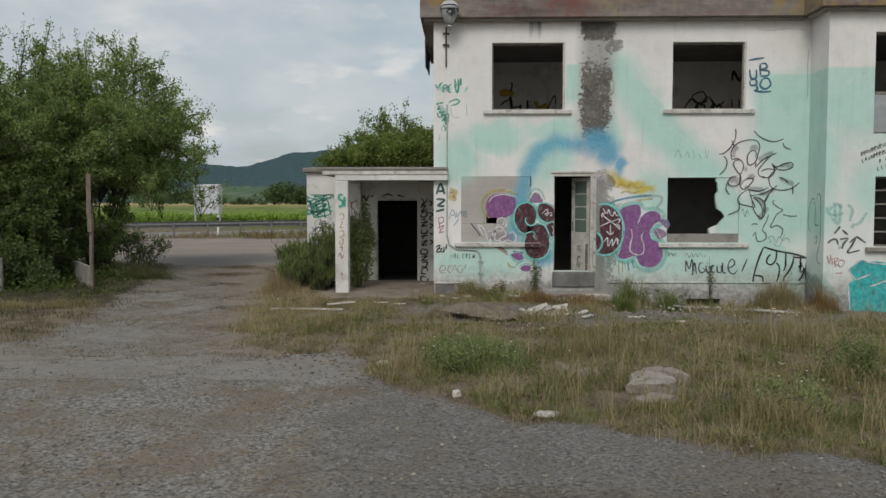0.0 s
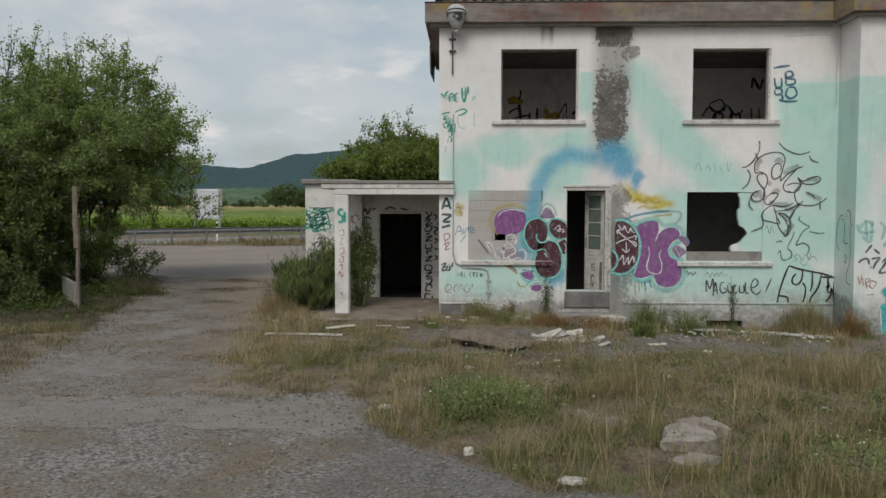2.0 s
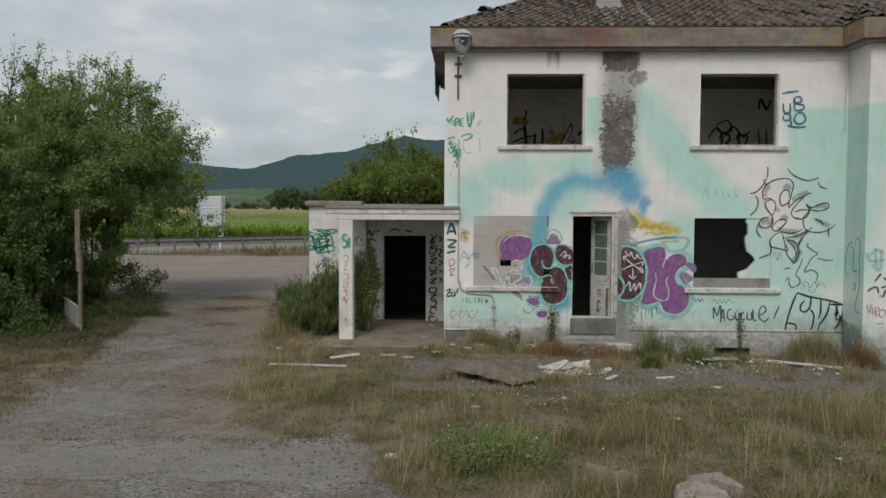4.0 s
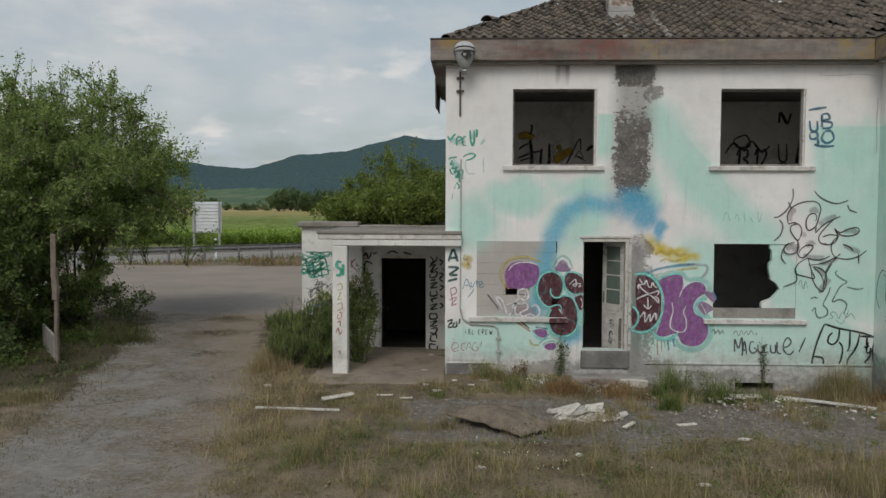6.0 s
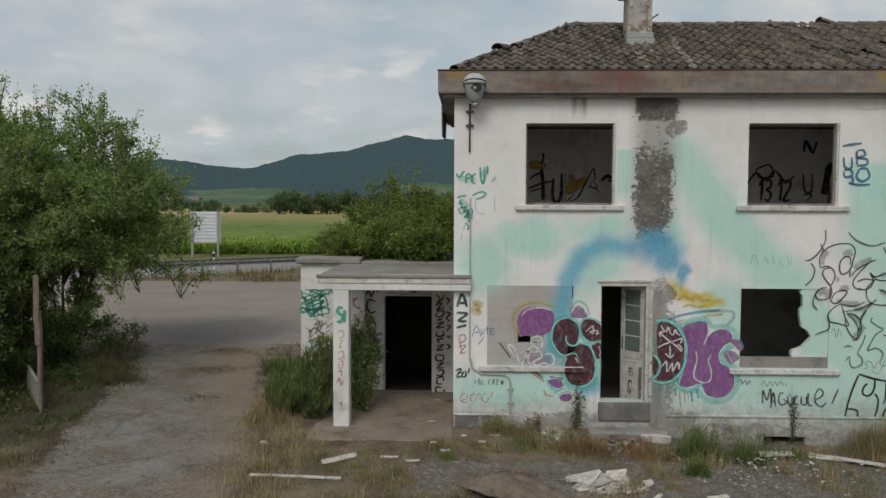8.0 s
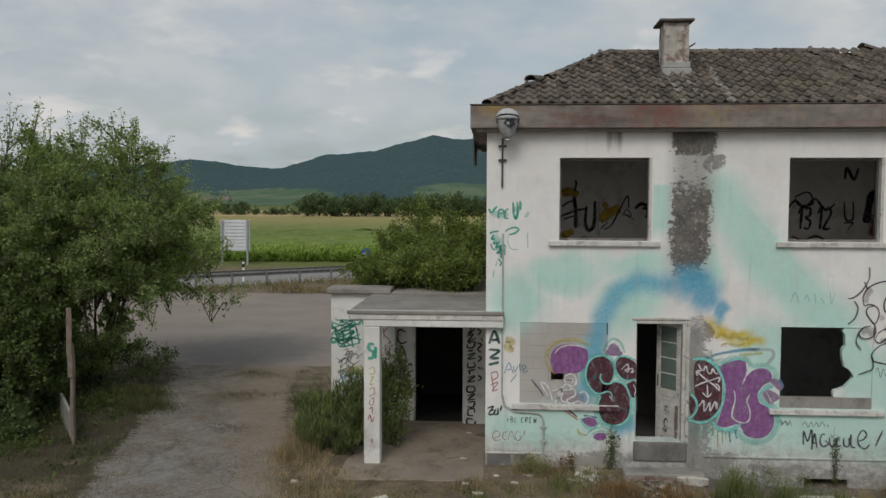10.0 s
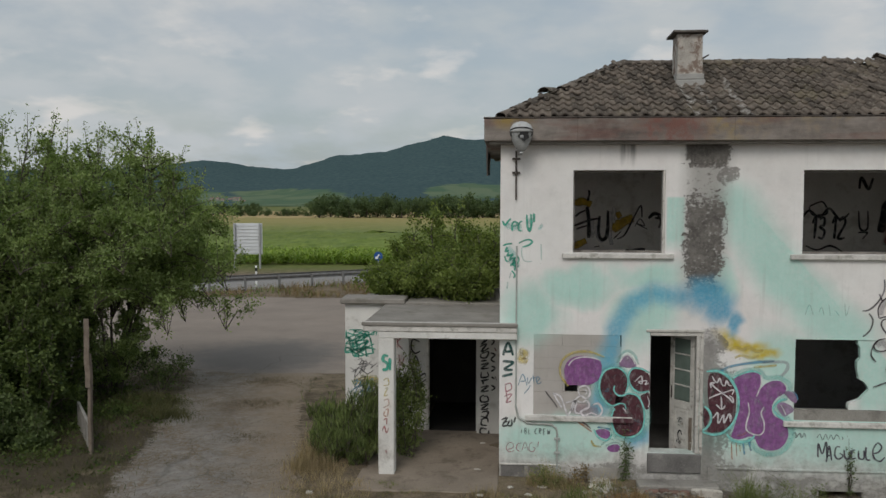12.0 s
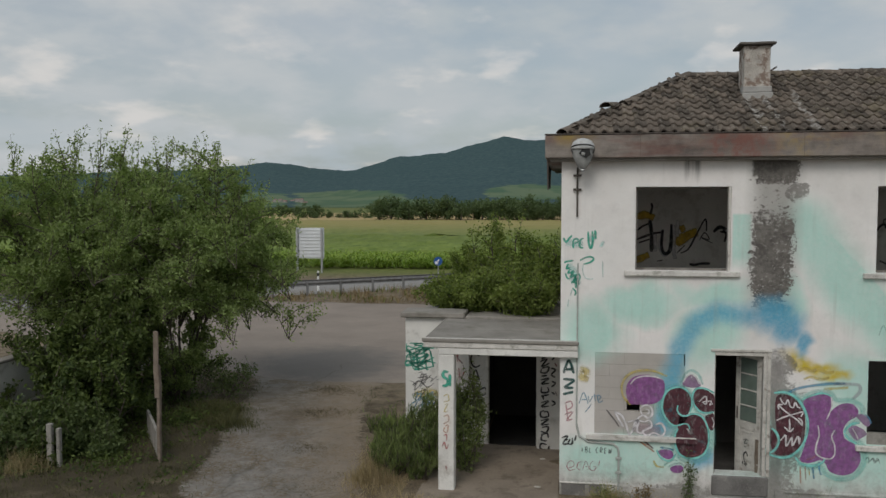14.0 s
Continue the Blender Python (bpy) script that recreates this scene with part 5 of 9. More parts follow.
def hills():
    """Wooded ridge on the skyline with pale field slopes at its foot."""
    xs, ys = np.linspace(-3600, 1400, 260), np.linspace(900, 3300, 70)
    gx, gy = np.meshgrid(xs, ys)
    peaks = [-2500, -2268, -1434, -1125, -900, -795, -641, -460, -345, -236, -129, -58, 300, 900]
    tops = [100, 118, 136, 163, 133, 130, 178, 193, 222, 250, 235, 238, 190, 150]
    ridge = np.interp(gx, peaks, tops) + 1.6 * np.sin(gx * 0.047) + 1.1 * np.sin(gx * 0.131 + 1) + 0.7 * np.sin(gx * 0.31)
    rise = np.clip((gy - 1350) / 1650, 0, 1)
    ruf = np.zeros_like(gx)
    for k, (f, a) in enumerate(((0.004, 14), (0.011, 6), (0.03, 2.2))):
        ruf += a * np.sin(gx * f + k + gy * f * 0.7) * np.sin(gy * f * 1.3 + 2 * k)
    z = ridge * (0.12 * np.clip((gy - 1000) / 500, 0, 1) + 0.88 * rise ** 1.6) + ruf * rise * (1 - rise) * 3
    z = z - (gy > 3040) * (gy - 3040) * 0.5
    verts = np.stack([gx * gy / 3000, gy, z], -1).reshape(-1, 3)
    nx, ny = len(xs), len(ys)
    i = (np.arange(ny - 1)[:, None] * nx + np.arange(nx - 1)[None, :]).ravel()
    n = Nodes("hazy_wooded_hill")
    p = n.pos()
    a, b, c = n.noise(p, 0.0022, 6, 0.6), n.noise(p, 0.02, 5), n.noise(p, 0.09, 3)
    # forest colour shifted to blue, painting in the haze of distance
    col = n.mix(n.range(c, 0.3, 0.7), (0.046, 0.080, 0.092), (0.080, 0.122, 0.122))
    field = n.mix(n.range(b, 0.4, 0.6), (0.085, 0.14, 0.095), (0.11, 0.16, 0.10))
    slope = n.xyz(p)
    wobble = n.math("MULTIPLY", n.math("SUBTRACT", n.noise(p, 0.006, 6, 0.65), 0.5), 2.4)
    open_land = None
    for bearing, half, rise, tall in ((-0.268, 0.085, 0.000, 0.017), (-0.045, 0.060, 0.014, 0.010), (-0.40, 0.05, 0.004, 0.010)):
        u = n.math("DIVIDE", n.math("SUBTRACT", n.math("DIVIDE", slope[0], slope[1]), bearing), half)
        v = n.math("DIVIDE", n.math("SUBTRACT", n.math("DIVIDE", n.math("SUBTRACT", slope[2], 5.0), slope[1]), rise), tall)
        d = n.math("ADD", n.math("ADD", n.math("MULTIPLY", u, u), n.math("MULTIPLY", v, v)), wobble)
        k = n.range(d, 0.85, 1.05, 1.0, 0.0)
        open_land = k if open_land is None else n.math("MAXIMUM", open_land, k)
    strip = n.range(n.noise(n.vec("MULTIPLY", p, (1.0, 0.4, 1.0)), 0.012, 4), 0.50, 0.56, 0, 0.6)
    field = n.mix(strip, field, (0.16, 0.20, 0.13))
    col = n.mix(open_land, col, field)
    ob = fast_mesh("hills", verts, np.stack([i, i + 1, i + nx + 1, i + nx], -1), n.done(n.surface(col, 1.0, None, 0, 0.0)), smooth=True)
    tagged(ob, "wooded hills tinted blue-green for haze, with pale fields at their foot", "hills", kind="structure")


hills()


def village():
    rng = random.Random(3)
    for k in range(16):
        y = 1230 + rng.uniform(-60, 120)
        x = y * (-0.375 + k * 0.0028 + rng.uniform(-0.001, 0.001))
        h = thing("house", "small pale far house with a dull red roof", "house", (x, y, 4 + rng.uniform(-2, 3)), "far village")
        w, d = rng.uniform(2.2, 3.4), rng.uniform(2, 3)
        part("wall", box(-w, w, -d, d, -8, 4), M["concrete"], h)
        bm = bmesh.new()
        pts = [bm.verts.new(q) for q in ((-w, -d, 4.02), (w, -d, 4.02), (w, d, 4.02), (-w, d, 4.02), (-w, 0, 5.8), (w, 0, 5.8))]
        for f in ((0, 1, 5, 4), (2, 3, 4, 5), (0, 4, 3), (1, 2, 5), (0, 3, 2, 1)):
            bm.faces.new([pts[i] for i in f])
        part("roof", bm, M["far_roof"], h)


village()


# ---- plants ----
def leaf_cloud(name, centres, size, material, parent=None, seed=0, droop=0.0, slim=0.45):
    """One small folded leaf at each centre, turned at random."""
    rng = np.random.default_rng(seed)
    c = np.asarray(centres, dtype=np.float64)
    k = len(c)
    a = rng.normal(size=(k, 3))
    a[:, 2] -= droop
    a /= np.linalg.norm(a, axis=1)[:, None]
    b = np.cross(a, rng.normal(size=(k, 3)))
    b /= np.linalg.norm(b, axis=1)[:, None]
    s = (size * rng.uniform(0.6, 1.35, k))[:, None]
    v = np.stack([c, c + a * s * 0.5 + b * s * slim * 0.5, c + a * s, c + a * s * 0.5 - b * s * slim * 0.5], 1).reshape(-1, 3)
    i = np.arange(k) * 4
    return fast_mesh(name, v, np.stack([i, i + 1, i + 2, i + 3], -1), material, parent)


def limb(verts, faces, pts, r0, r1, sides=6):
    start = len(verts)
    pts = [Vector(p) for p in pts]
    for i, p in enumerate(pts):
        d = (pts[min(i + 1, len(pts) - 1)] - pts[max(i - 1, 0)]).normalized()
        s = d.cross(Vector((0.3, 0.2, 0.93)))
        s = s.normalized() if s.length > 1e-4 else Vector((1, 0, 0))
        u = s.cross(d)
        r = r0 + (r1 - r0) * i / (len(pts) - 1)
        for k in range(sides):
            t = 2 * math.pi * k / sides
            verts.append(p + r * (math.cos(t) * s + math.sin(t) * u))
    for i in range(len(pts) - 1):
        for k in range(sides):
            faces.append((start + i * sides + k, start + i * sides + (k + 1) % sides, start + (i + 1) * sides + (k + 1) % sides, start + (i + 1) * sides + k))


def woody(name, label, category, at, stems, height, spread, leaf, leaves_per_twig, material, seed, lean=(0, 0), low=0.25, twigs=7, leaf_size=0.09, thick=0.07, squash=1.0, group="", trunk_name="trunk", plume=0.5, droop=0.0, slim=0.45, forks=0, ragged=0.0, shoots=0, fall=(0.42, 2.0), loose=(0.05, 0.10)):
    """A tree or bush: stems fan out from the foot or from a few forking trunks, carry twigs, and twigs carry leaves."""
    rng = random.Random(seed)
    ob = thing(name, label, category, at, group)
    verts, faces, tips, crotches = [], [], [], []
    for b in range(forks):
        ang = 2 * math.pi * (b + rng.uniform(-0.35, 0.35)) / forks
        u = spread * rng.uniform(0.08, 0.3)
        low_end = Vector((math.cos(ang) * 0.05 * spread, math.sin(ang) * 0.05 * spread, -0.05))
        crotch = Vector((math.cos(ang) * u + lean[0] * 0.3, math.sin(ang) * u * squash, height * rng.uniform(0.16, 0.34)))
        side = Vector((rng.uniform(-0.14, 0.14), rng.uniform(-0.14, 0.14), 0.08))
        limb(verts, faces, [low_end, low_end.lerp(crotch, 0.35) + side, low_end.lerp(crotch, 0.7) + side * 0.7, crotch], thick * rng.uniform(0.75, 1.3), thick * 0.5)
        crotches.append((ang, crotch))
    for s in range(stems):
        ang = 2 * math.pi * (s + rng.uniform(-0.3, 0.3)) / stems
        out = spread * (rng.uniform(0.15, 1.0) ** 0.7)
        if forks:
            ang = 2.39996 * s + rng.uniform(-0.2, 0.2)
            out = spread * math.sqrt((s + 0.5) / stems) * rng.uniform(0.92, 1.06)
        top = Vector((math.cos(ang) * out + lean[0], math.sin(ang) * out * squash + lean[1], height * (1 - fall[0] * (out / spread) ** fall[1]) * rng.uniform(0.82 - ragged, 1.03 + 0.3 * ragged)))
        foot = Vector((math.cos(ang) * 0.06 * spread + rng.uniform(-0.1, 0.1), math.sin(ang) * 0.06 * spread + rng.uniform(-0.1, 0.1), -0.05))
        if forks:
            foot = min(crotches, key=lambda c: abs(math.remainder(c[0] - ang, 2 * math.pi)))[1]
            if s % 3 == 0:
                top.x, top.y, top.z = top.x * 0.9, top.y * 0.9, top.z * rng.uniform(0.5, 0.72)
        bend = Vector((rng.uniform(-0.25, 0.25), rng.uniform(-0.25, 0.25), 0))
        path = [foot.lerp(top, t) + bend * math.sin(math.pi * t) + Vector((0, 0, 0.18 * height * math.sin(math.pi * t))) * (out / spread) for t in (0, 0.2, 0.4, 0.6, 0.8, 1)]
        limb(verts, faces, path, thick * (0.45 if forks else 1.0) * rng.uniform(0.6, 1.1), min(0.01, 0.4 * thick))
        for j in range(twigs):
            t = low + (1 - low) * (j + rng.random()) / twigs
            seg = min(int(t * 5), 4)
            p = path[seg].lerp(path[seg + 1], t * 5 - seg)
            a2 = rng.uniform(0, 2 * math.pi)
            reach = spread * rng.uniform(0.18, 0.42) * (1.1 - 0.5 * t)
            q = p + Vector((math.cos(a2) * reach, math.sin(a2) * reach * squash, rng.uniform(-0.05, 0.55) * reach + plume * 0.2 * t))
            mid = p.lerp(q, 0.5) + Vector((0, 0, 0.12 * reach))
            limb(verts, faces, [p, mid, q], min(0.018, 0.5 * thick), min(0.005, 0.25 * thick), 4)
            tips.append((p, mid, q, reach))
            for _ in range(3):
                u = rng.uniform(0.35, 1)
                p2 = p.lerp(q, u)
                a3 = rng.uniform(0, 2 * math.pi)
                r3 = reach * rng.uniform(0.25, 0.6)
                q2 = p2 + Vector((math.cos(a3) * r3, math.sin(a3) * r3, rng.uniform(-0.25, 0.9) * r3))
                tips.append((p2, p2.lerp(q2, 0.5), q2, r3))
        crest = path[5] + Vector((rng.uniform(-0.2, 0.2), rng.uniform(-0.2, 0.2), plume * rng.uniform(0.3, 1.0)))
        limb(verts, faces, [path[5], path[5].lerp(crest, 0.5), crest], min(0.012, 0.4 * thick), min(0.004, 0.2 * thick), 4)
        tips.append((path[4], path[5], crest, spread * 0.12))
        for _ in range(shoots):
            p2 = path[3].lerp(path[5], rng.random())
            r2 = rng.uniform(0.25, 0.75) * (0.25 + 0.2 * height)
            q2 = p2 + Vector((rng.uniform(-0.28, 0.28) * r2, rng.uniform(-0.28, 0.28) * r2, r2))
            limb(verts, faces, [p2, p2.lerp(q2, 0.5), q2], min(0.008, 0.4 * thick), min(0.003, 0.2 * thick), 4)
            tips.append((p2, p2.lerp(q2, 0.5), q2, 0.12))
    fast_mesh(trunk_name, [tuple(v) for v in verts], faces, M["bark"], ob, smooth=True)
    nrng = np.random.default_rng(seed)
    pts = []
    for p, mid, q, reach in tips:
        k = leaves_per_twig
        t = nrng.random(k)[:, None] ** 0.8
        line = np.array(p)[None] * (1 - t) + np.array(q)[None] * t
        pts.append(line + nrng.normal(0, 1, (k, 3)) * (loose[0] + loose[1] * reach))
    pts = np.concatenate(pts)
    pts = pts[pts[:, 2] > 0.02]
    leaf_cloud("crown" if trunk_name == "trunk" else "foliage", pts, leaf_size, material, ob, seed, droop, slim)
    return ob


woody("tree", "broad many-stemmed green tree beside the drive", "tree", (-10.0, 5.6, 0), 72, 6.55, 3.5, None, 42, M["leaf_tree"], 11, low=0.1, twigs=11, leaf_size=0.086, thick=0.05, squash=0.85, plume=0.7, forks=8, ragged=0.04, shoots=8, fall=(0.54, 2.1), loose=(0.035, 0.085))
# separate growth added to cover bare trunks in place of the tree's lower leaves
woody("shrub", "added low leaves standing in for the tree's own lower foliage", "shrub", (-9.8, 5.5, 0), 14, 2.3, 1.25, None, 26, M["leaf_tree"], 14, low=0.15, twigs=7, leaf_size=0.083, thick=0.018, trunk_name="stem", plume=0.3, ragged=0.3, shoots=2, loose=(0.035, 0.085))
woody("bush", "green bush crowding the post and fence", "bush", (-10.6, 2.9, 0), 18, 3.0, 1.4, None, 40, M["leaf_under"], 12, low=0.05, twigs=7, leaf_size=0.11, thick=0.03, ragged=0.3, shoots=2, loose=(0.04, 0.08))
woody("tree", "leafy green tree beside the outbuilding", "tree", (-12.6, 5.4, 0), 48, 6.95, 3.1, None, 40, M["leaf_tree"], 51, low=0.05, twigs=11, leaf_size=0.086, thick=0.06, plume=0.8, forks=6, ragged=0.05, shoots=8, fall=(0.42, 2.4), loose=(0.035, 0.08))
for k, (x, y, h, sp) in enumerate(((-11.0, 2.8, 2.6, 1.5), (-12.2, 4.6, 3.2, 1.6), (-10.3, 1.1, 1.1, 0.8), (-10.2, 0.4, 0.6, 0.5), (-11.4, 0.9, 0.7, 0.7), (-9.9, 1.9, 2.0, 1.0), (-13.0, 2.2, 1.0, 0.8), (-10.2, 3.6, 2.3, 1.0), (-11.2, 4.0, 2.4, 1.1), (-10.3, 2.6, 1.7, 0.8))):
    woody("bush", "leafy undergrowth below the tree", "bush", (x, y, 0), 13, h, sp, None, 26, M["leaf_under"], 60 + k, low=0.03, twigs=6, leaf_size=0.11, thick=0.022, group="undergrowth", ragged=0.4, shoots=2, loose=(0.04, 0.08))
for k, (x, y, h, sp) in enumerate(((-9.75, 1.0, 0.95, 0.55), (-10.3, 0.6, 1.2, 0.7), (-9.2, 0.9, 0.32, 0.3), (-10.9, 0.2, 0.9, 0.7))):
    woody("bush", "yellow-green leafy bush in front of the low fence", "bush", (x, y, 0), 16, h, sp, None, 24, M["leaf_shrub"], 260 + k, low=0.04, twigs=6, leaf_size=0.09, thick=0.016, group="fence bushes", ragged=0.4, shoots=3, loose=(0.04, 0.08))
woody("bush", "bright green bush growing behind the annex roof", "bush", (-1.2, 6.6, 0), 40, 4.7, 2.2, None, 46, M["leaf_bright"], 13, low=0.25, twigs=8, leaf_size=0.085, thick=0.035, plume=0.35, shoots=3)
woody("bush", "bright green bush growing behind the annex roof", "bush", (-2.0, 6.9, 0), 26, 3.7, 1.4, None, 40, M["leaf_bright"], 23, low=0.25, twigs=8, leaf_size=0.085, thick=0.03, plume=0.3, ragged=0.2, shoots=3)
for k, (x, y, h, sp) in enumerate(((-2.5, 1.0, 1.4, 0.34), (-2.95, 0.75, 1.1, 0.42), (-3.3, 0.95, 0.95, 0.42), (-2.6, 0.4, 0.95, 0.4), (-3.1, 0.4, 0.65, 0.36))):
    woody("shrub", "dark green feathery shrub growing by the porch post", "shrub", (x, y, 0), 18, h, sp, None, 9, M["leaf_feather"], 140 + k, low=0.05, twigs=5, droop=-3.2, slim=0.11, leaf_size=0.13, thick=0.012, trunk_name="stem", plume=0.5, group="porch shrubs", ragged=0.35, shoots=8, loose=(0.02, 0.06))
woody("shrub", "dark green shrub on the porch beside the doorway", "shrub", (-1.74, 1.0, 0.055), 15, 1.75, 0.33, None, 12, M["leaf_feather"], 15, low=0.03, twigs=7, droop=-0.5, slim=0.32, leaf_size=0.075, thick=0.014, trunk_name="stem", plume=0.5, ragged=0.35, shoots=5)
for k, (x, y, h, sp) in enumerate(((-0.75, 3.0, 0.75, 0.8), (-1.7, 3.6, 0.75, 0.8), (-0.9, 4.4, 1.0, 0.95), (-2.4, 4.4, 0.75, 0.85))):
    woody("bush", "green weeds spreading over the annex roof", "bush", (x, y, 2.68 if x < -2 else 2.83), 26, h, sp, None, 13, M["leaf_bright"], 180 + k, low=0.02, twigs=7, leaf_size=0.085, thick=0.012, trunk_name="stem", plume=0.25, ragged=0.4, shoots=3, group="roof weeds")
woody("shrub", "low leafy shrub at the edge of the lot", "shrub", (-8.75, 5.8, 0), 10, 1.15, 0.8, None, 7, M["leaf_shrub"], 16, low=0.2, twigs=6, leaf_size=0.08, thick=0.014, trunk_name="stem")
woody("bush", "bush by the road beyond the lot", "bush", (-5.2, 27.5, 0), 16, 1.2, 1.6, None, 26, M["leaf_bright"], 17, low=0.1, twigs=7, leaf_size=0.2, thick=0.03)


def far_trees():
    rng = random.Random(8)
    specs = [(-50 + i * 2.1 + rng.uniform(-0.8, 0.8), 192 + rng.uniform(-3, 10), rng.uniform(5.6, 7.2)) for i in range(31)]
    specs += [(-76 + i * 2.6 + rng.uniform(-1, 1), 215 + rng.uniform(-3, 3), rng.uniform(2.2, 3.4)) for i in range(8)]
    specs += [(-97 + i * 4.0 + rng.uniform(-1, 1), 240 + rng.uniform(-3, 3), rng.uniform(4, 6)) for i in range(5)]
    for k, (x, y, h) in enumerate(specs):
        tr = thing("tree", "dark green field tree on the far side of the maize", "tree", (x, y, 0), "far tree line")
        vs, fs = [], []
        limb(vs, fs, [(0, 0, -0.1), (0.1, 0, h * 0.3), (0, 0.1, h * 0.75)], 0.3, 0.1)
        fast_mesh("trunk", [tuple(v) for v in vs], fs, M["bark"], tr)
        r = np.random.default_rng(k)
        clumps = r.normal(size=(30, 3)) * (h * 0.27, h * 0.25, h * 0.17) + (0, 0, h * 0.58)
        pts = (clumps[:, None] + r.normal(size=(30, 80, 3)) * h * 0.07).reshape(-1, 3)
        pts = pts[pts[:, 2] > h * 0.12]
        leaf_cloud("crown", pts, h * 0.06, M["far_leaf"], tr, k, slim=0.8)


far_trees()


def blades(name, label, pts, height, width, material, seed, bend=0.5, category="grass", heading=None):
    """Grass blades rooted at pts."""
    rng = np.random.default_rng(seed)
    p = np.asarray(pts)
    k = len(p)
    h = height * rng.uniform(0.45, 1.25, k) if np.isscalar(height) else height
    ang = rng.uniform(0, 2 * np.pi, k) if heading is None else heading + rng.normal(0, 0.5, k)
    dirv = np.stack([np.cos(ang), np.sin(ang), np.zeros(k)], -1)
    perp = np.stack([-np.sin(ang), np.cos(ang), np.zeros(k)], -1)
    b = (bend * rng.uniform(0.1, 1.0, k) * h)[:, None]
    hz = h[:, None] * np.array([[0, 0, 1.0]])
    w = width * rng.uniform(0.6, 1.4, k)[:, None]
    mid = p + hz * 0.55 + dirv * b * 0.35
    tip = p + hz * 0.98 + dirv * b
    v = np.stack([p - perp * w, p + perp * w, mid + perp * w * 0.7, mid - perp * w * 0.7, tip + perp * w * 0.15, tip - perp * w * 0.15], 1).reshape(-1, 3)
    i = np.arange(k) * 6
    f = np.concatenate([np.stack([i, i + 1, i + 2, i + 3], -1), np.stack([i + 3, i + 2, i + 4, i + 5], -1)])
    ob = fast_mesh(name, v, f, material)
    return tagged(ob, label, category, kind="stuff")


def rooted(x, y):
    return np.stack([x, y, ground_height(x, y) - 0.01], -1)


def tuft_field(x, y):
    """Where grass stands and where the soil lies bare between the tussocks."""
    return np.array([noise.noise(Vector((a * 0.9, b * 1.3, 21.0))) + 0.55 * noise.noise(Vector((a * 2.3, b * 2.6, 5.0))) for a, b in zip(x, y)])


def yard_grass():
    rng = np.random.default_rng(21)

    def clumpy(n, x0, x1, y0, y1, per, spread):
        cx, cy = rng.uniform(x0, x1, n), rng.uniform(y0, y1, n)
        x = (cx[:, None] + rng.normal(0, spread, (n, per))).ravel()
        y = (cy[:, None] + rng.normal(0, spread, (n, per))).ravel()
        w = zone_weights(x, y)
        bare = np.maximum.reduce([w[0], w[1], w[2], w[3], 0.93 * w[4], w[5]])
        inside = ((y > -0.05) & (x > -0.05)) | ((x > -2.75) & (x < 0.1) & (y > -0.55)) | (np.hypot((x - 0.93) / 0.95, (y + 3.45) / 0.75) < 1)
        keep = (rng.random(len(x)) > bare * 1.02) & ~inside
        return x[keep], y[keep]

    n, per = 5600, 34
    cx, cy = rng.uniform(-4, 10, n), rng.uniform(-13, -0.3, n)
    ox, oy = rng.normal(0, 0.055, (n, per)), rng.normal(0, 0.055, (n, per))
    vigour = np.repeat(0.35 + 1.1 * rng.random(n) ** 1.5, per)
    x, y, out = (cx[:, None] + ox).ravel(), (cy[:, None] + oy).ravel(), np.arctan2(oy, ox).ravel()
    w = zone_weights(x, y)
    bare = np.maximum.reduce([w[0], w[1], w[2], w[3], 0.93 * w[4], w[5]])
    inside = ((y > -0.05) & (x > -0.05)) | ((x > -2.75) & (x < 0.1) & (y > -0.55)) | (np.hypot((x - 0.93) / 0.95, (y + 3.45) / 0.75) < 1)
    keep = (rng.random(len(x)) > bare * 1.02) & ~inside
    x, y, out, vigour = x[keep], y[keep], out[keep], vigour[keep]
    patch = np.array([noise.noise(Vector((a * 0.55, b * 0.55, 3.0))) for a, b in zip(x, y)])
    near = ramp01(-y, 3.0, 6.5)
    h = (0.045 + 0.125 * near) * (0.9 + 1.1 * patch) * rng.uniform(0.4, 1.5, len(x))
    fine = np.array([noise.noise(Vector((a * 1.9, b * 1.9, 8.0))) for a, b in zip(x, y)])
    front = np.maximum(ramp01(-y, 7.6, 9.2), 0.8 * ramp01(0.8 - x, 0, 1) * ramp01(y, -6.5, -5.5))
    full = (patch + 0.8 * fine + rng.normal(0, 0.1, len(x)) + 0.03 * near > 0.06 - 0.40 * front) & (tuft_field(x, y) + rng.normal(0, 0.08, len(x)) > 0.08 - 0.33 * front)
    h = h * (0.75 + 0.9 * np.clip(fine, -0.4, 0.6)) * vigour * (1.0 + 0.3 * front) * (0.8 + 1.5 * np.clip(tuft_field(x, y), 0, 0.6))
    x, y, patch, h, out = x[full], y[full], patch[full], h[full], out[full]
    dry = patch + rng.normal(0, 0.25, len(x)) > -0.12 + 0.3 * front[full]
    blades("grass", "dry yellowing grass in front of the house", rooted(x[dry], y[dry]), np.maximum(h[dry], 0.03), 0.0026, M["grass_mixed"], 22, bend=1.7, heading=out[dry])
    blades("grass", "green grass and weeds in front of the house", rooted(x[~dry], y[~dry]), np.maximum(h[~dry] * 0.75, 0.03), 0.0034, M["grass_green"], 23, bend=1.6, heading=out[~dry])
    x, y = clumpy(9000, -3.5, 9, -12.5, -0.9, 20, 0.06)
    keep = tuft_field(x, y) + rng.normal(0, 0.12, len(x)) > -0.16 - 0.2 * ramp01(-y, 7.4, 9.0)
    x, y = x[keep], y[keep]
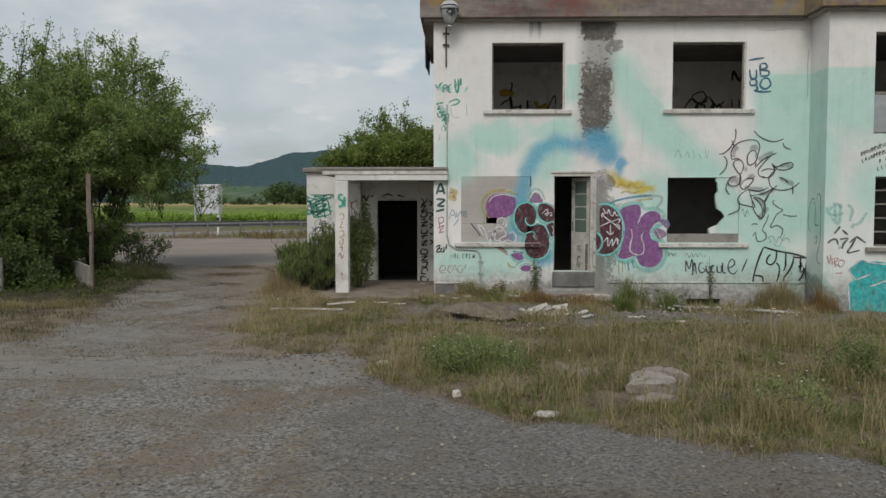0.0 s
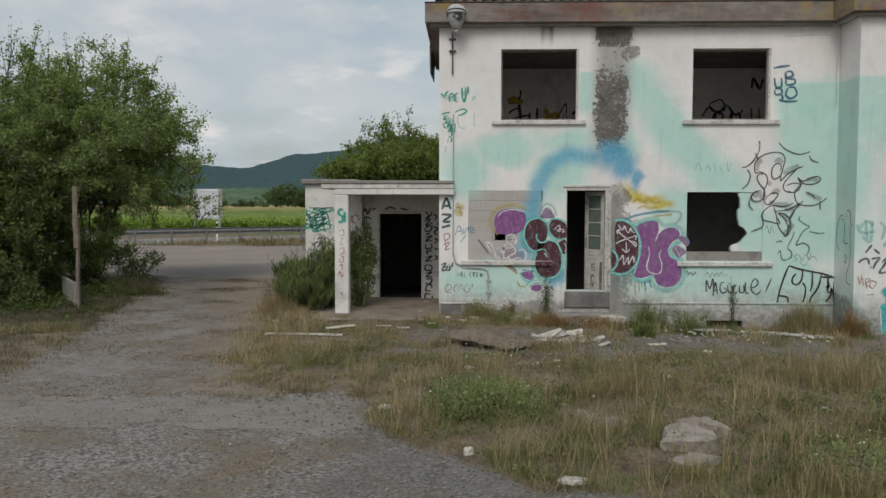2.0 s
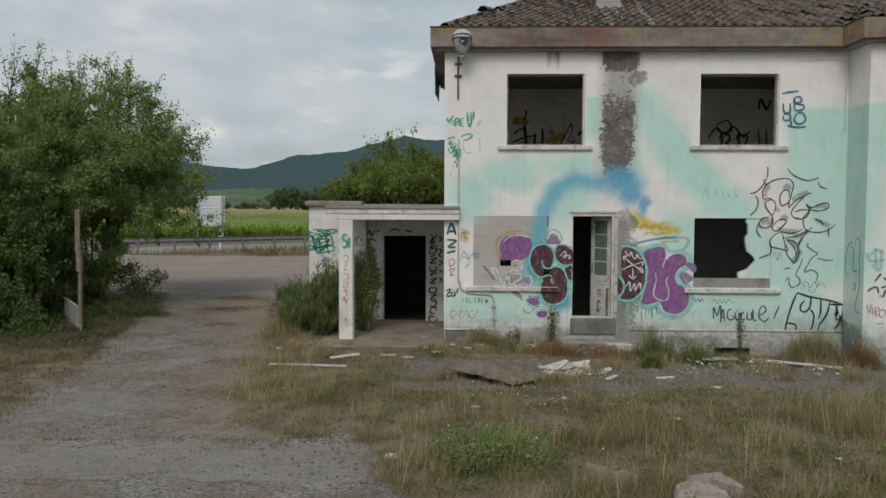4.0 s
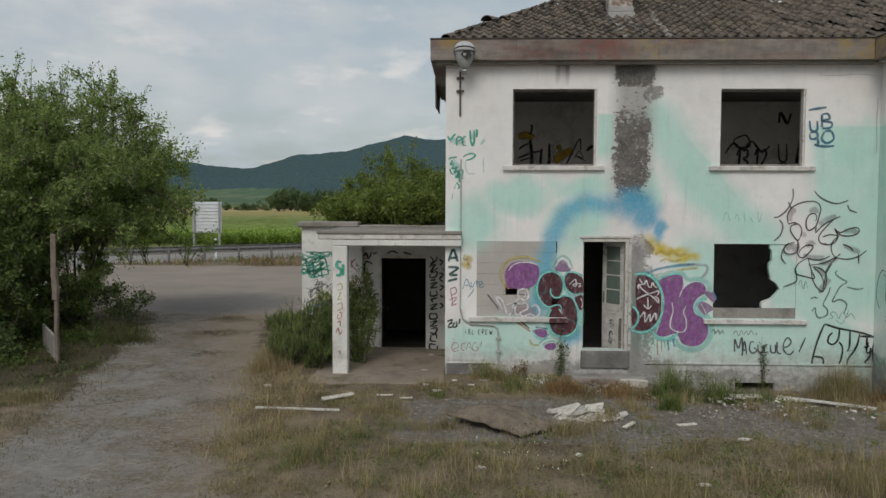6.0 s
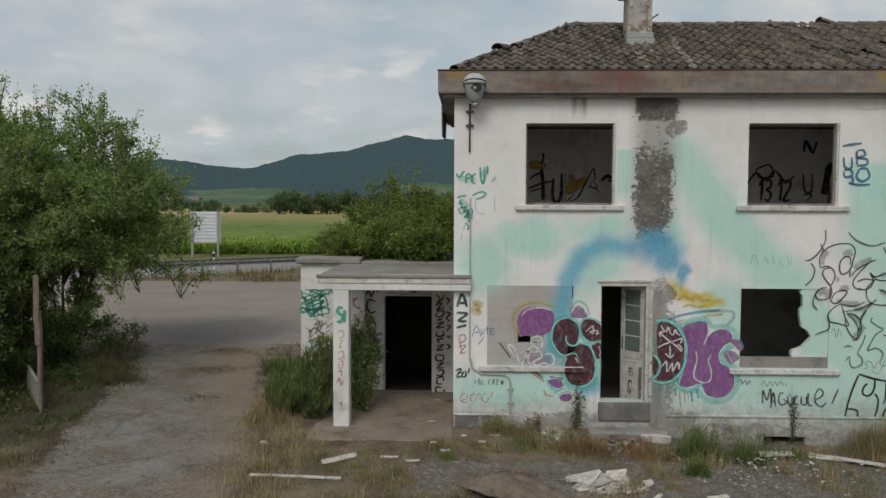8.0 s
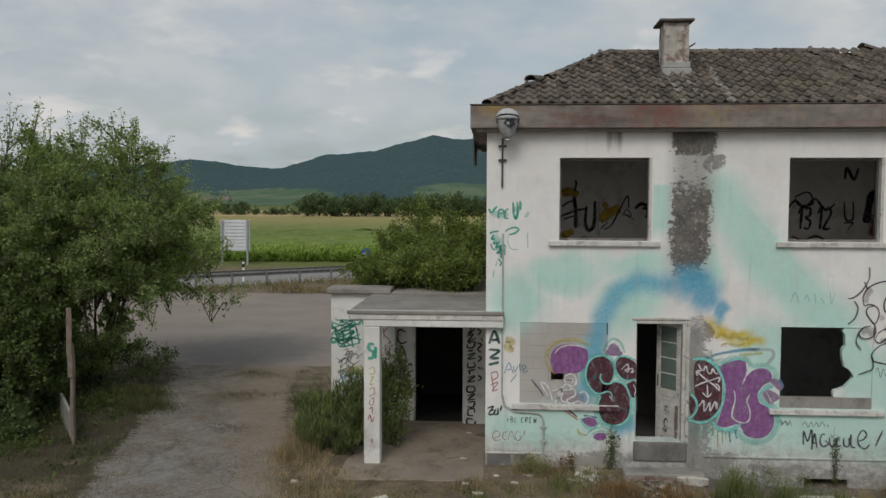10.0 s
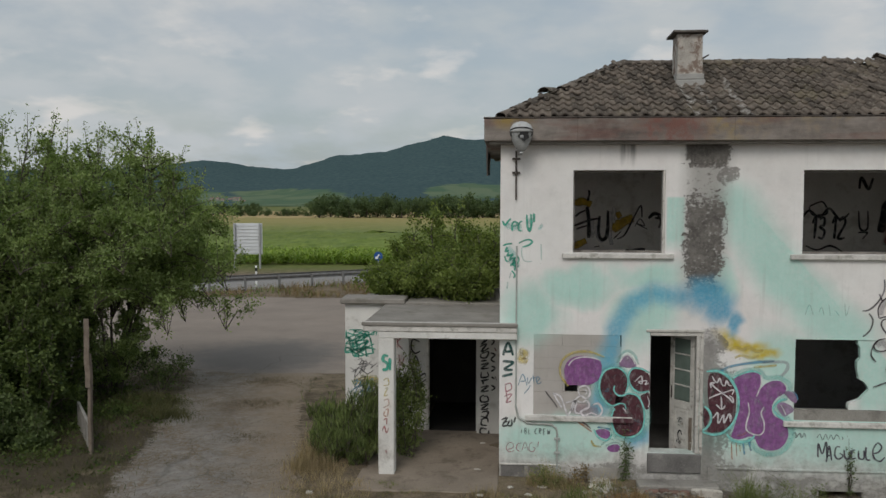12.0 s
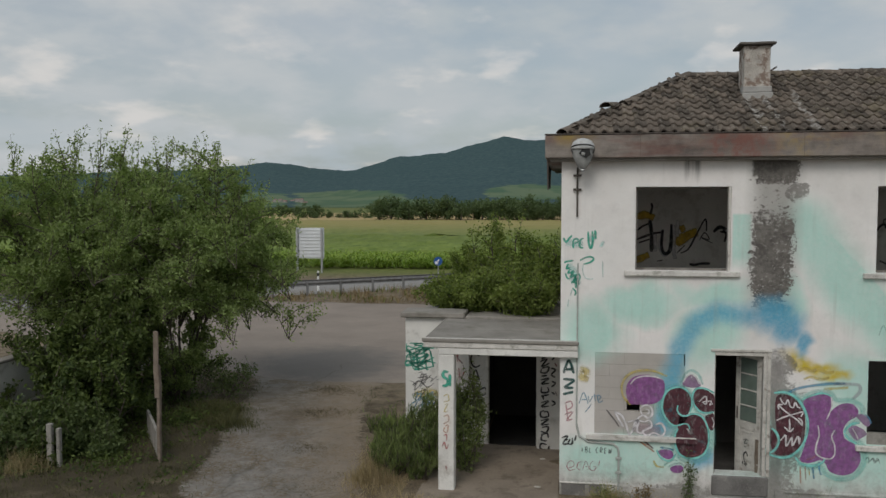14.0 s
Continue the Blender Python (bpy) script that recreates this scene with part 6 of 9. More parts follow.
    tint = np.array([noise.noise(Vector((a * 0.8, b * 0.8, 11.0))) + 0.6 * noise.noise(Vector((a * 3.1, b * 3.1, 4.0))) for a, b in zip(x, y)]) + rng.normal(0, 0.12, len(x))
    for pick, mat, tall, label in ((tint > 0.02, "grass_mixed", 0.07, "short dry grass mat in front of the house"), ((tint <= 0.02) & (tint > -0.16), "grass_green", 0.065, "short green grass mat in front of the house"), ((tint <= -0.16) & (tint > -0.42), "verge", 0.05, "short rusty dead grass in front of the house")):
        blades("grass", label, rooted(x[pick], y[pick]), tall, 0.0034, M[mat], 71, bend=1.9)
    x, y = clumpy(2400, -4, 10, -13, -0.3, 22, 0.22)
    blades("grass", "flattened dead straw on the ground", rooted(x, y), 0.03, 0.003, M["litter"], 29, bend=4.5)
    x, y = clumpy(2300, -4, 10, -12, -2.8, 12, 0.06)
    keep = tuft_field(x, y) > 0.12 - 0.25 * ramp01(-y, 7.4, 9.0)
    x, y = x[keep], y[keep]
    blades("grass", "thin bleached seed stalks above the grass", rooted(x, y), 0.32 * np.abs(rng.normal(0.85, 0.38, len(x))), 0.0032, M["grass_straw"], 36, bend=0.9)
    n = 9000
    x, y = rng.uniform(-7.5, -2.0, n), rng.uniform(-8.5, 1.0, n)
    w = zone_weights(x, y)
    keep = (w[0] + w[1] > 0.4) & (np.sin(x * 1.7 + 0.6 * y) * np.sin(y * 2.3 - x) + 0.5 * np.sin(7 * x + 3 * y) * np.sin(6 * y - 2 * x) + rng.normal(0, 0.3, n) > 0.28)
    x, y = x[keep], y[keep]
    xx, yy = (x[:, None] + rng.normal(0, 0.035, (len(x), 9))).ravel(), (y[:, None] + rng.normal(0, 0.03, (len(x), 9))).ravel()
    blades("grass", "dark dead moss and leaf crumbs on the drive", rooted(xx, yy), 0.02, 0.006, M["moss"], 37, bend=2.2)
    x, y = clumpy(3000, -14, -5, -9, 8, 14, 0.09)
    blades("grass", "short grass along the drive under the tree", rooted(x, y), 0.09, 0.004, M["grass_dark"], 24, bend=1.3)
    x, y = clumpy(800, -4.0, -2.2, -5.5, 2.5, 16, 0.08)
    blades("grass", "dry grass at the foot of the porch shrub", rooted(x, y), 0.13, 0.0035, M["grass_straw"], 25, bend=1.2)
    x, y = rng.uniform(-40, 8, 42000), rng.uniform(26.9, 44, 42000)
    keep = (0.75 * x - y + 41.5 > -0.05 + 0.25 * np.sin(0.7 * x)) & (np.sin(x * 1.1) * np.sin(y * 0.9 + x * 0.4) + rng.normal(0, 0.35, 42000) > -0.25)
    blades("grass", "brown dry verge grass by the road", rooted(x[keep], y[keep]), 0.36, 0.011, M["verge"], 26, bend=1.5)
    x, y = rng.uniform(-40, 8, 5000), rng.uniform(27, 43, 5000)
    keep = (0.75 * x - y + 41.5 > 0.2) & (np.sin(x * 0.9 + 1.3 * y) > 0.2)
    blades("grass", "green weeds on the road verge", rooted(x[keep], y[keep]), 0.35, 0.03, M["grass_green"], 28, bend=1.4)
    for cx, cy, r, n, hh, mat, label in ((0.8, -8.0, 0.7, 1400, 0.42, "weed_pale", "fresh green weed clump in the grass"), (4.05, -1.25, 0.4, 620, 0.66, "grass_green", "green broom weed by the house wall"), (3.75, -2.2, 0.2, 400, 0.35, "grass_green", "green broom weed by the house wall"),
                                         (4.85, -1.15, 0.34, 420, 0.5, "grass_green", "green broom weed by the house wall"), (7.25, -0.6, 0.55, 1100, 0.68, "grass_mixed", "tall brown dry grass tuft by the wall"),
                                         (8.0, -1.0, 0.36, 700, 0.52, "rusty", "tall brown dry grass tuft by the wall"), (0.9, -0.35, 0.3, 500, 0.35, "grass_mixed", "mixed grass tuft at the wall foot"),
                                         (2.1, -1.3, 0.5, 700, 0.26, "rusty", "rusty dry grass tuft near the step"), (3.1, -1.35, 0.7, 900, 0.22, "rusty", "rusty dry grass tuft near the step"), (3.5, -10.4, 0.5, 600, 0.32, "grass_mixed", "green weeds at the tarmac edge"),
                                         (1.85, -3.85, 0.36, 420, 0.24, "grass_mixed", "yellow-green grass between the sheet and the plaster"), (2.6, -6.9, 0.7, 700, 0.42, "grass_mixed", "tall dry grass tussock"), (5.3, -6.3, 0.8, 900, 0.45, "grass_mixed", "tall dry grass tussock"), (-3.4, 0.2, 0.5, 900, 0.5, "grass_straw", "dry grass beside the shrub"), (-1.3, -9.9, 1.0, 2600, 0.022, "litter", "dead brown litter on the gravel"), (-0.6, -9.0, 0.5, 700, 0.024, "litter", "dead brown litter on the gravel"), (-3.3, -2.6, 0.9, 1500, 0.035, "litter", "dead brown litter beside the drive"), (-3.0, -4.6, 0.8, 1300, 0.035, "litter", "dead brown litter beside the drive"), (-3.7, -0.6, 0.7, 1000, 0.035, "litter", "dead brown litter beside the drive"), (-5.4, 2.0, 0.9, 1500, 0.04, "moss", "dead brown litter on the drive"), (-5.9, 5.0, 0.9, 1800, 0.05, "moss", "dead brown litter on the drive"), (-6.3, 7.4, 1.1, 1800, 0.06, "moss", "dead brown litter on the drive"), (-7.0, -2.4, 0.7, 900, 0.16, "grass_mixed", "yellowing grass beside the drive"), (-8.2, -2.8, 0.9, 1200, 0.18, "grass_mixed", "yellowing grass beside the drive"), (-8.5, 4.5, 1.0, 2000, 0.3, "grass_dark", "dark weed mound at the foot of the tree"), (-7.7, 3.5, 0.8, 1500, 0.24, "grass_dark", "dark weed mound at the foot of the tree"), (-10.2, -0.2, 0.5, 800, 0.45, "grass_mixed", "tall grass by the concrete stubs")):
        n = int(n * 1.6)
        px, py = cx + rng.normal(0, r * 0.55, n), cy + rng.normal(0, r * 0.42, n)
        far = np.hypot((px - cx) / r, (py - cy) / (0.8 * r))
        lump = np.sin(px * 17 + cx) * np.sin(py * 13 + cy)
        hgt = hh * np.exp(-0.9 * far ** 2) * rng.uniform(0.25, 1.25, n) * (1 + 0.35 * lump)
        ok = ((py < -0.05) | (px < -2.8)) & (hgt > min(0.03, 0.3 * hh))
        blades("grass_tuft", label, rooted(px[ok], py[ok]), hgt[ok], 0.0038, M[mat], int(cx * 10 + 500), bend=0.8)
    # scattered tufts along the wall foot and through the rubble
    for k in range(60):
        cx, cy = rng.uniform(-0.3, 8.0), -0.35 - 3.4 * rng.random() ** 1.6
        if 2.4 < cx < 4.0 and cy > -0.7:
            continue
        n, r, hh = int(rng.integers(60, 240)), rng.uniform(0.08, 0.24), rng.uniform(0.12, 0.34)
        px, py = cx + rng.normal(0, r, n), cy + rng.normal(0, r * 0.7, n)
        far = np.hypot(px - cx, py - cy) / r
        hgt = hh * np.exp(-0.25 * far ** 2) * rng.uniform(0.3, 1.2, n)
        ok = (py < -0.05) & (hgt > 0.02)
        pick = ("grass_straw", "grass_mixed", "grass_green", "grass_straw")[k % 4]
        blades("grass_tuft", "small ragged grass tuft in the rubble before the house", rooted(px[ok], py[ok]), hgt[ok], 0.0038, M[pick], 900 + k, bend=0.9)
    # weeds rooted in the drive and tarmac
    x, y = rng.uniform(-8, 4, 2600), -15 + 20 * rng.random(2600) ** 1.3
    w = zone_weights(x, y)
    keep = (w[0] + w[1] > 0.5) & (np.sin(x * 1.3 + y) * np.sin(y * 1.9 - x) + rng.normal(0, 0.5, 2600) > 0.15)
    x, y = x[keep], y[keep]
    xx = (x[:, None] + rng.normal(0, 0.05, (len(x), 10))).ravel()
    yy = (y[:, None] + rng.normal(0, 0.05, (len(x), 10))).ravel()
    blades("grass", "sparse dry weeds in the tarmac cracks", rooted(xx, yy), 0.022, 0.005, M["moss"], 27, bend=1.8)


yard_grass()


def white_flowers():
    """Tiny white flower heads scattered over the pale weeds."""
    rng = np.random.default_rng(61)
    pts = []
    for x, y, r, n, z in ((0.8, -8.0, 0.4, 60, 0.33), (1.2, -5.5, 0.5, 50, 0.22), (3.9, -9.9, 0.3, 25, 0.3)):
        q = rng.normal(0, 1, (n, 3)) * (r, 0.7 * r, 0.06) + (x, y, z)
        pts.append(q)
    tagged(leaf_cloud("flower", np.concatenate(pts), 0.02, M["petal"], None, 65, 0.0, 0.9), "tiny white flowers among the weeds", "flowers", kind="stuff")


white_flowers()
woody("shrub", "fresh pale green leafy weed in the dry grass", "shrub", (0.75, -8.15, 0), 18, 0.4, 0.6, None, 16, M["weed_pale"], 33, low=0.05, twigs=6, leaf_size=0.038, thick=0.008, trunk_name="stem", plume=0.12, ragged=0.3)
woody("shrub", "dark green leafy weed in the long grass", "shrub", (5.1, -8.5, 0), 9, 0.5, 0.32, None, 14, M["weed_pale"], 31, low=0.1, twigs=5, leaf_size=0.035, thick=0.01, trunk_name="stem", plume=0.2)
woody("shrub", "small leafy weed at the tarmac edge", "shrub", (3.75, -10.2, 0), 8, 0.42, 0.32, None, 12, M["weed_pale"], 32, low=0.1, twigs=5, leaf_size=0.03, thick=0.008, trunk_name="stem", plume=0.1)


def broad_weeds():
    """Low leafy weeds between the grass, too many to count."""
    rng = np.random.default_rng(61)
    pts = []
    for _ in range(260):
        cx, cy = rng.uniform(-2.5, 9), rng.uniform(-12.5, -4)
        if zone_weights(np.array(cx), np.array(cy))[0] > 0.3 or np.max(zone_weights(np.array(cx), np.array(cy))[1:4]) > 0.3:
            continue
        n, r, h = int(rng.integers(25, 110)), rng.uniform(0.06, 0.2), rng.uniform(0.06, 0.24)
        q = np.stack([cx + rng.normal(0, r, n), cy + rng.normal(0, r, n), np.abs(rng.normal(0, h * 0.6, n)) + 0.01], -1)
        q[:, 2] += ground_height(q[:, 0], q[:, 1])
        pts.append(q)
    for cx, cy, h in ((4.05, -1.25, 0.5), (4.85, -1.15, 0.36), (3.75, -2.2, 0.25), (7.2, -0.7, 0.4), (0.9, -0.45, 0.3), (1.5, -1.0, 0.22), (5.9, -1.6, 0.18)):
        q = np.stack([cx + rng.normal(0, 0.16, 240), cy + rng.normal(0, 0.12, 240), rng.uniform(0.02, h, 240)], -1)
        q[:, 2] += ground_height(q[:, 0], q[:, 1])
        pts.append(q)
    low = []
    for _ in range(230):
        cx, cy = rng.uniform(-13.5, -8.7), rng.uniform(-0.6, 6.0)
        if np.max(zone_weights(np.array(cx), np.array(cy))[:3]) > 0.3:
            continue
        n, r, h = int(rng.integers(30, 120)), rng.uniform(0.1, 0.32), rng.uniform(0.08, 0.3) * (1.0 if cy > -1 else 0.5)
        q = np.stack([cx + rng.normal(0, r, n), cy + rng.normal(0, r, n), np.abs(rng.normal(0, h * 0.6, n)) + 0.01], -1)
        q[:, 2] += ground_height(q[:, 0], q[:, 1])
        low.append(q)
    for _ in range(50):
        cx, cy = rng.uniform(-8.7, -6.9), rng.uniform(-1.5, 6.5)
        if np.max(zone_weights(np.array(cx), np.array(cy))[:3]) > 0.4:
            continue
        n, r = int(rng.integers(15, 60)), rng.uniform(0.08, 0.22)
        q = np.stack([cx + rng.normal(0, r, n), cy + rng.normal(0, r, n), np.abs(rng.normal(0, 0.06, n)) + 0.01], -1)
        q[:, 2] += ground_height(q[:, 0], q[:, 1])
        low.append(q)
    tagged(leaf_cloud("weed", np.concatenate(low), 0.075, M["leaf_under"], None, 63, -0.4, 0.45), "low dark green weeds under the tree", "weeds", kind="stuff")
    tagged(leaf_cloud("weed", np.concatenate(pts), 0.042, M["grass_green"], None, 62, -0.5, 0.35), "low green leafy weeds among the dry grass", "weeds", kind="stuff")


broad_weeds()


def climber(x, top, width, seed, label, leaves=90):
    ob = thing("climber", label, "climbing plant", (x, -0.03, -0.1))
    rng = random.Random(seed)
    vs, fs, pts = [], [], []
    for s in range(4):
        px, path = rng.uniform(-0.05, 0.05), []
        hgt = top * rng.uniform(0.6, 1.0)
        for k in range(6):
            path.append((px, -0.02 - 0.02 * (s % 2), hgt * k / 5))
            px += rng.uniform(-width, width) * 0.35
        limb(vs, fs, path, 0.008, 0.003, 4)
        for k in range(leaves):
            t = rng.random() * 5
            i = min(int(t), 4)
            a, b = Vector(path[i]), Vector(path[i + 1])
            pts.append(tuple(a.lerp(b, t - i) + Vector((rng.gauss(0, width * 0.3), rng.uniform(-0.06, 0.01), rng.gauss(0, 0.04)))))
    fast_mesh("stem", [tuple(v) for v in vs], fs, M["bark"], ob)
    leaf_cloud("foliage", pts, 0.05, M["leaf_shrub"], ob, seed)


woody("shrub", "small dried rust-brown plant at the wall foot", "shrub", (1.46, -0.25, 0), 5, 0.32, 0.1, None, 4, M["verge"], 34, low=0.3, twigs=3, leaf_size=0.05, thick=0.008, trunk_name="stem", plume=0.05)
for x, h, k in ((4.65, 0.5, 35), (4.2, 0.35, 36), (5.35, 0.4, 37), (0.75, 0.35, 38)):
    woody("weed", "spindly green weed at the foot of the wall", "weeds", (x, -0.4, float(ground_height(np.array(x), np.array(-0.4)))), 5, h, 0.11, None, 5, M["grass_green"], k, low=0.2, twigs=3, leaf_size=0.035, thick=0.006, trunk_name="stem", plume=0.1, group="wall weeds")
climber(2.2, 1.15, 0.16, 41, "thin green creeper climbing beside the door step")
climber(6.02, 1.0, 0.09, 42, "thin green creeper on the wall below the broken window", 34)


# ---- fence, outbuilding and litter ----
def gate_post():
    ob = thing("fence_post", "weathered brown-grey post with a torn board nailed on", "post", (-7.85, 0.6, 0))
    part("shaft", rough_up(box(-0.035, 0.035, -0.045, 0.045, -0.1, 2.0, 0.012), 0.015, 3, 4), M["wood_grey"], ob)
    part("board", rough_up(box(-0.06, 0.045, -0.08, -0.052, 1.35, 2.68, 0.01), 0.02, 3, 4), M["wood_grey"], ob)
    slab = thing("low_fence", "low pale concrete fence panel leading off the post", "fence", (-7.9, 0.7, 0))
    m = pose(0, 0, 0, 0, 0, 124)
    part("panel", rough_up(box(0.05, 2.3, -0.03, 0.03, -0.1, 0.56, 0.01, m), 0.006, 3, 2), M["concrete"], slab)
    stub = thing("fence_stub", "pair of short pale concrete fence posts", "post", (-9.85, 0.1, 0))
    part("post", rough_up(box(-0.08, 0.03, -0.05, 0.05, -0.1, 0.88, 0.012), 0.008, 3, 2), M["concrete"], stub)
    part("post", rough_up(box(0.13, 0.2, -0.05, 0.05, -0.1, 0.8, 0.012), 0.008, 3, 2), M["concrete"], stub)


gate_post()


def outbuilding():
    # walls cut to 1.5 m to stay behind the bushes in the camera's view
    ob = thing("outbuilding", "low white outbuilding with tags behind the tree", "shed")
    w = part("wall", wall_with_holes(1.0, 10, 0.45, 1.5, 0.2, [], lambda a, d, z: (-12.75 - d, a, z)), M["render_white"], ob)
    part("wall", wall_with_holes(-18, -12.755, -0.2, 1.5, 0.2, [], lambda a, d, z: (a, 1.0 - d, z)), M["render_white"], ob)
    part("plinth", rough_up(box(-13.0, -12.68, 0.9, 10, -0.2, 0.445, 0.02), 0.01, 2, 2), M["concrete"], ob)
    part("coping", rough_up(box(-13.0, -12.7, 0.75, 10.0, 1.503, 1.58, 0.02), 0.01, 2, 2), M["canopy"], ob)


outbuilding()


def rubble(name, label, at, count, spread, size, material, seed, flat=0.35, stretch=1.6, category="rubble", tall=0.0):
    """A heap of broken flakes, joined because they cannot be told apart."""
    rng = random.Random(seed)
    bm = bmesh.new()
    for _ in range(count):
        r = spread * math.sqrt(rng.random())
        a = rng.uniform(0, 2 * math.pi)
        s = size * rng.uniform(0.4, 1.4)
        x, y = r * math.cos(a) * stretch, r * math.sin(a)
        m = Matrix.Translation((x, y, tall * max(0, 1 - r / spread) + s * flat * 0.5)) @ Euler((rng.uniform(-0.4, 0.4), rng.uniform(-0.4, 0.4), rng.uniform(0, 6.3))).to_matrix().to_4x4()
        start = len(bm.verts)
        add_box(bm, -s * rng.uniform(0.6, 1.2), s * rng.uniform(0.6, 1.2), -s * rng.uniform(0.4, 0.8), s * rng.uniform(0.4, 0.8), -s * flat * 0.5, s * flat * 0.5, m)
        bm.verts.ensure_lookup_table()
        for q in bm.verts[start:]:
            q.co += Vector((rng.uniform(-1, 1), rng.uniform(-1, 1), rng.uniform(-0.3, 0.3))) * s * 0.25
    ob = part(name, bm, material)
    ob.location = (at[0], at[1], float(ground_height(np.array(at[0]), np.array(at[1]))) - 0.005)
    return tagged(ob, label, category, kind="stuff")


rubble("plaster_rubble", "heap of broken white plaster on the ground", (2.3, -2.85), 90, 0.38, 0.07, M["white_debris"], 1, 0.25, 1.5, tall=0.04)
rubble("plaster_rubble", "large flat flakes of white plaster on the heap", (2.22, -2.8), 16, 0.27, 0.19, M["white_debris"], 13, 0.1, 1.5, tall=0.03)
rubble("plaster_rubble", "broken plaster and mortar fallen along the wall foot", (1.75, -0.3), 110, 0.4, 0.045, M["white_debris"], 14, 0.5, 0.45)
rubble("rubble", "small white plaster crumbs over the bare ground", (3.6, -2.3), 260, 1.5, 0.018, M["white_debris"], 15, 0.4, 1.4)
rubble("rubble", "scattered rubble flakes along the house front", (4.8, -2.4), 170, 1.2, 0.028, M["white_debris"], 2, 0.35, 2.3)
rubble("rubble", "grey stones and flakes before the door step", (2.4, -0.9), 160, 0.5, 0.04, M["stone"], 3, 0.5, 2.2)
rubble("rubble", "scattered bits of plaster in the thin grass", (0.4, -2.4), 40, 0.9, 0.02, M["white_debris"], 4, 0.4, 2.6)
rubble("rubble", "rubble by the outbuilding wall", (-11.6, 1.6), 120, 0.7, 0.10, M["white_debris"], 5, 0.3, 1.2)
rubble("gravel", "loose stones on the tarmac", (-1.5, -11.5), 2600, 4.2, 0.013, M["stone"], 6, 0.7, 1.4)
rubble("gravel", "loose grit on the drive", (-4.6, -4.0), 1500, 3.6, 0.013, M["stone"], 7, 0.6, 0.7)


rubble("rubble", "dark stones and crumbs before the house", (3.6, -2.6), 700, 1.3, 0.016, M["stone"], 8, 0.7, 2.4)
rubble("rubble", "clods and stone crumbs between the grass", (3.2, -7.0), 1300, 2.8, 0.02, M["clod"], 12, 0.6, 1.9)
rubble("rubble", "stone crumbs in the thin grass", (0.6, -3.6), 300, 1.2, 0.014, M["stone"], 9, 0.7, 2.0)


def grit(label, count, x0, x1, y0, y1, size, material, seed, zone):
    """Loose angular stones on the ground where zone(x, y) holds, too many to count."""
    rng = np.random.default_rng(seed)
    x, y = rng.uniform(x0, x1, count), rng.uniform(y0, y1, count)
    ok = rng.random(count) < zone(x, y)
    x, y = x[ok], y[ok]
    k = len(x)
    c = np.stack([x, y, ground_height(x, y)], -1)
    r = size * rng.uniform(0.5, 1.5, k)[:, None]
    ring = rng.uniform(0, 2 * np.pi, k)[:, None] + np.arange(4) * np.pi / 2 + rng.normal(0, 0.3, (k, 4))
    rad = r * rng.uniform(0.7, 1.3, (k, 4))
    low = np.stack([c[:, :1] + rad * np.cos(ring), c[:, 1:2] + rad * np.sin(ring), np.repeat(c[:, 2:], 4, 1) - 0.003 + 0 * rad], -1)
    top = np.stack([c[:, :1] + 0.55 * rad * np.cos(ring + 0.3), c[:, 1:2] + 0.55 * rad * np.sin(ring + 0.3), c[:, 2:] + r * rng.uniform(0.35, 0.8, (k, 4))], -1)
    v = np.concatenate([low, top], 1).reshape(-1, 3)
    i = (np.arange(k) * 8)[:, None]
    f = np.concatenate([i + np.array([[4, 5, 6, 7]])] + [i + np.array([[a, (a + 1) % 4, 4 + (a + 1) % 4, 4 + a]]) for a in range(4)])
    return tagged(fast_mesh("gravel", v, f, material), label, "gravel", kind="stuff")


grit("fine loose stones on the old tarmac", 26000, -9, 4.5, -15.5, -7.4, 0.0075, M["pebble"], 201, lambda x, y: zone_weights(x, y)[0] * (0.35 + 0.65 * (np.sin(1.3 * x + 0.4 * y) * np.sin(1.1 * y - 0.5 * x) > -0.2)))
grit("loose chippings on the tarmac", 3500, -8, 4, -14.5, -8.0, 0.013, M["pebble"], 202, lambda x, y: zone_weights(x, y)[0])
grit("loose stones and crumbs on the drive", 9000, -8, -2, -8, 3, 0.011, M["clod"], 204, lambda x, y: zone_weights(x, y)[1] * (0.2 + 0.8 * (np.sin(1.7 * x + 0.6 * y) * np.sin(2.1 * y - x) > 0.0)))
grit("rubble crumbs before the house", 12000, 0.2, 9, -5.0, -0.2, 0.014, M["pebble"], 203, lambda x, y: zone_weights(x, y)[4])


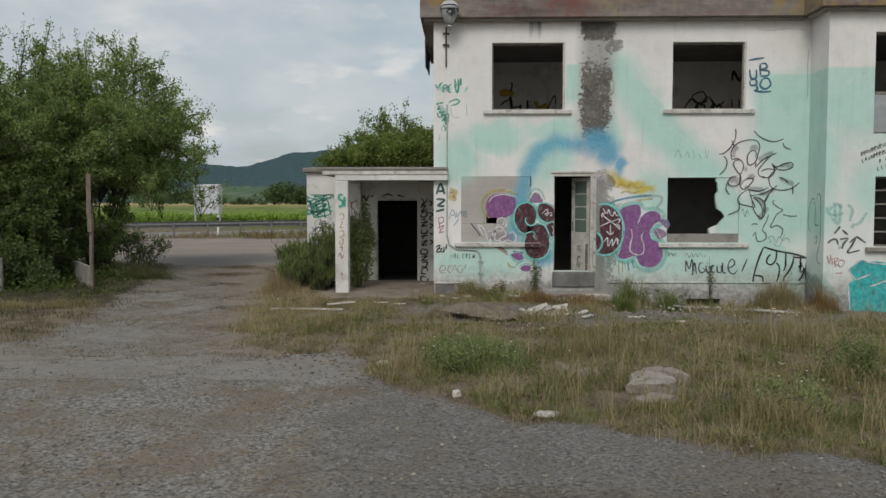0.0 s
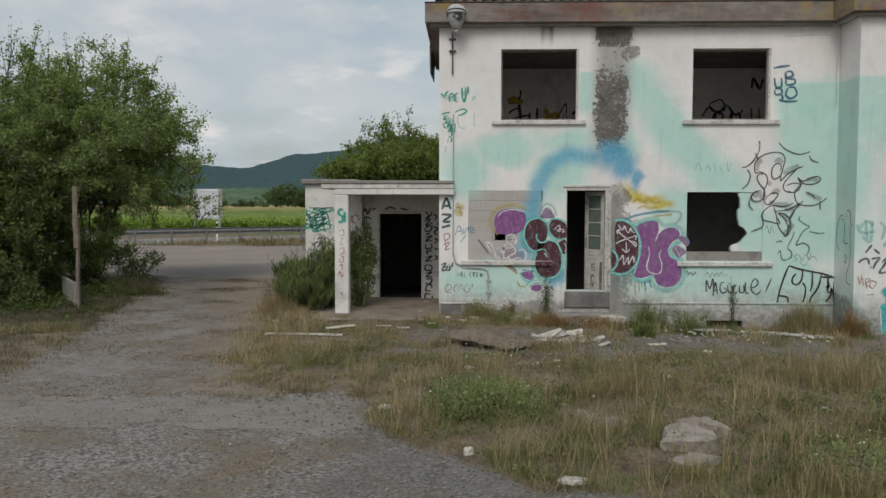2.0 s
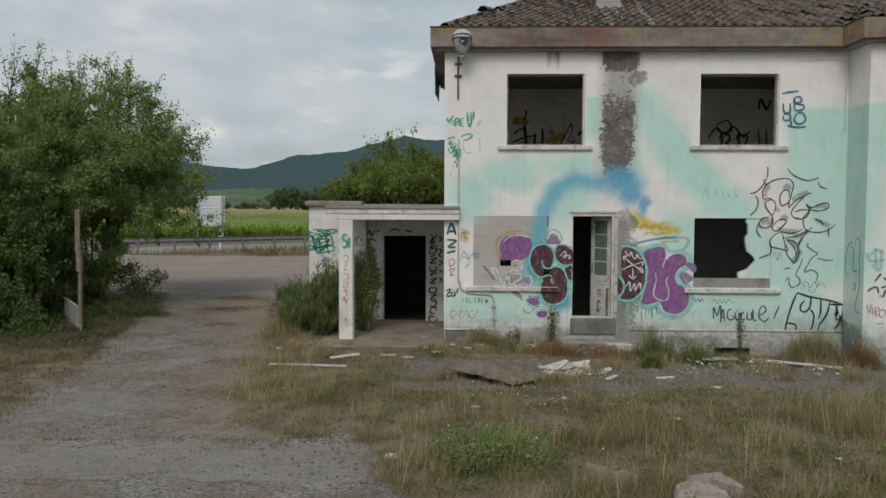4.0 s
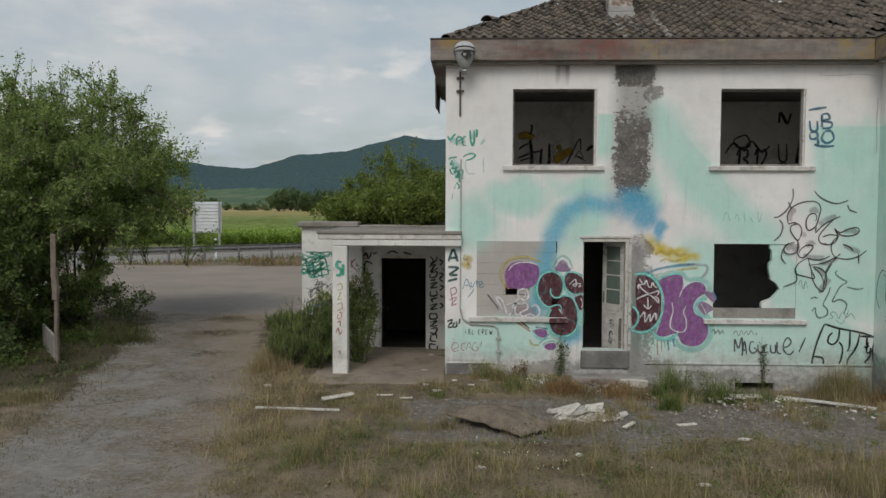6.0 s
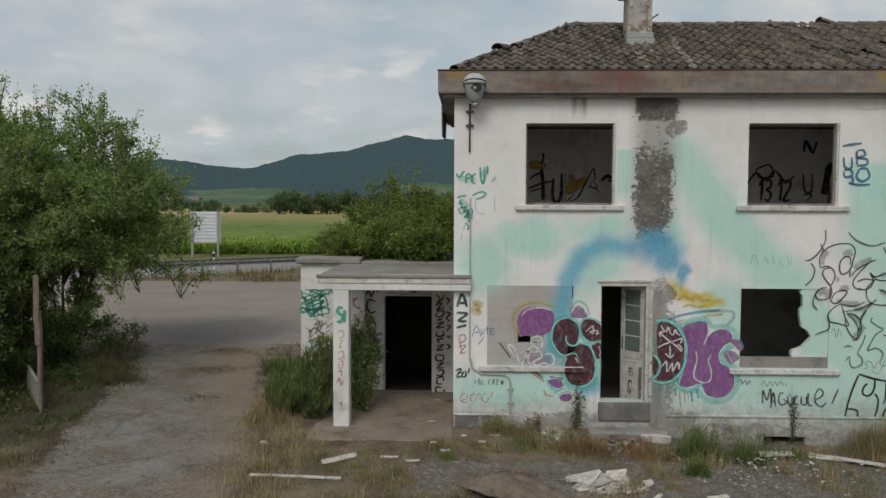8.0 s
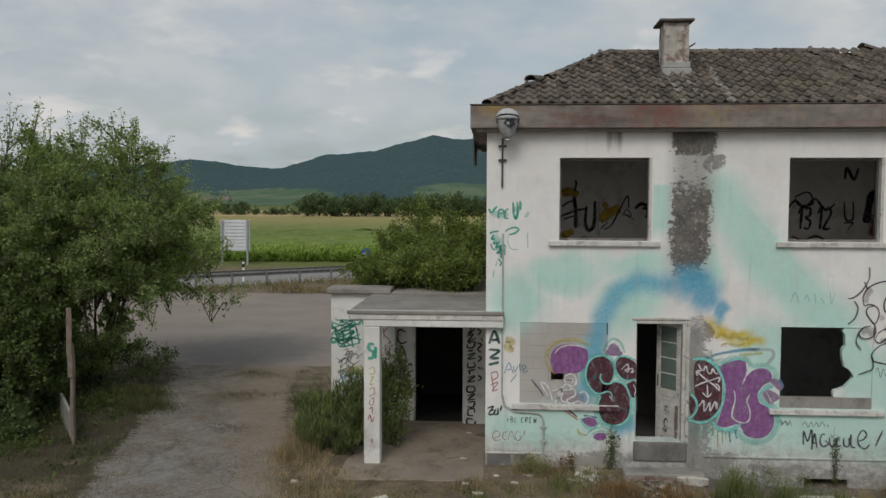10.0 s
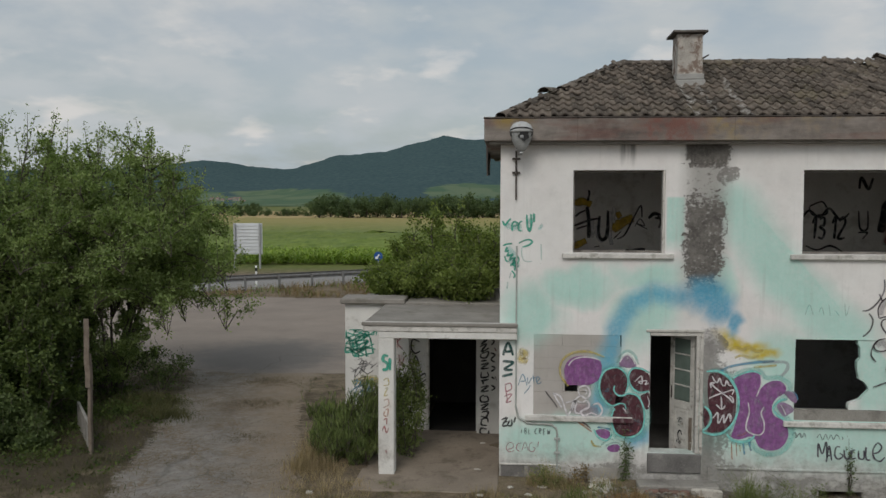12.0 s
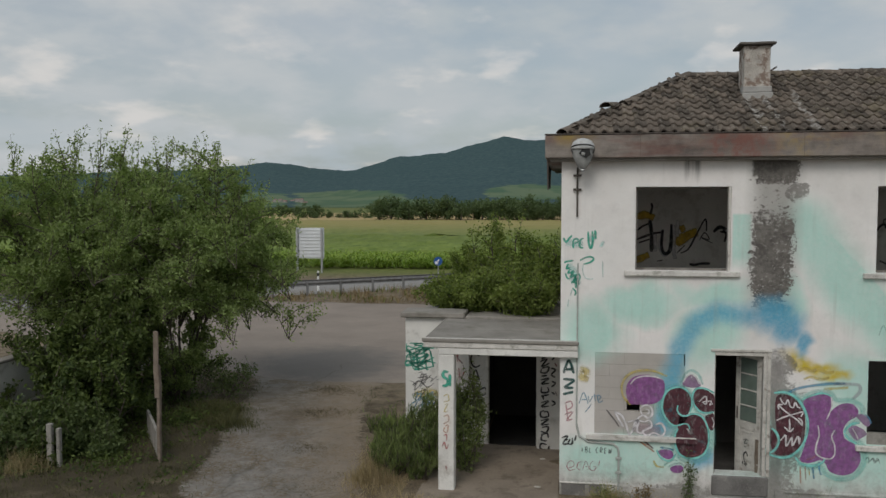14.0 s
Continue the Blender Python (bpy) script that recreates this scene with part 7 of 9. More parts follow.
def warped_sheet():
    """A buckled brown sheet lying on the ground."""
    ob = thing("roofing_sheet", "buckled brown fibre sheet lying on the ground", "sheet", (0.93, -3.42, 0.07))
    v, f = [], []
    nx, ny = 26, 14
    for j in range(ny + 1):
        for i in range(nx + 1):
            u, w = i / nx, j / ny
            x, y = (u - 0.5) * 1.5, (w - 0.5) * 0.8
            x += 0.05 * noise.noise(Vector((w * 6, 3, 0))) * (1 if u > 0.5 else -1)
            y += 0.05 * noise.noise(Vector((u * 7, 8, 0))) * (1 if w > 0.5 else -1)
            z = 0.19 * math.sin(u * 2.9 + 0.2) * math.sin(w * 2.4 + 0.15) + 0.02 * math.sin(w * 26) + 0.04 * noise.noise(Vector((u * 4, w * 4, 1)))
            v.append((x, y, max(z, -0.02)))
    for j in range(ny):
        for i in range(nx):
            a = j * (nx + 1) + i
            f.append((a, a + 1, a + nx + 2, a + nx + 1))
    sh = fast_mesh("sheet", v, f, M["sheet"], ob, smooth=True)
    s = sh.modifiers.new("thick", "SOLIDIFY")
    s.thickness = 0.018
    ob.rotation_euler = (radians(-2), radians(1), radians(-43))


warped_sheet()


def plank(x0, y0, x1, y1, width, thick, material, label, lift=0.0, name="plank"):
    a, b = Vector((x0, y0, 0)), Vector((x1, y1, 0))
    c = (a + b) / 2
    L = (b - a).length
    z = float(ground_height(np.array(c.x), np.array(c.y)))
    bm = rough_up(box(-L / 2, L / 2, -width / 2, width / 2, 0, thick, 0.004), 0.006, 4, 2)
    ob = part(name, bm, M[material])
    ob.matrix_basis = pose(c.x, c.y, z + 0.012 + lift, 0, 0, math.degrees(math.atan2(b.y - a.y, b.x - a.x)))
    return tagged(ob, label, "plank")


plank(-2.93, -2.81, -1.57, -2.90, 0.055, 0.03, "wood_white", "thin pale batten lying in the grass")
plank(-1.98, -2.12, -1.52, -1.71, 0.1, 0.025, "white_debris", "short white board near the porch")
plank(-1.95, -2.26, -1.5, -1.86, 0.08, 0.025, "white_debris", "short white board near the porch", 0.02)
plank(-1.1, -1.9, -0.82, -1.9, 0.06, 0.02, "white_debris", "small white board scrap")
plank(-0.7, -2.04, -0.48, -2.02, 0.06, 0.02, "white_debris", "small white board scrap")
plank(5.0, -0.78, 5.75, -0.72, 0.2, 0.03, "white_debris", "flaking white board below the basement vent", 0.05)
plank(6.05, -0.62, 7.45, -1.45, 0.11, 0.03, "wood_white", "long white board lying by the wall", 0.05)
plank(6.0, -0.75, 6.9, -1.0, 0.08, 0.03, "white_debris", "white board lying under the longer one", 0.02)
plank(0.77, -2.3, 1.3, -2.52, 0.06, 0.05, "wood_grey", "dark timber offcut by the sheet")
plank(3.6, -3.3, 3.9, -3.2, 0.09, 0.02, "white_debris", "white plaster shard lying on the rubble")
plank(2.75, -3.6, 2.95, -3.3, 0.07, 0.03, "white_debris", "white plaster shard lying on the rubble")


def lump(x, y, sx, sy, sz, seed, label, material="stone"):
    bm = bmesh.new()
    bmesh.ops.create_icosphere(bm, subdivisions=3, radius=1)
    for v in bm.verts:
        k = 1 + 0.28 * noise.noise(v.co * 1.6 + Vector((seed, 0, 0))) + 0.1 * noise.noise(v.co * 5 + Vector((0, seed, 0)))
        v.co = Vector((v.co.x * sx, v.co.y * sy, max(min(v.co.z, 0.55), -0.4) * sz)) * k
    ob = part("stone", bm, M[material])
    ob.location = (x, y, float(ground_height(np.array(x), np.array(y))) + sz * 0.12)
    return tagged(ob, label, "stone")


def slab_chunk(x, y, sx, sy, thick, turn, seed, label):
    """A broken piece of concrete slab with a ragged outline, tipped over."""
    rng = random.Random(seed)
    bm = bmesh.new()
    k = 9
    ring = [(math.cos(2 * math.pi * i / k) * sx * rng.uniform(0.7, 1.15), math.sin(2 * math.pi * i / k) * sy * rng.uniform(0.7, 1.15)) for i in range(k)]
    top = [bm.verts.new((a * rng.uniform(0.86, 0.98), b * rng.uniform(0.86, 0.98), thick)) for a, b in ring]
    low = [bm.verts.new((a, b, -0.08)) for a, b in ring]
    bm.faces.new(top)
    bm.faces.new(low[::-1])
    for i in range(k):
        bm.faces.new((low[i], low[(i + 1) % k], top[(i + 1) % k], top[i]))
    bmesh.ops.triangulate(bm, faces=bm.faces[:])
    bmesh.ops.subdivide_edges(bm, edges=bm.edges[:], cuts=3)
    for v in bm.verts:
        v.co += 0.035 * noise.noise_vector(v.co * 5 + Vector((seed, 0, 0))) + 0.014 * noise.noise_vector(v.co * 19)
    ob = part("concrete_chunk", bm, M["slab"])
    ob.matrix_basis = pose(x, y, float(ground_height(np.array(x), np.array(y))) - 0.01, *turn)
    return tagged(ob, label, "rubble", "broken slabs")


slab_chunk(2.68, -9.2, 0.34, 0.26, 0.14, (7, -5, 12), 1, "broken pale concrete slab lying in the grass")
slab_chunk(2.84, -8.72, 0.24, 0.15, 0.16, (-10, 6, 30), 2, "broken pale concrete slab lying in the grass")
slab_chunk(2.98, -8.85, 0.24, 0.08, 0.15, (0, 12, -35), 3, "narrow concrete splinter leaning on the slab")
slab_chunk(1.8, -8.42, 0.12, 0.09, 0.17, (5, 14, 20), 4, "small pale concrete lump beside the slabs")
slab_chunk(2.08, -8.5, 0.22, 0.11, 0.1, (-6, 4, -12), 5, "flat grey concrete piece half hidden in grass")
slab_chunk(2.55, -9.75, 0.26, 0.12, 0.05, (3, -4, 8), 6, "flat grey concrete piece half hidden in grass")
lump(1.45, -10.15, 0.12, 0.07, 0.05, 4, "white lump of foam at the tarmac edge", "white_debris")
lump(-0.34, -7.85, 0.07, 0.05, 0.05, 5, "white litter at the tarmac edge", "white_debris")
lump(0.59, -9.45, 0.05, 0.05, 0.07, 6, "white litter in the grass edge", "white_debris")
lump(-0.39, 0.26, 0.07, 0.05, 0.04, 7, "crumpled white litter on the porch floor", "white_debris")
lump(-0.35, 1.9, 0.06, 0.05, 0.03, 8, "crumpled white litter on the porch floor", "white_debris")
lump(-3.16, -1.07, 0.07, 0.05, 0.05, 9, "pale plastic litter in the grass", "white_debris")
for k, (x, y) in enumerate(((0.2, -0.6), (0.5, -0.9), (0.75, -0.5), (1.6, -0.7), (-0.3, -1.1), (-0.1, -1.5), (3.6, -1.2), (5.6, -3.1), (4.3, -4.2), (1.9, -5.0), (0.6, -5.6), (3.2, -6.1), (4.6, -7.7), (5.8, -5.2))):
    lump(x, y, 0.05 + 0.02 * (k % 3), 0.04, 0.035, 20 + k, "small white plaster bit on the ground", "white_debris")


# ---- sprayed letters and tags ----
def smooth_line(pts, step=0.02, closed=False):
    """A smooth curve through a few points."""
    p = [np.array(q, dtype=float) for q in pts]
    if len(p) < 3 and not closed:
        n = max(2, int(np.linalg.norm(p[1] - p[0]) / step))
        return [p[0] + (p[1] - p[0]) * t for t in np.linspace(0, 1, n)]
    out = []
    k = len(p)
    for i in range(k if closed else k - 1):
        a, b, c, d = (p[(i - 1) % k], p[i], p[(i + 1) % k], p[(i + 2) % k]) if closed else (p[max(i - 1, 0)], p[i], p[i + 1], p[min(i + 2, k - 1)])
        n = max(2, int(np.linalg.norm(c - b) / step))
        for t in np.arange(n) / n:
            out.append(0.5 * (2 * b + (c - a) * t + (2 * a - 5 * b + 4 * c - d) * t * t + (3 * b - a - 3 * c + d) * t ** 3))
    if not closed:
        out.append(p[-1])
    return out


def metres(s):
    return [tuple(map(float, q.split(","))) for q in s.split()]


def cm(s):
    """Points on a wall, in centimetres along it and up."""
    return [(a / 100, b / 100) for a, b in metres(s)]


GLYPHS = {
    "M": [[(0, 0), (0.05, 1), (0.3, 0.35), (0.55, 1), (0.62, 0)]], "A": [[(0, 0), (0.3, 1), (0.6, 0)], [(0.12, 0.4), (0.5, 0.42)]],
    "G": [[(0.55, 0.85), (0.3, 1), (0.03, 0.6), (0.1, 0.1), (0.45, 0), (0.58, 0.3), (0.35, 0.42)]], "U": [[(0, 1), (0.02, 0.3), (0.25, 0), (0.5, 0.3), (0.52, 1)]],
    "E": [[(0.5, 0.95), (0.05, 0.95), (0.03, 0.5), (0.4, 0.52)], [(0.03, 0.5), (0.05, 0.03), (0.52, 0.05)]], "L": [[(0.05, 1), (0.04, 0.05), (0.5, 0.03)]],
    "e": [[(0.05, 0.45), (0.5, 0.5), (0.45, 0.85), (0.15, 0.85), (0.03, 0.4), (0.2, 0.03), (0.55, 0.12)]], "!": [[(0.3, 1.1), (0.16, 0.3)], [(0.1, 0.08), (0.08, 0.0)]],
    "T": [[(0, 0.95), (0.6, 1)], [(0.3, 0.97), (0.28, 0)]], "B": [[(0.05, 0), (0.05, 1), (0.4, 0.9), (0.35, 0.6), (0.08, 0.52), (0.5, 0.4), (0.42, 0.05), (0.05, 0)]],
    "C": [[(0.52, 0.85), (0.25, 1), (0.02, 0.5), (0.2, 0.02), (0.54, 0.12)]], "R": [[(0.04, 0), (0.05, 1), (0.45, 0.9), (0.4, 0.6), (0.08, 0.5), (0.52, 0)]],
    "W": [[(0, 1), (0.12, 0), (0.3, 0.7), (0.48, 0), (0.62, 1)]], "S": [[(0.5, 0.9), (0.25, 1), (0.05, 0.8), (0.25, 0.52), (0.48, 0.3), (0.3, 0.02), (0.02, 0.12)]],
    "1": [[(0.05, 0.7), (0.28, 1), (0.27, 0)]], "2": [[(0.04, 0.8), (0.3, 1), (0.5, 0.72), (0.05, 0.05), (0.58, 0.06)]], "3": [[(0.05, 0.9), (0.4, 0.98), (0.42, 0.65), (0.15, 0.55), (0.5, 0.35), (0.35, 0.02), (0.02, 0.1)]],
}


class Paint:
    """Collects the fills and strokes of one sprayed piece that lies on a wall plane."""

    def __init__(self, depth, along="x"):
        self.depth, self.along, self.v, self.f, self.fade, self.m, self.mats = depth, along, [], [], [], [], []

    def slot(self, mat):
        if mat not in self.mats:
            self.mats.append(mat)
        return self.mats.index(mat)

    def put(self, a, z, layer):
        off = self.depth - 0.004 - 0.0015 * layer
        return (float(a), off, float(z)) if self.along == "x" else (off, float(a), float(z))

    def stroke(self, pts, width, mat, layer=3, closed=False, taper=0.35):
        line = smooth_line(pts, 0.022, closed)
        if closed:
            line.append(line[0])
        n = len(line)
        start = len(self.v)
        for i, q in enumerate(line):
            d = line[min(i + 1, n - 1)] - line[max(i - 1, 0)]
            d = d / (np.linalg.norm(d) + 1e-9)
            side = np.array((-d[1], d[0]))
            t = i / max(n - 1, 1)
            w = width * (1 if closed else 1 - taper * (abs(2 * t - 1) ** 4)) * (1 + 0.12 * math.sin(9 * t + pts[0][0] * 7))
            end = 1.0 if closed or 0 < i < n - 1 else 0.0
            for k, f in ((-1, 0.0), (-0.4, 0.8), (0.4, 0.8), (1, 0.0)):
                self.v.append(self.put(q[0] + side[0] * w * 0.5 * k, q[1] + side[1] * w * 0.5 * k, layer))
                self.fade.append(f * end)
        s = self.slot(mat)
        for i in range(n - 1):
            for k in range(3):
                a = start + i * 4 + k
                self.f.append((a, a + 1, a + 5, a + 4))
                self.m.append(s)

    def shape(self, pts, mat, layer=1):
        line = smooth_line(pts, 0.03, True)
        bm = bmesh.new()
        vs = [bm.verts.new((q[0], 0, q[1])) for q in line]
        es = [bm.edges.new((vs[i], vs[(i + 1) % len(vs)])) for i in range(len(vs))]
        bmesh.ops.triangle_fill(bm, use_beauty=True, edges=es)
        bm.verts.index_update()
        start = len(self.v)
        for v in bm.verts:
            self.v.append(self.put(v.co.x, v.co.z, layer))
            self.fade.append(1.0)
        s = self.slot(mat)
        for f in bm.faces:
            self.f.append(tuple(start + v.index for v in f.verts))
            self.m.append(s)
        bm.free()

    def oval(self, x, z, rx, rz, mat, layer=1, turn=0.0, wob=0.06):
        c, s = math.cos(radians(turn)), math.sin(radians(turn))
        pts = []
        for k in range(14):
            t = 2 * math.pi * k / 14
            r = 1 + wob * math.sin(3 * t + x * 5)
            pts.append((x + rx * r * math.cos(t) * c - rz * r * math.sin(t) * s, z + rx * r * math.cos(t) * s + rz * r * math.sin(t) * c))
        self.shape(pts, mat, layer)
        return pts

    def text(self, words, x, z, h, width, mat, layer=3, wide=0.62, slant=0.1, rise=0.0, drop=(0, 0)):
        a, b = x, z
        for ch in words:
            for line in GLYPHS.get(ch, ()):
                self.stroke([(a + (u * wide + v * slant) * h, b + v * h) for u, v in line], width, mat, layer)
            if drop == (0, 0):
                a += h * wide * (0.5 if ch in " !1" else 0.98)
                b += rise
            else:
                a, b = a + drop[0], b + drop[1]

    def finish(self, label, parent):
        me = bpy.data.meshes.new("graffiti")
        me.from_pydata(self.v, [], self.f)
        at = me.attributes.new("fade", "FLOAT", "POINT")
        at.data.foreach_set("value", np.array(self.fade, dtype=np.float32))
        for m in self.mats:
            me.materials.append(INK[m])
        me.polygons.foreach_set("material_index", np.array(self.m, dtype=np.int32))
        me.update()
        return tagged(link_mesh("graffiti", me, parent, label), kind="stuff")


INK = {
    "brown": spray_material("brown_black_spray", (0.055, 0.038, 0.045), 0.8, 0.9),
    "black": spray_material("black_spray", (0.025, 0.025, 0.028), 0.5, 0.95),
    "grey": spray_material("thin_black_spray", (0.06, 0.05, 0.06), 0.8, 0.72),
    "mist": spray_material("dark_mist_spray", (0.13, 0.09, 0.12), 1.4, 0.55),
    "white": spray_material("white_spray", (0.72, 0.70, 0.72), 0.5, 0.9),
    "teal_line": spray_material("teal_spray", (0.22, 0.60, 0.56), 0.6, 0.95),
    "teal_mist": spray_material("teal_mist_spray", (0.22, 0.58, 0.53), 1.4, 0.62),
    "green": spray_material("green_spray", (0.04, 0.38, 0.27), 0.6, 0.85),
    "blue": spray_material("blue_spray", (0.05, 0.17, 0.26), 0.6, 0.85),
    "blue_thin": spray_material("thin_blue_spray", (0.10, 0.30, 0.45), 0.8, 0.6),
    "purple": spray_material("purple_spray", (0.27, 0.10, 0.29), 0.4, 0.9),
    "maroon": spray_material("maroon_spray", (0.085, 0.030, 0.040), 0.4, 0.97),
    "yellow": spray_material("yellow_spray", (0.62, 0.50, 0.13), 1.1, 0.6),
    "orange": spray_material("orange_spray", (0.55, 0.22, 0.10), 0.9, 0.55),
    "red": spray_material("red_spray", (0.45, 0.09, 0.09), 0.8, 0.6),
    "pink": spray_material("pink_spray", (0.50, 0.18, 0.22), 0.8, 0.55),
    "plum": spray_material("dull_plum_spray", (0.30, 0.19, 0.32), 0.5, 0.85),
    "plum_mist": spray_material("plum_mist_spray", (0.33, 0.17, 0.28), 1.4, 0.5),
    "grey_dark": spray_material("dull_violet_black_spray", (0.075, 0.06, 0.085), 0.6, 0.85),
    "slate": spray_material("thin_slate_spray", (0.12, 0.19, 0.18), 0.7, 0.7),
    "slate_dark": spray_material("dark_slate_spray", (0.05, 0.08, 0.08), 0.7, 0.8),
    "dark_teal": spray_material("dark_teal_spray", (0.02, 0.09, 0.085), 0.6, 0.9),
    "ochre": spray_material("ochre_spray", (0.62, 0.42, 0.06), 0.8, 0.95),
    "pale": spray_material("pale_grey_spray", (0.80, 0.78, 0.77), 0.6, 0.9),
    "turquoise": spray_material("turquoise_spray", (0.05, 0.42, 0.42), 0.4, 0.98),
}


def bubble_letters():
    g = Paint(0.0)
    g.stroke(cm("122,169 109,184 106,203 115,220 133,229 158,230 183,221"), 0.075, "yellow", 0)
    g.stroke(cm("204,210 212,226 222,233 234,226 242,208"), 0.07, "teal_mist", 0)
    g.shape(cm("120,172 114,189 115,205 125,218 143,223 161,221 176,214 178,196 170,178 148,170 132,171"), "purple", 1)
    g.stroke(cm("120,205 128,215 140,220 153,221 166,219 176,215"), 0.028, "white", 3)
    g.shape(cm("208,208 213,220 222,226 231,220 238,207 223,203"), "plum", 1)
    g.stroke(cm("209,212 214,221 222,226 230,221 236,209"), 0.03, "white", 3)
    g.stroke(cm("202,203 182,196 173,178 173,157 185,139 199,131 193,113 197,93 211,78 236,78 251,89 257,116 252,144 238,158 228,176 218,196"), 0.17, "teal_mist", 0, True)
    g.shape(cm("203,203 214,199 222,186 223,169 218,157 215,146 204,137 191,138 180,151 175,167 177,186 187,199"), "maroon", 2)
    g.shape(cm("205,153 217,154 229,157 241,152 249,138 253,118 250,97 239,84 221,81 206,87 198,101 197,119 201,133"), "maroon", 2)
    g.stroke(cm("220,160 224,173 222,189 211,201 198,203 184,197 176,182 175,163 183,146 196,136 211,140 219,138 221,129"), 0.042, "teal_line", 4)
    g.stroke(cm("201,172 200,163 206,155 215,154 226,158 240,154 249,140 253,118 250,97 239,84 221,80 206,86 198,101 197,119 202,132"), 0.042, "teal_line", 4)
    g.stroke(cm("245,105 239,89 223,85"), 0.02, "pink", 4)
    g.stroke(cm("216,133 221,125 218,132"), 0.025, "white", 5)
    g.shape(cm("231,201 242,203 254,196 261,189 261,163 246,160 234,166 226,179 226,193"), "maroon", 2)
    g.stroke(cm("261,195 246,202 232,202 225,191 227,176 235,165 246,160 261,163"), 0.042, "teal_line", 4)
    g.stroke(cm("235,178 241,185 247,189 248,176 242,179 256,181 253,174 260,178"), 0.026, "white", 5)
    g.shape(cm("246,154 255,159 261,158 262,136 256,130 250,142"), "maroon", 2)
    g.stroke(cm("257,154 261,144 259,134"), 0.02, "white", 5)
    g.shape(cm("169,90 177,80 189,77 195,84 191,92 179,94"), "purple", 2)
    g.stroke(cm("166,93 174,79 189,74 198,86"), 0.04, "teal_line", 4)
    g.stroke(cm("171,97 184,96 196,93"), 0.05, "blue_thin", 3)
    g.shape(cm("189,60 196,66 208,67 212,61 207,54 195,54"), "purple", 2)
    g.stroke(cm("186,63 196,69 208,70 215,62"), 0.05, "teal_mist", 1)
    g.stroke(cm("178,64 184,70 195,76 203,74"), 0.05, "teal_mist", 1)
    g.stroke(cm("127,111 139,105 151,97 163,88"), 0.05, "orange", 1)
    g.stroke(cm("132,112 147,105 161,94"), 0.03, "maroon", 2)
    g.stroke(cm("161,74 167,64 180,62"), 0.06, "yellow", 0)
    g.stroke(cm("127,130 144,127 159,125 174,127"), 0.3, "plum_mist", 0)
    return g.finish("maroon and purple bubble letters outlined in teal", wall_front)


def face_and_letter():
    g = Paint(0.0)
    g.stroke(cm("362,199 383,200 402,185 413,163 414,137 408,113 393,95 371,88"), 0.14, "teal_mist", 0)
    g.shape(cm("363,194 379,196 395,185 407,165 409,139 405,115 391,97 371,92 360,97 366,117 362,142 360,172"), "maroon", 2)
    g.stroke(cm("357,199 377,200 395,190 408,170 413,145 409,121 399,103 384,91 367,89 351,94"), 0.055, "teal_line", 4)
    g.stroke(cm("355,139 364,129 367,115 361,102 352,95"), 0.05, "teal_line", 4)
    g.shape(cm("354,135 362,127 364,115 358,102 354,111"), "maroon", 2)
    g.stroke(cm("367,192 371,184 376,180 380,188 384,177 389,175 392,184 396,176 402,175"), 0.032, "white", 5)
    g.stroke(cm("365,179 374,170 386,161 397,153 404,144"), 0.032, "white", 5)
    g.stroke(cm("373,179 365,179 366,170"), 0.032, "white", 5)
    g.stroke(cm("362,152 374,158 388,163 404,168 401,159"), 0.032, "white", 5)
    g.stroke(cm("396,158 403,153 404,144"), 0.03, "white", 5)
    g.stroke(cm("383,156 384,145 384,135"), 0.032, "white", 5)
    g.stroke(cm("375,142 384,134 391,141"), 0.032, "white", 5)
    g.stroke(cm("369,117 375,125 378,127 379,109 385,119 388,124 389,110 395,122 398,126 400,113 401,125"), 0.034, "white", 5)
    g.stroke(cm("402,191 422,202 446,202 458,190 481,190 498,178 495,162 479,146 481,128 498,116 503,88 489,63 465,56 445,63 435,75 415,73 397,80"), 0.15, "teal_mist", 0)
    g.shape(cm("405,186 419,195 437,199 448,194 449,178 446,168 457,179 469,185 483,184 492,174 489,163 477,155 469,140 473,125 488,116 497,100 496,83 484,67 466,63 449,69 442,82 434,87 425,84 414,81 402,85 405,99 411,119 415,145 410,168"), "purple", 2)
    g.stroke(cm("402,188 419,197 436,201 450,196"), 0.04, "teal_line", 4)
    g.stroke(cm("394,91 403,80 421,77 437,83 441,91"), 0.055, "teal_line", 4)
    g.stroke(cm("449,196 450,180 446,166 442,156"), 0.026, "white", 5)
    g.stroke(cm("429,147 431,129 427,112 427,99 436,92 449,90 456,97 456,113 451,128 456,140"), 0.03, "white", 5)
    g.stroke(cm("411,87 423,91 429,97"), 0.035, "pink", 4)
    g.shape(cm("488,165 498,168 509,159 510,148 503,149 495,157"), "plum", 2)
    g.shape(cm("477,142 487,148 501,142 506,134 497,127 491,123 483,130"), "plum", 2)
    g.stroke(cm("471,134 473,142 483,151 495,153"), 0.045, "teal_line", 3)
    g.stroke(cm("471,134 481,123 491,118"), 0.045, "teal_line", 3)
    g.stroke(cm("483,144 488,136 493,125"), 0.022, "white", 4)
    g.stroke(cm("502,168 508,162 513,152"), 0.05, "blue_thin", 1)
    g.stroke(cm("379,199 397,208 418,213 444,217 471,219"), 0.07, "blue_thin", 1)
    g.stroke(cm("451,217 476,218 492,216 493,205 482,192"), 0.09, "plum_mist", 1)
    g.stroke(cm("436,208 458,210 476,212"), 0.07, "yellow", 1)
    g.stroke(cm("395,236 406,242 418,238 428,242 441,236 453,238"), 0.10, "yellow", 0)
    g.stroke(cm("404,223 416,228 432,224 446,228"), 0.08, "yellow", 0)
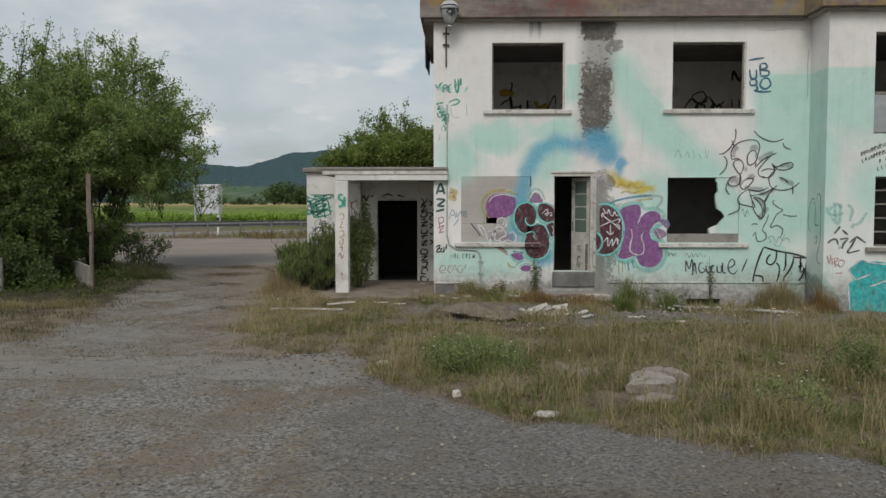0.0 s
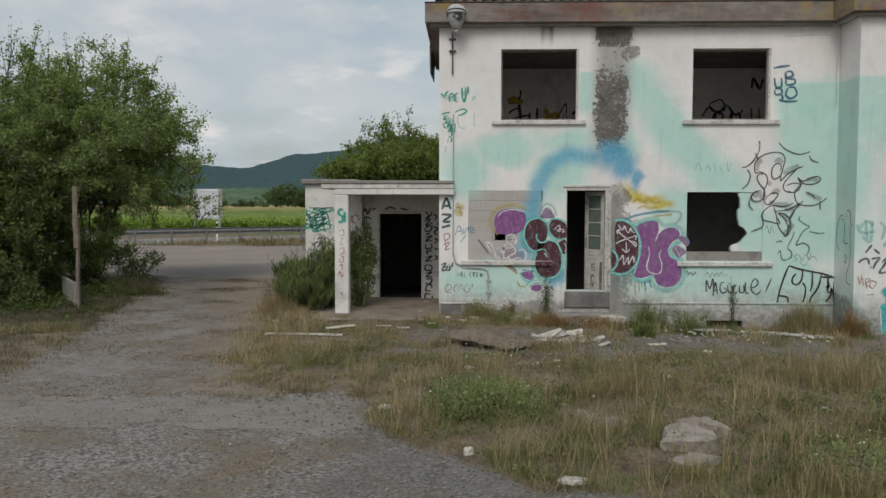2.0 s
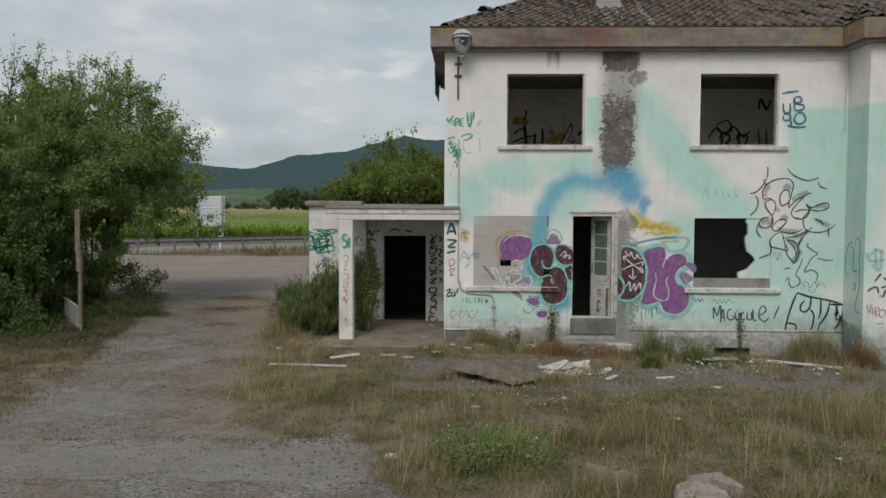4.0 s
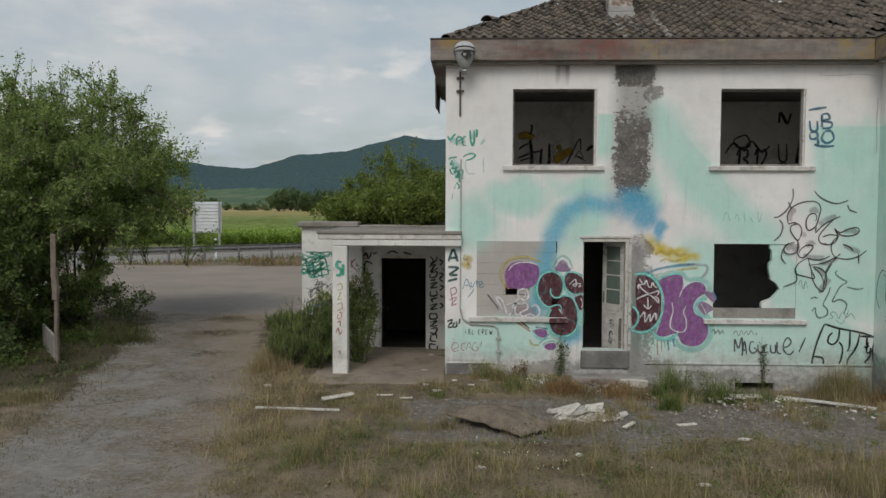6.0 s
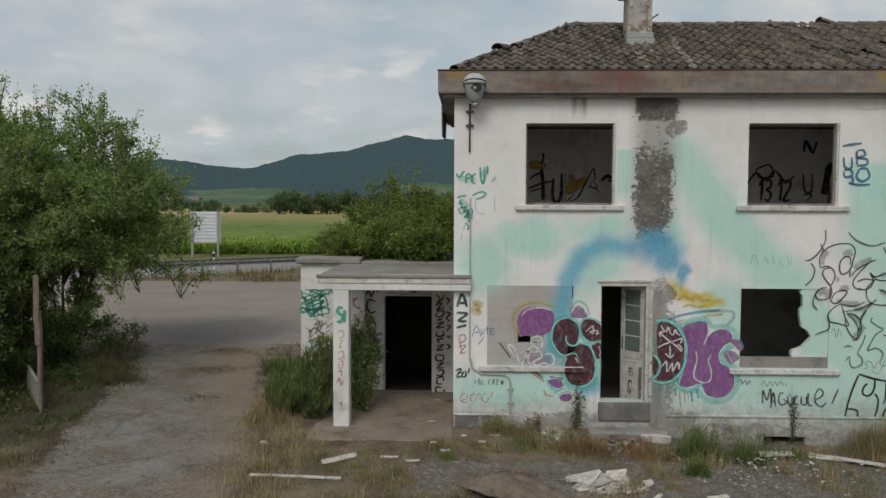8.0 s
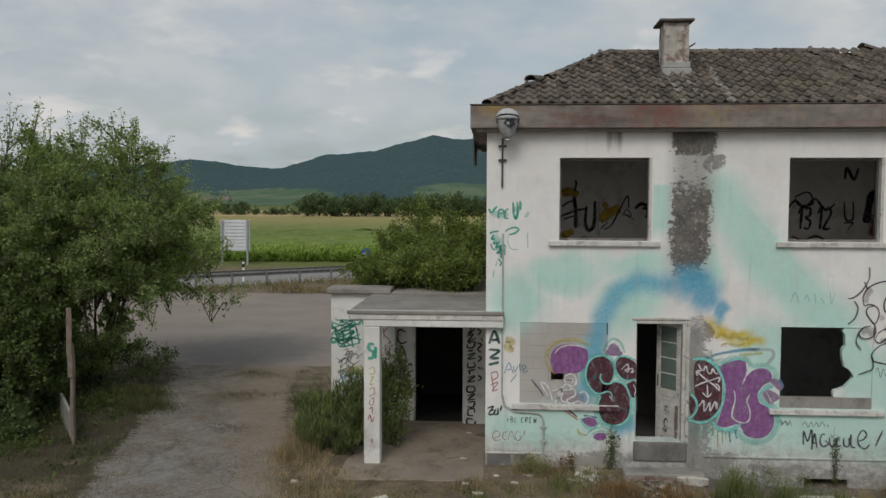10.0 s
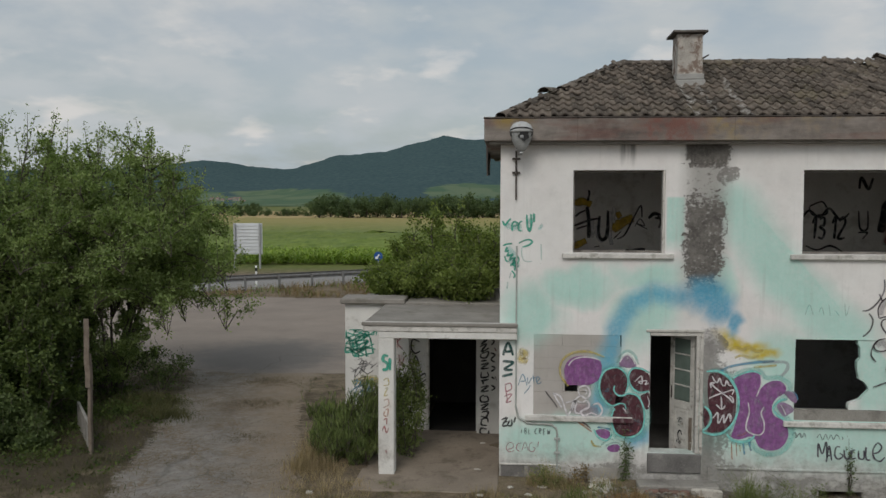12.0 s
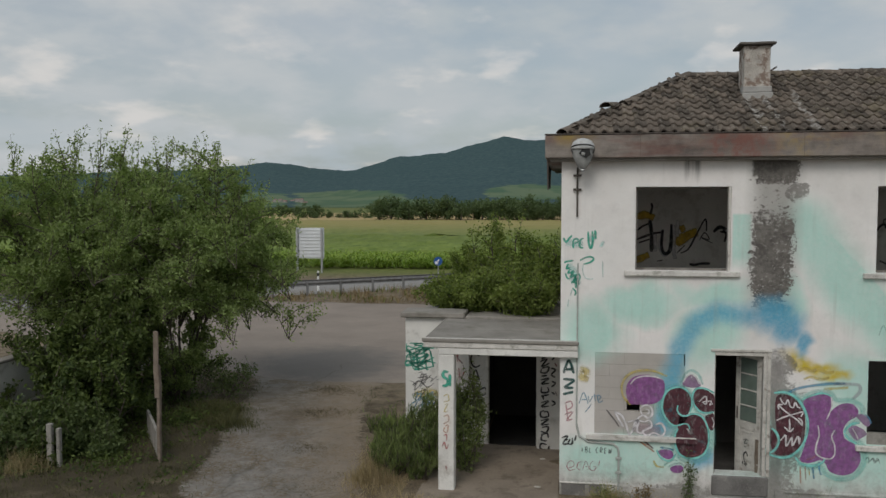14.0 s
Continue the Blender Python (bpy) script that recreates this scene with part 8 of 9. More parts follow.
    g.stroke(cm("402,76 404,44"), 0.035, "orange", 1)
    g.stroke(cm("410,77 412,50"), 0.03, "orange", 1)
    g.stroke(cm("416,73 418,58"), 0.025, "yellow", 1)
    g.stroke(cm("422,77 425,53"), 0.045, "blue_thin", 1)
    g.stroke(cm("432,85 433,72 436,61"), 0.05, "blue_thin", 1)
    g.stroke(cm("498,91 500,85"), 0.02, "grey", 1)
    g.stroke(cm("506,92 510,96 510,86 516,94 520,86 524,95 528,85"), 0.015, "grey", 1)
    return g.finish("round maroon face and purple letter outlined in teal", wall_front)


def white_scribble():
    g = Paint(0.0)
    g.stroke(cm("80,160 88,150 96,140 102,130"), 0.035, "grey", 5)
    g.stroke(cm("95,156 102,143 110,130"), 0.045, "white", 4)
    g.stroke(cm("93,156 101,154 109,147 120,116"), 0.045, "white", 4)
    g.stroke(cm("120,116 129,131 135,143 133,124 143,120"), 0.045, "white", 4)
    g.stroke(cm("116,139 132,143 147,140"), 0.04, "white", 4)
    g.stroke(cm("142,152 138,161 142,168 150,170 157,165 158,154 151,148 142,152 130,141 125,124"), 0.045, "white", 4)
    g.stroke(cm("145,162 151,163 153,157 147,154"), 0.03, "white", 4)
    g.stroke(cm("144,139 153,144 157,133 143,124 149,117 161,122 172,118"), 0.045, "white", 4)
    g.stroke(cm("163,136 173,139 180,128 176,118 167,117"), 0.045, "white", 4)
    g.stroke(cm("124,116 144,115 164,117"), 0.03, "white", 4)
    g.stroke(cm("164,158 166,153"), 0.04, "white", 4)
    return g.finish("white scribbled tag on the walled-up window", wall_front)


def wild_tag():
    g = Paint(0.0)
    g.stroke(cm("649,362 649,342 638,321 624,309 614,308"), 0.06, "mist", 1)
    g.stroke(cm("649,362 649,342 638,321 624,309 614,308"), 0.028, "grey", 2)
    g.stroke(cm("688,358 699,346 716,337 733,334 752,340"), 0.06, "mist", 1)
    g.stroke(cm("688,358 699,346 716,337 733,334 752,340"), 0.028, "grey", 2)
    g.stroke(cm("750,332 755,322 769,317"), 0.06, "mist", 1)
    g.stroke(cm("750,332 755,322 769,317"), 0.028, "grey", 2)
    g.stroke(cm("625,304 632,292 628,275 616,263"), 0.06, "mist", 1)
    g.stroke(cm("625,304 632,292 628,275 616,263"), 0.028, "grey", 2)
    g.stroke(cm("641,338 647,323"), 0.06, "mist", 1)
    g.stroke(cm("641,338 647,323"), 0.028, "grey", 2)
    g.stroke(cm("642,295 640,311 647,325 661,334 679,338 694,336 701,325 698,309 693,292 682,284 676,288 675,302 681,313 690,315 694,309 692,300"), 0.034, "brown", 4)
    g.stroke(cm("642,295 653,298 664,292 667,280 661,265 653,272 646,284 649,293 659,295"), 0.034, "brown", 4)
    g.stroke(cm("653,272 661,261 662,248 653,240 640,240 635,248 642,258 655,261"), 0.034, "brown", 4)
    g.stroke(cm("642,258 634,248 631,232 640,220"), 0.034, "brown", 4)
    g.stroke(cm("661,265 660,251 662,237 670,232 680,240 689,253 679,256 667,249 663,240"), 0.034, "brown", 4)
    g.stroke(cm("692,278 707,294 726,305 738,310"), 0.034, "brown", 4)
    g.stroke(cm("726,305 709,287 699,272 702,261 715,257 728,261 734,272 730,282 727,288"), 0.034, "brown", 4)
    g.stroke(cm("705,271 720,276 736,273"), 0.034, "brown", 4)
    g.stroke(cm("727,288 738,280 755,287 770,289 772,280 759,274 740,275 727,288"), 0.034, "brown", 4)
    g.stroke(cm("737,275 724,261 723,246 731,234 752,230 772,235 788,247"), 0.034, "brown", 4)
    g.stroke(cm("773,241 774,220"), 0.034, "brown", 4)
    g.stroke(cm("743,258 756,253 764,245"), 0.034, "brown", 4)
    g.stroke(cm("677,232 701,228 721,236"), 0.034, "brown", 4)
    g.stroke(cm("681,218 711,223 733,234 721,220 712,204"), 0.034, "brown", 4)
    g.stroke(cm("680,232 667,225 657,212 661,201 676,197 693,194 687,209 680,232"), 0.034, "brown", 4)
    g.stroke(cm("687,209 689,194 697,178 708,170 710,188 702,204 689,216"), 0.034, "brown", 4)
    g.stroke(cm("689,216 706,211 715,199 714,178 708,168 700,169"), 0.034, "brown", 4)
    g.stroke(cm("724,221 715,204 711,182"), 0.034, "brown", 4)
    g.stroke(cm("658,209 660,189 648,182 635,177"), 0.034, "brown", 4)
    g.stroke(cm("717,256 708,261"), 0.034, "brown", 4)
    g.stroke(cm("694,292 692,279"), 0.034, "brown", 4)
    g.stroke(cm("733,234 741,241"), 0.034, "brown", 4)
    g.stroke(cm("644,300 647,315 655,325"), 0.15, "mist", 0)
    g.stroke(cm("680,317 690,323 696,315"), 0.15, "mist", 0)
    g.stroke(cm("699,294 714,305 731,311"), 0.15, "mist", 0)
    g.stroke(cm("639,248 649,253 660,244"), 0.15, "mist", 0)
    g.stroke(cm("676,253 686,261 692,255"), 0.15, "mist", 0)
    g.stroke(cm("670,238 691,232 711,234"), 0.15, "mist", 0)
    g.stroke(cm("745,282 760,284 771,278"), 0.15, "mist", 0)
    g.stroke(cm("746,256 761,249 777,243"), 0.15, "mist", 0)
    g.stroke(cm("691,214 703,209 712,197"), 0.15, "mist", 0)
    g.stroke(cm("702,173 712,180 722,194"), 0.15, "mist", 0)
    g.stroke(cm("701,222 721,225 736,234"), 0.15, "mist", 0)
    g.stroke(cm("667,271 675,280"), 0.15, "mist", 0)
    g.stroke(cm("735,209 732,202 745,192 753,187 741,178 733,163 728,150 742,154 754,145 749,126"), 0.04, "slate", 3)
    g.stroke(cm("753,178 770,174 785,175"), 0.04, "slate", 3)
    g.stroke(cm("686,155 694,158 701,156"), 0.04, "slate", 3)
    g.stroke(cm("690,130 696,139 698,126 704,119 718,125 718,136 711,145 720,166 723,178"), 0.04, "slate", 3)
    g.stroke(cm("720,117 730,120 724,128 734,130 740,118 747,131 755,121 763,128 771,116"), 0.014, "slate", 3)
    g.stroke(cm("664,180 668,190 673,173 677,188 682,173"), 0.014, "slate", 3)
    g.stroke(cm("735,116 747,109 759,135"), 0.014, "slate", 3)
    return g.finish("large looping dark tag with misty shading", wall_front)


def boxed_tag():
    g = Paint(0.0)
    g.stroke(cm("714,107 705,84 696,52 689,10"), 0.045, "black", 3)
    g.stroke(cm("714,108 740,100 777,93 803,86"), 0.045, "black", 3)
    g.stroke(cm("730,92 723,84 722,73 731,69 739,76 742,87 742,100"), 0.045, "black", 3)
    g.stroke(cm("742,74 749,63 747,42 743,32"), 0.045, "black", 3)
    g.stroke(cm("762,95 762,69 758,55"), 0.045, "black", 3)
    g.stroke(cm("780,90 776,69 768,53 760,42 758,30"), 0.045, "black", 3)
    g.stroke(cm("794,87 793,58"), 0.045, "black", 3)
    g.stroke(cm("788,64 800,67"), 0.045, "black", 3)
    g.stroke(cm("801,64 800,48 790,34"), 0.045, "black", 3)
    g.stroke(cm("694,46 706,45 714,40 712,21"), 0.045, "black", 3)
    g.stroke(cm("779,85 810,84"), 0.045, "black", 3)
    g.stroke(cm("809,82 805,55 809,31"), 0.045, "black", 3)
    g.stroke(cm("796,75 794,54 804,58"), 0.045, "black", 3)
    return g.finish("black box-shaped tag near the wall corner", wall_front)


def words_tag():
    g = Paint(0.0)
    g.stroke(cm("548,53 548,77 555,60 561,80 563,51"), 0.038, "grey_dark", 4)
    g.stroke(cm("562,45 566,73 571,48"), 0.038, "grey_dark", 4)
    g.stroke(cm("563,57 570,57"), 0.038, "grey_dark", 4)
    g.stroke(cm("585,72 578,72 576,58 582,51 590,57 583,62"), 0.038, "grey_dark", 4)
    g.stroke(cm("591,68 593,54 600,53 602,68"), 0.038, "grey_dark", 4)
    g.stroke(cm("611,67 605,67 604,53 612,54"), 0.038, "grey_dark", 4)
    g.stroke(cm("604,59 610,59"), 0.038, "grey_dark", 4)
    g.stroke(cm("615,68 616,54 624,53 624,68"), 0.038, "grey_dark", 4)
    g.stroke(cm("627,74 628,53 636,51"), 0.038, "grey_dark", 4)
    g.stroke(cm("639,62 648,65 653,74 646,81 639,69 641,55 651,49 659,57"), 0.038, "grey_dark", 4)
    g.stroke(cm("680,83 668,53"), 0.038, "grey_dark", 4)
    g.stroke(cm("666,45 664,42"), 0.038, "grey_dark", 4)
    g.stroke(cm("545,86 550,94 555,84 560,94 564,85 569,93 573,85 578,94 584,85"), 0.016, "grey", 3)
    g.stroke(cm("504,90 509,96 512,89 517,95 521,89 527,94"), 0.016, "grey", 3)
    g.stroke(cm("586,91 589,87 586,85"), 0.016, "grey", 3)
    return g.finish("dark handwritten words MA GUEULE under the broken window", wall_front)


def green_tag():
    g = Paint(0.0)
    g.stroke(cm("4,459 8,451 13,457 19,463"), 0.041, "green", 3)
    g.stroke(cm("21,440 21,454 27,457 30,452 22,449"), 0.041, "green", 3)
    g.stroke(cm("39,458 33,455 32,443 39,441"), 0.041, "green", 3)
    g.stroke(cm("46,470 47,451 51,441 54,453 53,471"), 0.05, "green", 3)
    g.stroke(cm("58,473 59,456"), 0.055, "green", 3)
    g.stroke(cm("60,450 62,449"), 0.05, "green", 3)
    g.stroke(cm("32,419 41,424 51,426 56,422 49,416 38,413"), 0.038, "green", 3)
    g.stroke(cm("73,427 76,427"), 0.05, "green", 3)
    g.stroke(cm("69,386 72,385"), 0.047, "green", 3)
    g.stroke(cm("5,415 12,418 22,419"), 0.038, "green", 3)
    g.stroke(cm("14,427 16,424"), 0.041, "green", 3)
    g.stroke(cm("13,414 9,405 16,407"), 0.038, "green", 3)
    g.stroke(cm("16,404 12,397 21,400"), 0.038, "green", 3)
    g.stroke(cm("23,402 16,390 25,394 21,382"), 0.043, "green", 3)
    g.stroke(cm("17,380 29,386 25,371"), 0.049, "green", 3)
    g.stroke(cm("21,382 33,378"), 0.041, "green", 3)
    g.stroke(cm("38,413 38,398 44,388 57,388"), 0.03, "teal_mist", 2)
    g.stroke(cm("71,420 72,389"), 0.03, "teal_mist", 2)
    g.stroke(cm("14,353 12,337"), 0.03, "teal_mist", 2)
    g.stroke(cm("20,370 16,356"), 0.03, "teal_mist", 2)
    for line in ("8,452 24,448 38,450", "44,456 60,460", "66,450 74,446", "12,412 20,404 26,396", "16,392 26,384 30,376"):
        g.stroke(cm(line), 0.17, "teal_mist", 1)
    g.stroke(cm("28,399 33,392 30,384 25,390 29,398"), 0.035, "green", 3)
    g.stroke(cm("8,398 10,390 15,386"), 0.035, "green", 3)
    g.stroke(cm("20,372 26,364 23,358"), 0.035, "green", 3)
    return g.finish("thin green tags high on the corner", wall_front)


def corner_letters():
    g = Paint(0.0)
    g.stroke(cm("6,221 15,244 24,221"), 0.06, "dark_teal", 3)
    g.stroke(cm("9,228 23,229"), 0.06, "dark_teal", 3)
    g.stroke(cm("5,211 24,209 9,197 24,196"), 0.06, "dark_teal", 3)
    g.stroke(cm("4,184 24,189"), 0.06, "dark_teal", 3)
    g.stroke(cm("6,184 6,178"), 0.06, "dark_teal", 3)
    g.stroke(cm("8,168 19,172 21,162 10,156"), 0.035, "pink", 3)
    g.stroke(cm("8,148 22,153 12,138 23,141"), 0.035, "pink", 3)
    g.stroke(cm("10,169 15,138"), 0.035, "pink", 3)
    g.stroke(cm("3,106 14,110 6,96 17,97"), 0.036, "black", 4)
    g.stroke(cm("19,106 15,97 22,97 22,108"), 0.036, "black", 4)
    g.stroke(cm("29,113 26,101"), 0.036, "black", 4)
    g.stroke(cm("6,102 16,104"), 0.036, "black", 4)
    g.stroke(cm("26,94 28,96"), 0.036, "black", 4)
    g.stroke(cm("15,53 25,57 24,65 17,65 13,56 18,49 28,52"), 0.024, "pink", 3)
    g.stroke(cm("41,65 33,64 31,54 38,50"), 0.024, "pink", 3)
    g.stroke(cm("40,50 46,67 52,51"), 0.024, "pink", 3)
    g.stroke(cm("43,57 51,57"), 0.022, "pink", 3)
    g.stroke(cm("61,67 55,65 53,54 59,50 64,57 58,58"), 0.024, "pink", 3)
    g.stroke(cm("70,70 68,58"), 0.024, "pink", 3)
    g.stroke(cm("68,52 69,51"), 0.026, "pink", 3)
    return g.finish("vertical dark teal letters and pink and black tags on the corner", wall_front)


def small_tags():
    g = Paint(0.0)
    x, z = 0.37, 0.82
    g.text("TBL CREW", x, z, 0.1, 0.022, "grey", 3, 0.75, 0.05)
    g.finish("small dark words TBL CREW", wall_front)
    g = Paint(0.0)
    for s in ("673,507 691,510 707,512", "676,488 679,470 690,470 690,488", "698,500 699,474", "698,499 709,500 712,491 700,487 716,484 715,475 699,473", "677,465 689,466 691,456 679,454 677,464", "691,456 693,444 685,444", "704,468 699,454 709,446 721,454 716,468 704,468", "687,442 705,440 723,441"):
        g.stroke(cm(s), 0.055, "blue", 3)
    g.finish("dark blue block tag beside the upper window", wall_front)
    g = Paint(0.0)
    for s in ("33,168 41,188 49,168", "35,175 47,177", "49,184 51,172 57,184", "59,188 61,172", "57,182 65,184", "65,174 71,182 65,184 67,172 75,176", "43,153 51,163 55,170"):
        g.stroke(cm(s), 0.026, "blue_thin", 3)
    g.finish("thin blue tag by the walled-up window", wall_front)
    g = Paint(0.0)
    for s in ("520,299 527,317 534,299", "543,304 547,313 552,299", "559,319 562,297", "569,309 578,297", "585,321 588,299 593,317"):
        g.stroke(cm(s), 0.025, "teal_mist", 3)
    g.finish("faint grey-green tag above the broken window", wall_front)


def sill_paint():
    """The lettering runs on over the front of the sill; a faint yellow haze by the corner."""
    g = Paint(-0.079)
    g.shape(cm("198,108 205,107.5 220,107.5 231,108 231,115 220,115.5 205,115.5 198,115"), "maroon", 1)
    g.finish("maroon paint carried over the window sill", house)
    g = Paint(0.0)
    g.stroke(cm("33,230 46,226 38,216 50,210"), 0.2, "yellow", 0)
    g.finish("faint yellow haze sprayed by the corner", wall_front)


def door_tags():
    g = Paint(0.0)
    for s in ("-36,82 -28,86 -33,77 -24,80", "-30,87 -22,83", "-34,73 -27,71"):
        g.stroke(cm(s), 0.02, "slate_dark", 3)
    for s in ("-24,55 -28,63 -33,57 -31,45 -25,41", "-27,37 -33,43", "-36,39 -34,47"):
        g.stroke(cm(s), 0.028, "black", 3)
    ob = g.finish("small dark tags on the door leaf", door)
    ob.matrix_basis = pose(3.40, 0.14, 0.22, 0, 0, -52)
    return ob


def annex_tags():
    g = Paint(2.6)
    for s in ("-321,196 -297,206 -311,186 -279,198 -297,179 -266,193", "-315,178 -279,186 -309,166 -266,174", "-323,186 -306,172 -285,184 -263,181", "-303,208 -279,210 -273,196", "-321,206 -311,166", "-306,210 -299,162", "-289,213 -282,164", "-275,208 -268,172"):
        g.stroke(cm(s), 0.045, "green", 3)
    rng = random.Random(5)
    for _ in range(11):
        a, b = rng.uniform(-3.22, -2.75), rng.uniform(1.68, 2.12)
        pts = [(a, b)]
        for _ in range(5):
            a, b = min(max(a + rng.uniform(-0.3, 0.3), -3.26), -2.62), min(max(b + rng.uniform(-0.14, 0.14), 1.6), 2.22)
            pts.append((a, b))
        g.stroke(pts, 0.032, "green", 3)
    for _ in range(10):
        a, b = rng.uniform(-3.2, -2.6), rng.uniform(1.2, 1.6)
        g.stroke([(a, b), (a + 0.1, b + rng.uniform(-0.1, 0.1)), (a + 0.06, b - 0.1), (a + 0.2, b + rng.uniform(-0.06, 0.06))], 0.022, "grey", 2)
    for _ in range(8):
        a, b = rng.uniform(-3.2, -2.8), rng.uniform(0.85, 1.12)
        g.stroke([(a, b), (a + 0.12, b + 0.08), (a + 0.06, b - 0.08), (a + 0.2, b)], 0.035, "blue_thin", 3)
    for s in ("-311,129 -297,141 -282,129 -266,138", "-315,111 -285,123 -297,105 -260,117", "-303,148 -279,152"):
        g.stroke(cm(s), 0.03, "grey", 2)
    for s in ("-321,87 -303,99 -311,77 -291,93 -297,73 -275,87", "-315,69 -285,77"):
        g.stroke(cm(s), 0.04, "blue_thin", 3)
    g.stroke(cm("-309,111 -273,117 -248,111"), 0.25, "yellow", 0)
    for s in ("-218,208 -216,184", "-207,208 -217,196 -205,181", "-214,172 -210,148 -202,166"):
        g.stroke(cm(s), 0.045, "red", 3)
    g.finish("green, blue and red tags on the annex wall", annex_wall)
    g = Paint(2.78)
    for s in ("-171,195 -186,200 -190,183 -182,171 -170,176", "-187,143 -180,165 -172,143", "-185,151 -174,151", "-183,116 -182,136 -171,132 -181,124 -169,112", "-171,122 -161,128 -157,117 -166,110", "-176,104 -166,107 -171,93"):
        g.stroke(cm(s), 0.04, "black", 3)
    for s in ("-193,210 -186,219 -181,207 -174,222", "-171,217 -161,222", "-139,219 -127,224 -113,219", "-103,222 -84,217"):
        g.stroke(cm(s), 0.045, "black", 3)
    g.finish("black lettering on the recessed porch wall", door_wall)
    g = Paint(2.6)
    for s in ("-42,214 -34,205 -40,196 -28,206 -26,214", "-44,190 -30,196 -40,180 -24,188", "-40,176 -26,180 -30,168 -42,168 -40,176", "-42,160 -28,162", "-42,152 -26,156 -40,144 -24,146", "-40,138 -40,126 -26,128 -28,138", "-42,118 -24,122", "-38,122 -36,110",
              "-42,104 -26,108 -40,96 -24,98", "-34,88 -42,84 -40,74 -26,76 -28,86 -36,84", "-42,66 -26,70 -40,58 -24,60", "-40,52 -26,54 -30,42 -42,44", "-42,36 -28,40 -26,30", "-38,38 -40,26 -28,24", "-28,16 -40,18 -42,8 -28,4 -24,14", "-24,14 -26,0 -34,-4",
              "-22,208 -14,202 -20,194", "-22,178 -12,174 -20,164 -12,158", "-20,150 -12,146 -20,138", "-20,128 -12,122", "-20,110 -12,104 -20,98"):
        g.stroke(cm(s), 0.045, "black", 3)
    for s in ("-14,190 -9,180", "-12,130 -8,118"):
        g.stroke(cm(s), 0.04, "red", 3)
    g.finish("column of black letters beside the doorway", side_wall)
    g = Paint(-0.152)
    for s in ("-195,219 -203,221 -205,212 -197,206 -199,196 -207,196", "-193,217 -193,194"):
        g.stroke(cm(s), 0.07, "green", 3)
    for s, ink in (("-205,176 -197,180 -195,169 -205,167", "yellow"), ("-203,160 -197,163 -203,149 -195,151", "yellow"), ("-205,139 -197,143 -195,133 -205,127", "orange"), ("-202,122 -196,125 -198,112 -204,114 -202,122", "orange"), ("-205,104 -199,108 -199,96", "red"), ("-207,84 -203,94 -199,82 -195,92", "red"), ("-201,53 -198,43", "red")):
        g.stroke(cm(s), 0.035, ink, 3)
    g.finish("faded vertical letters on the post", post)


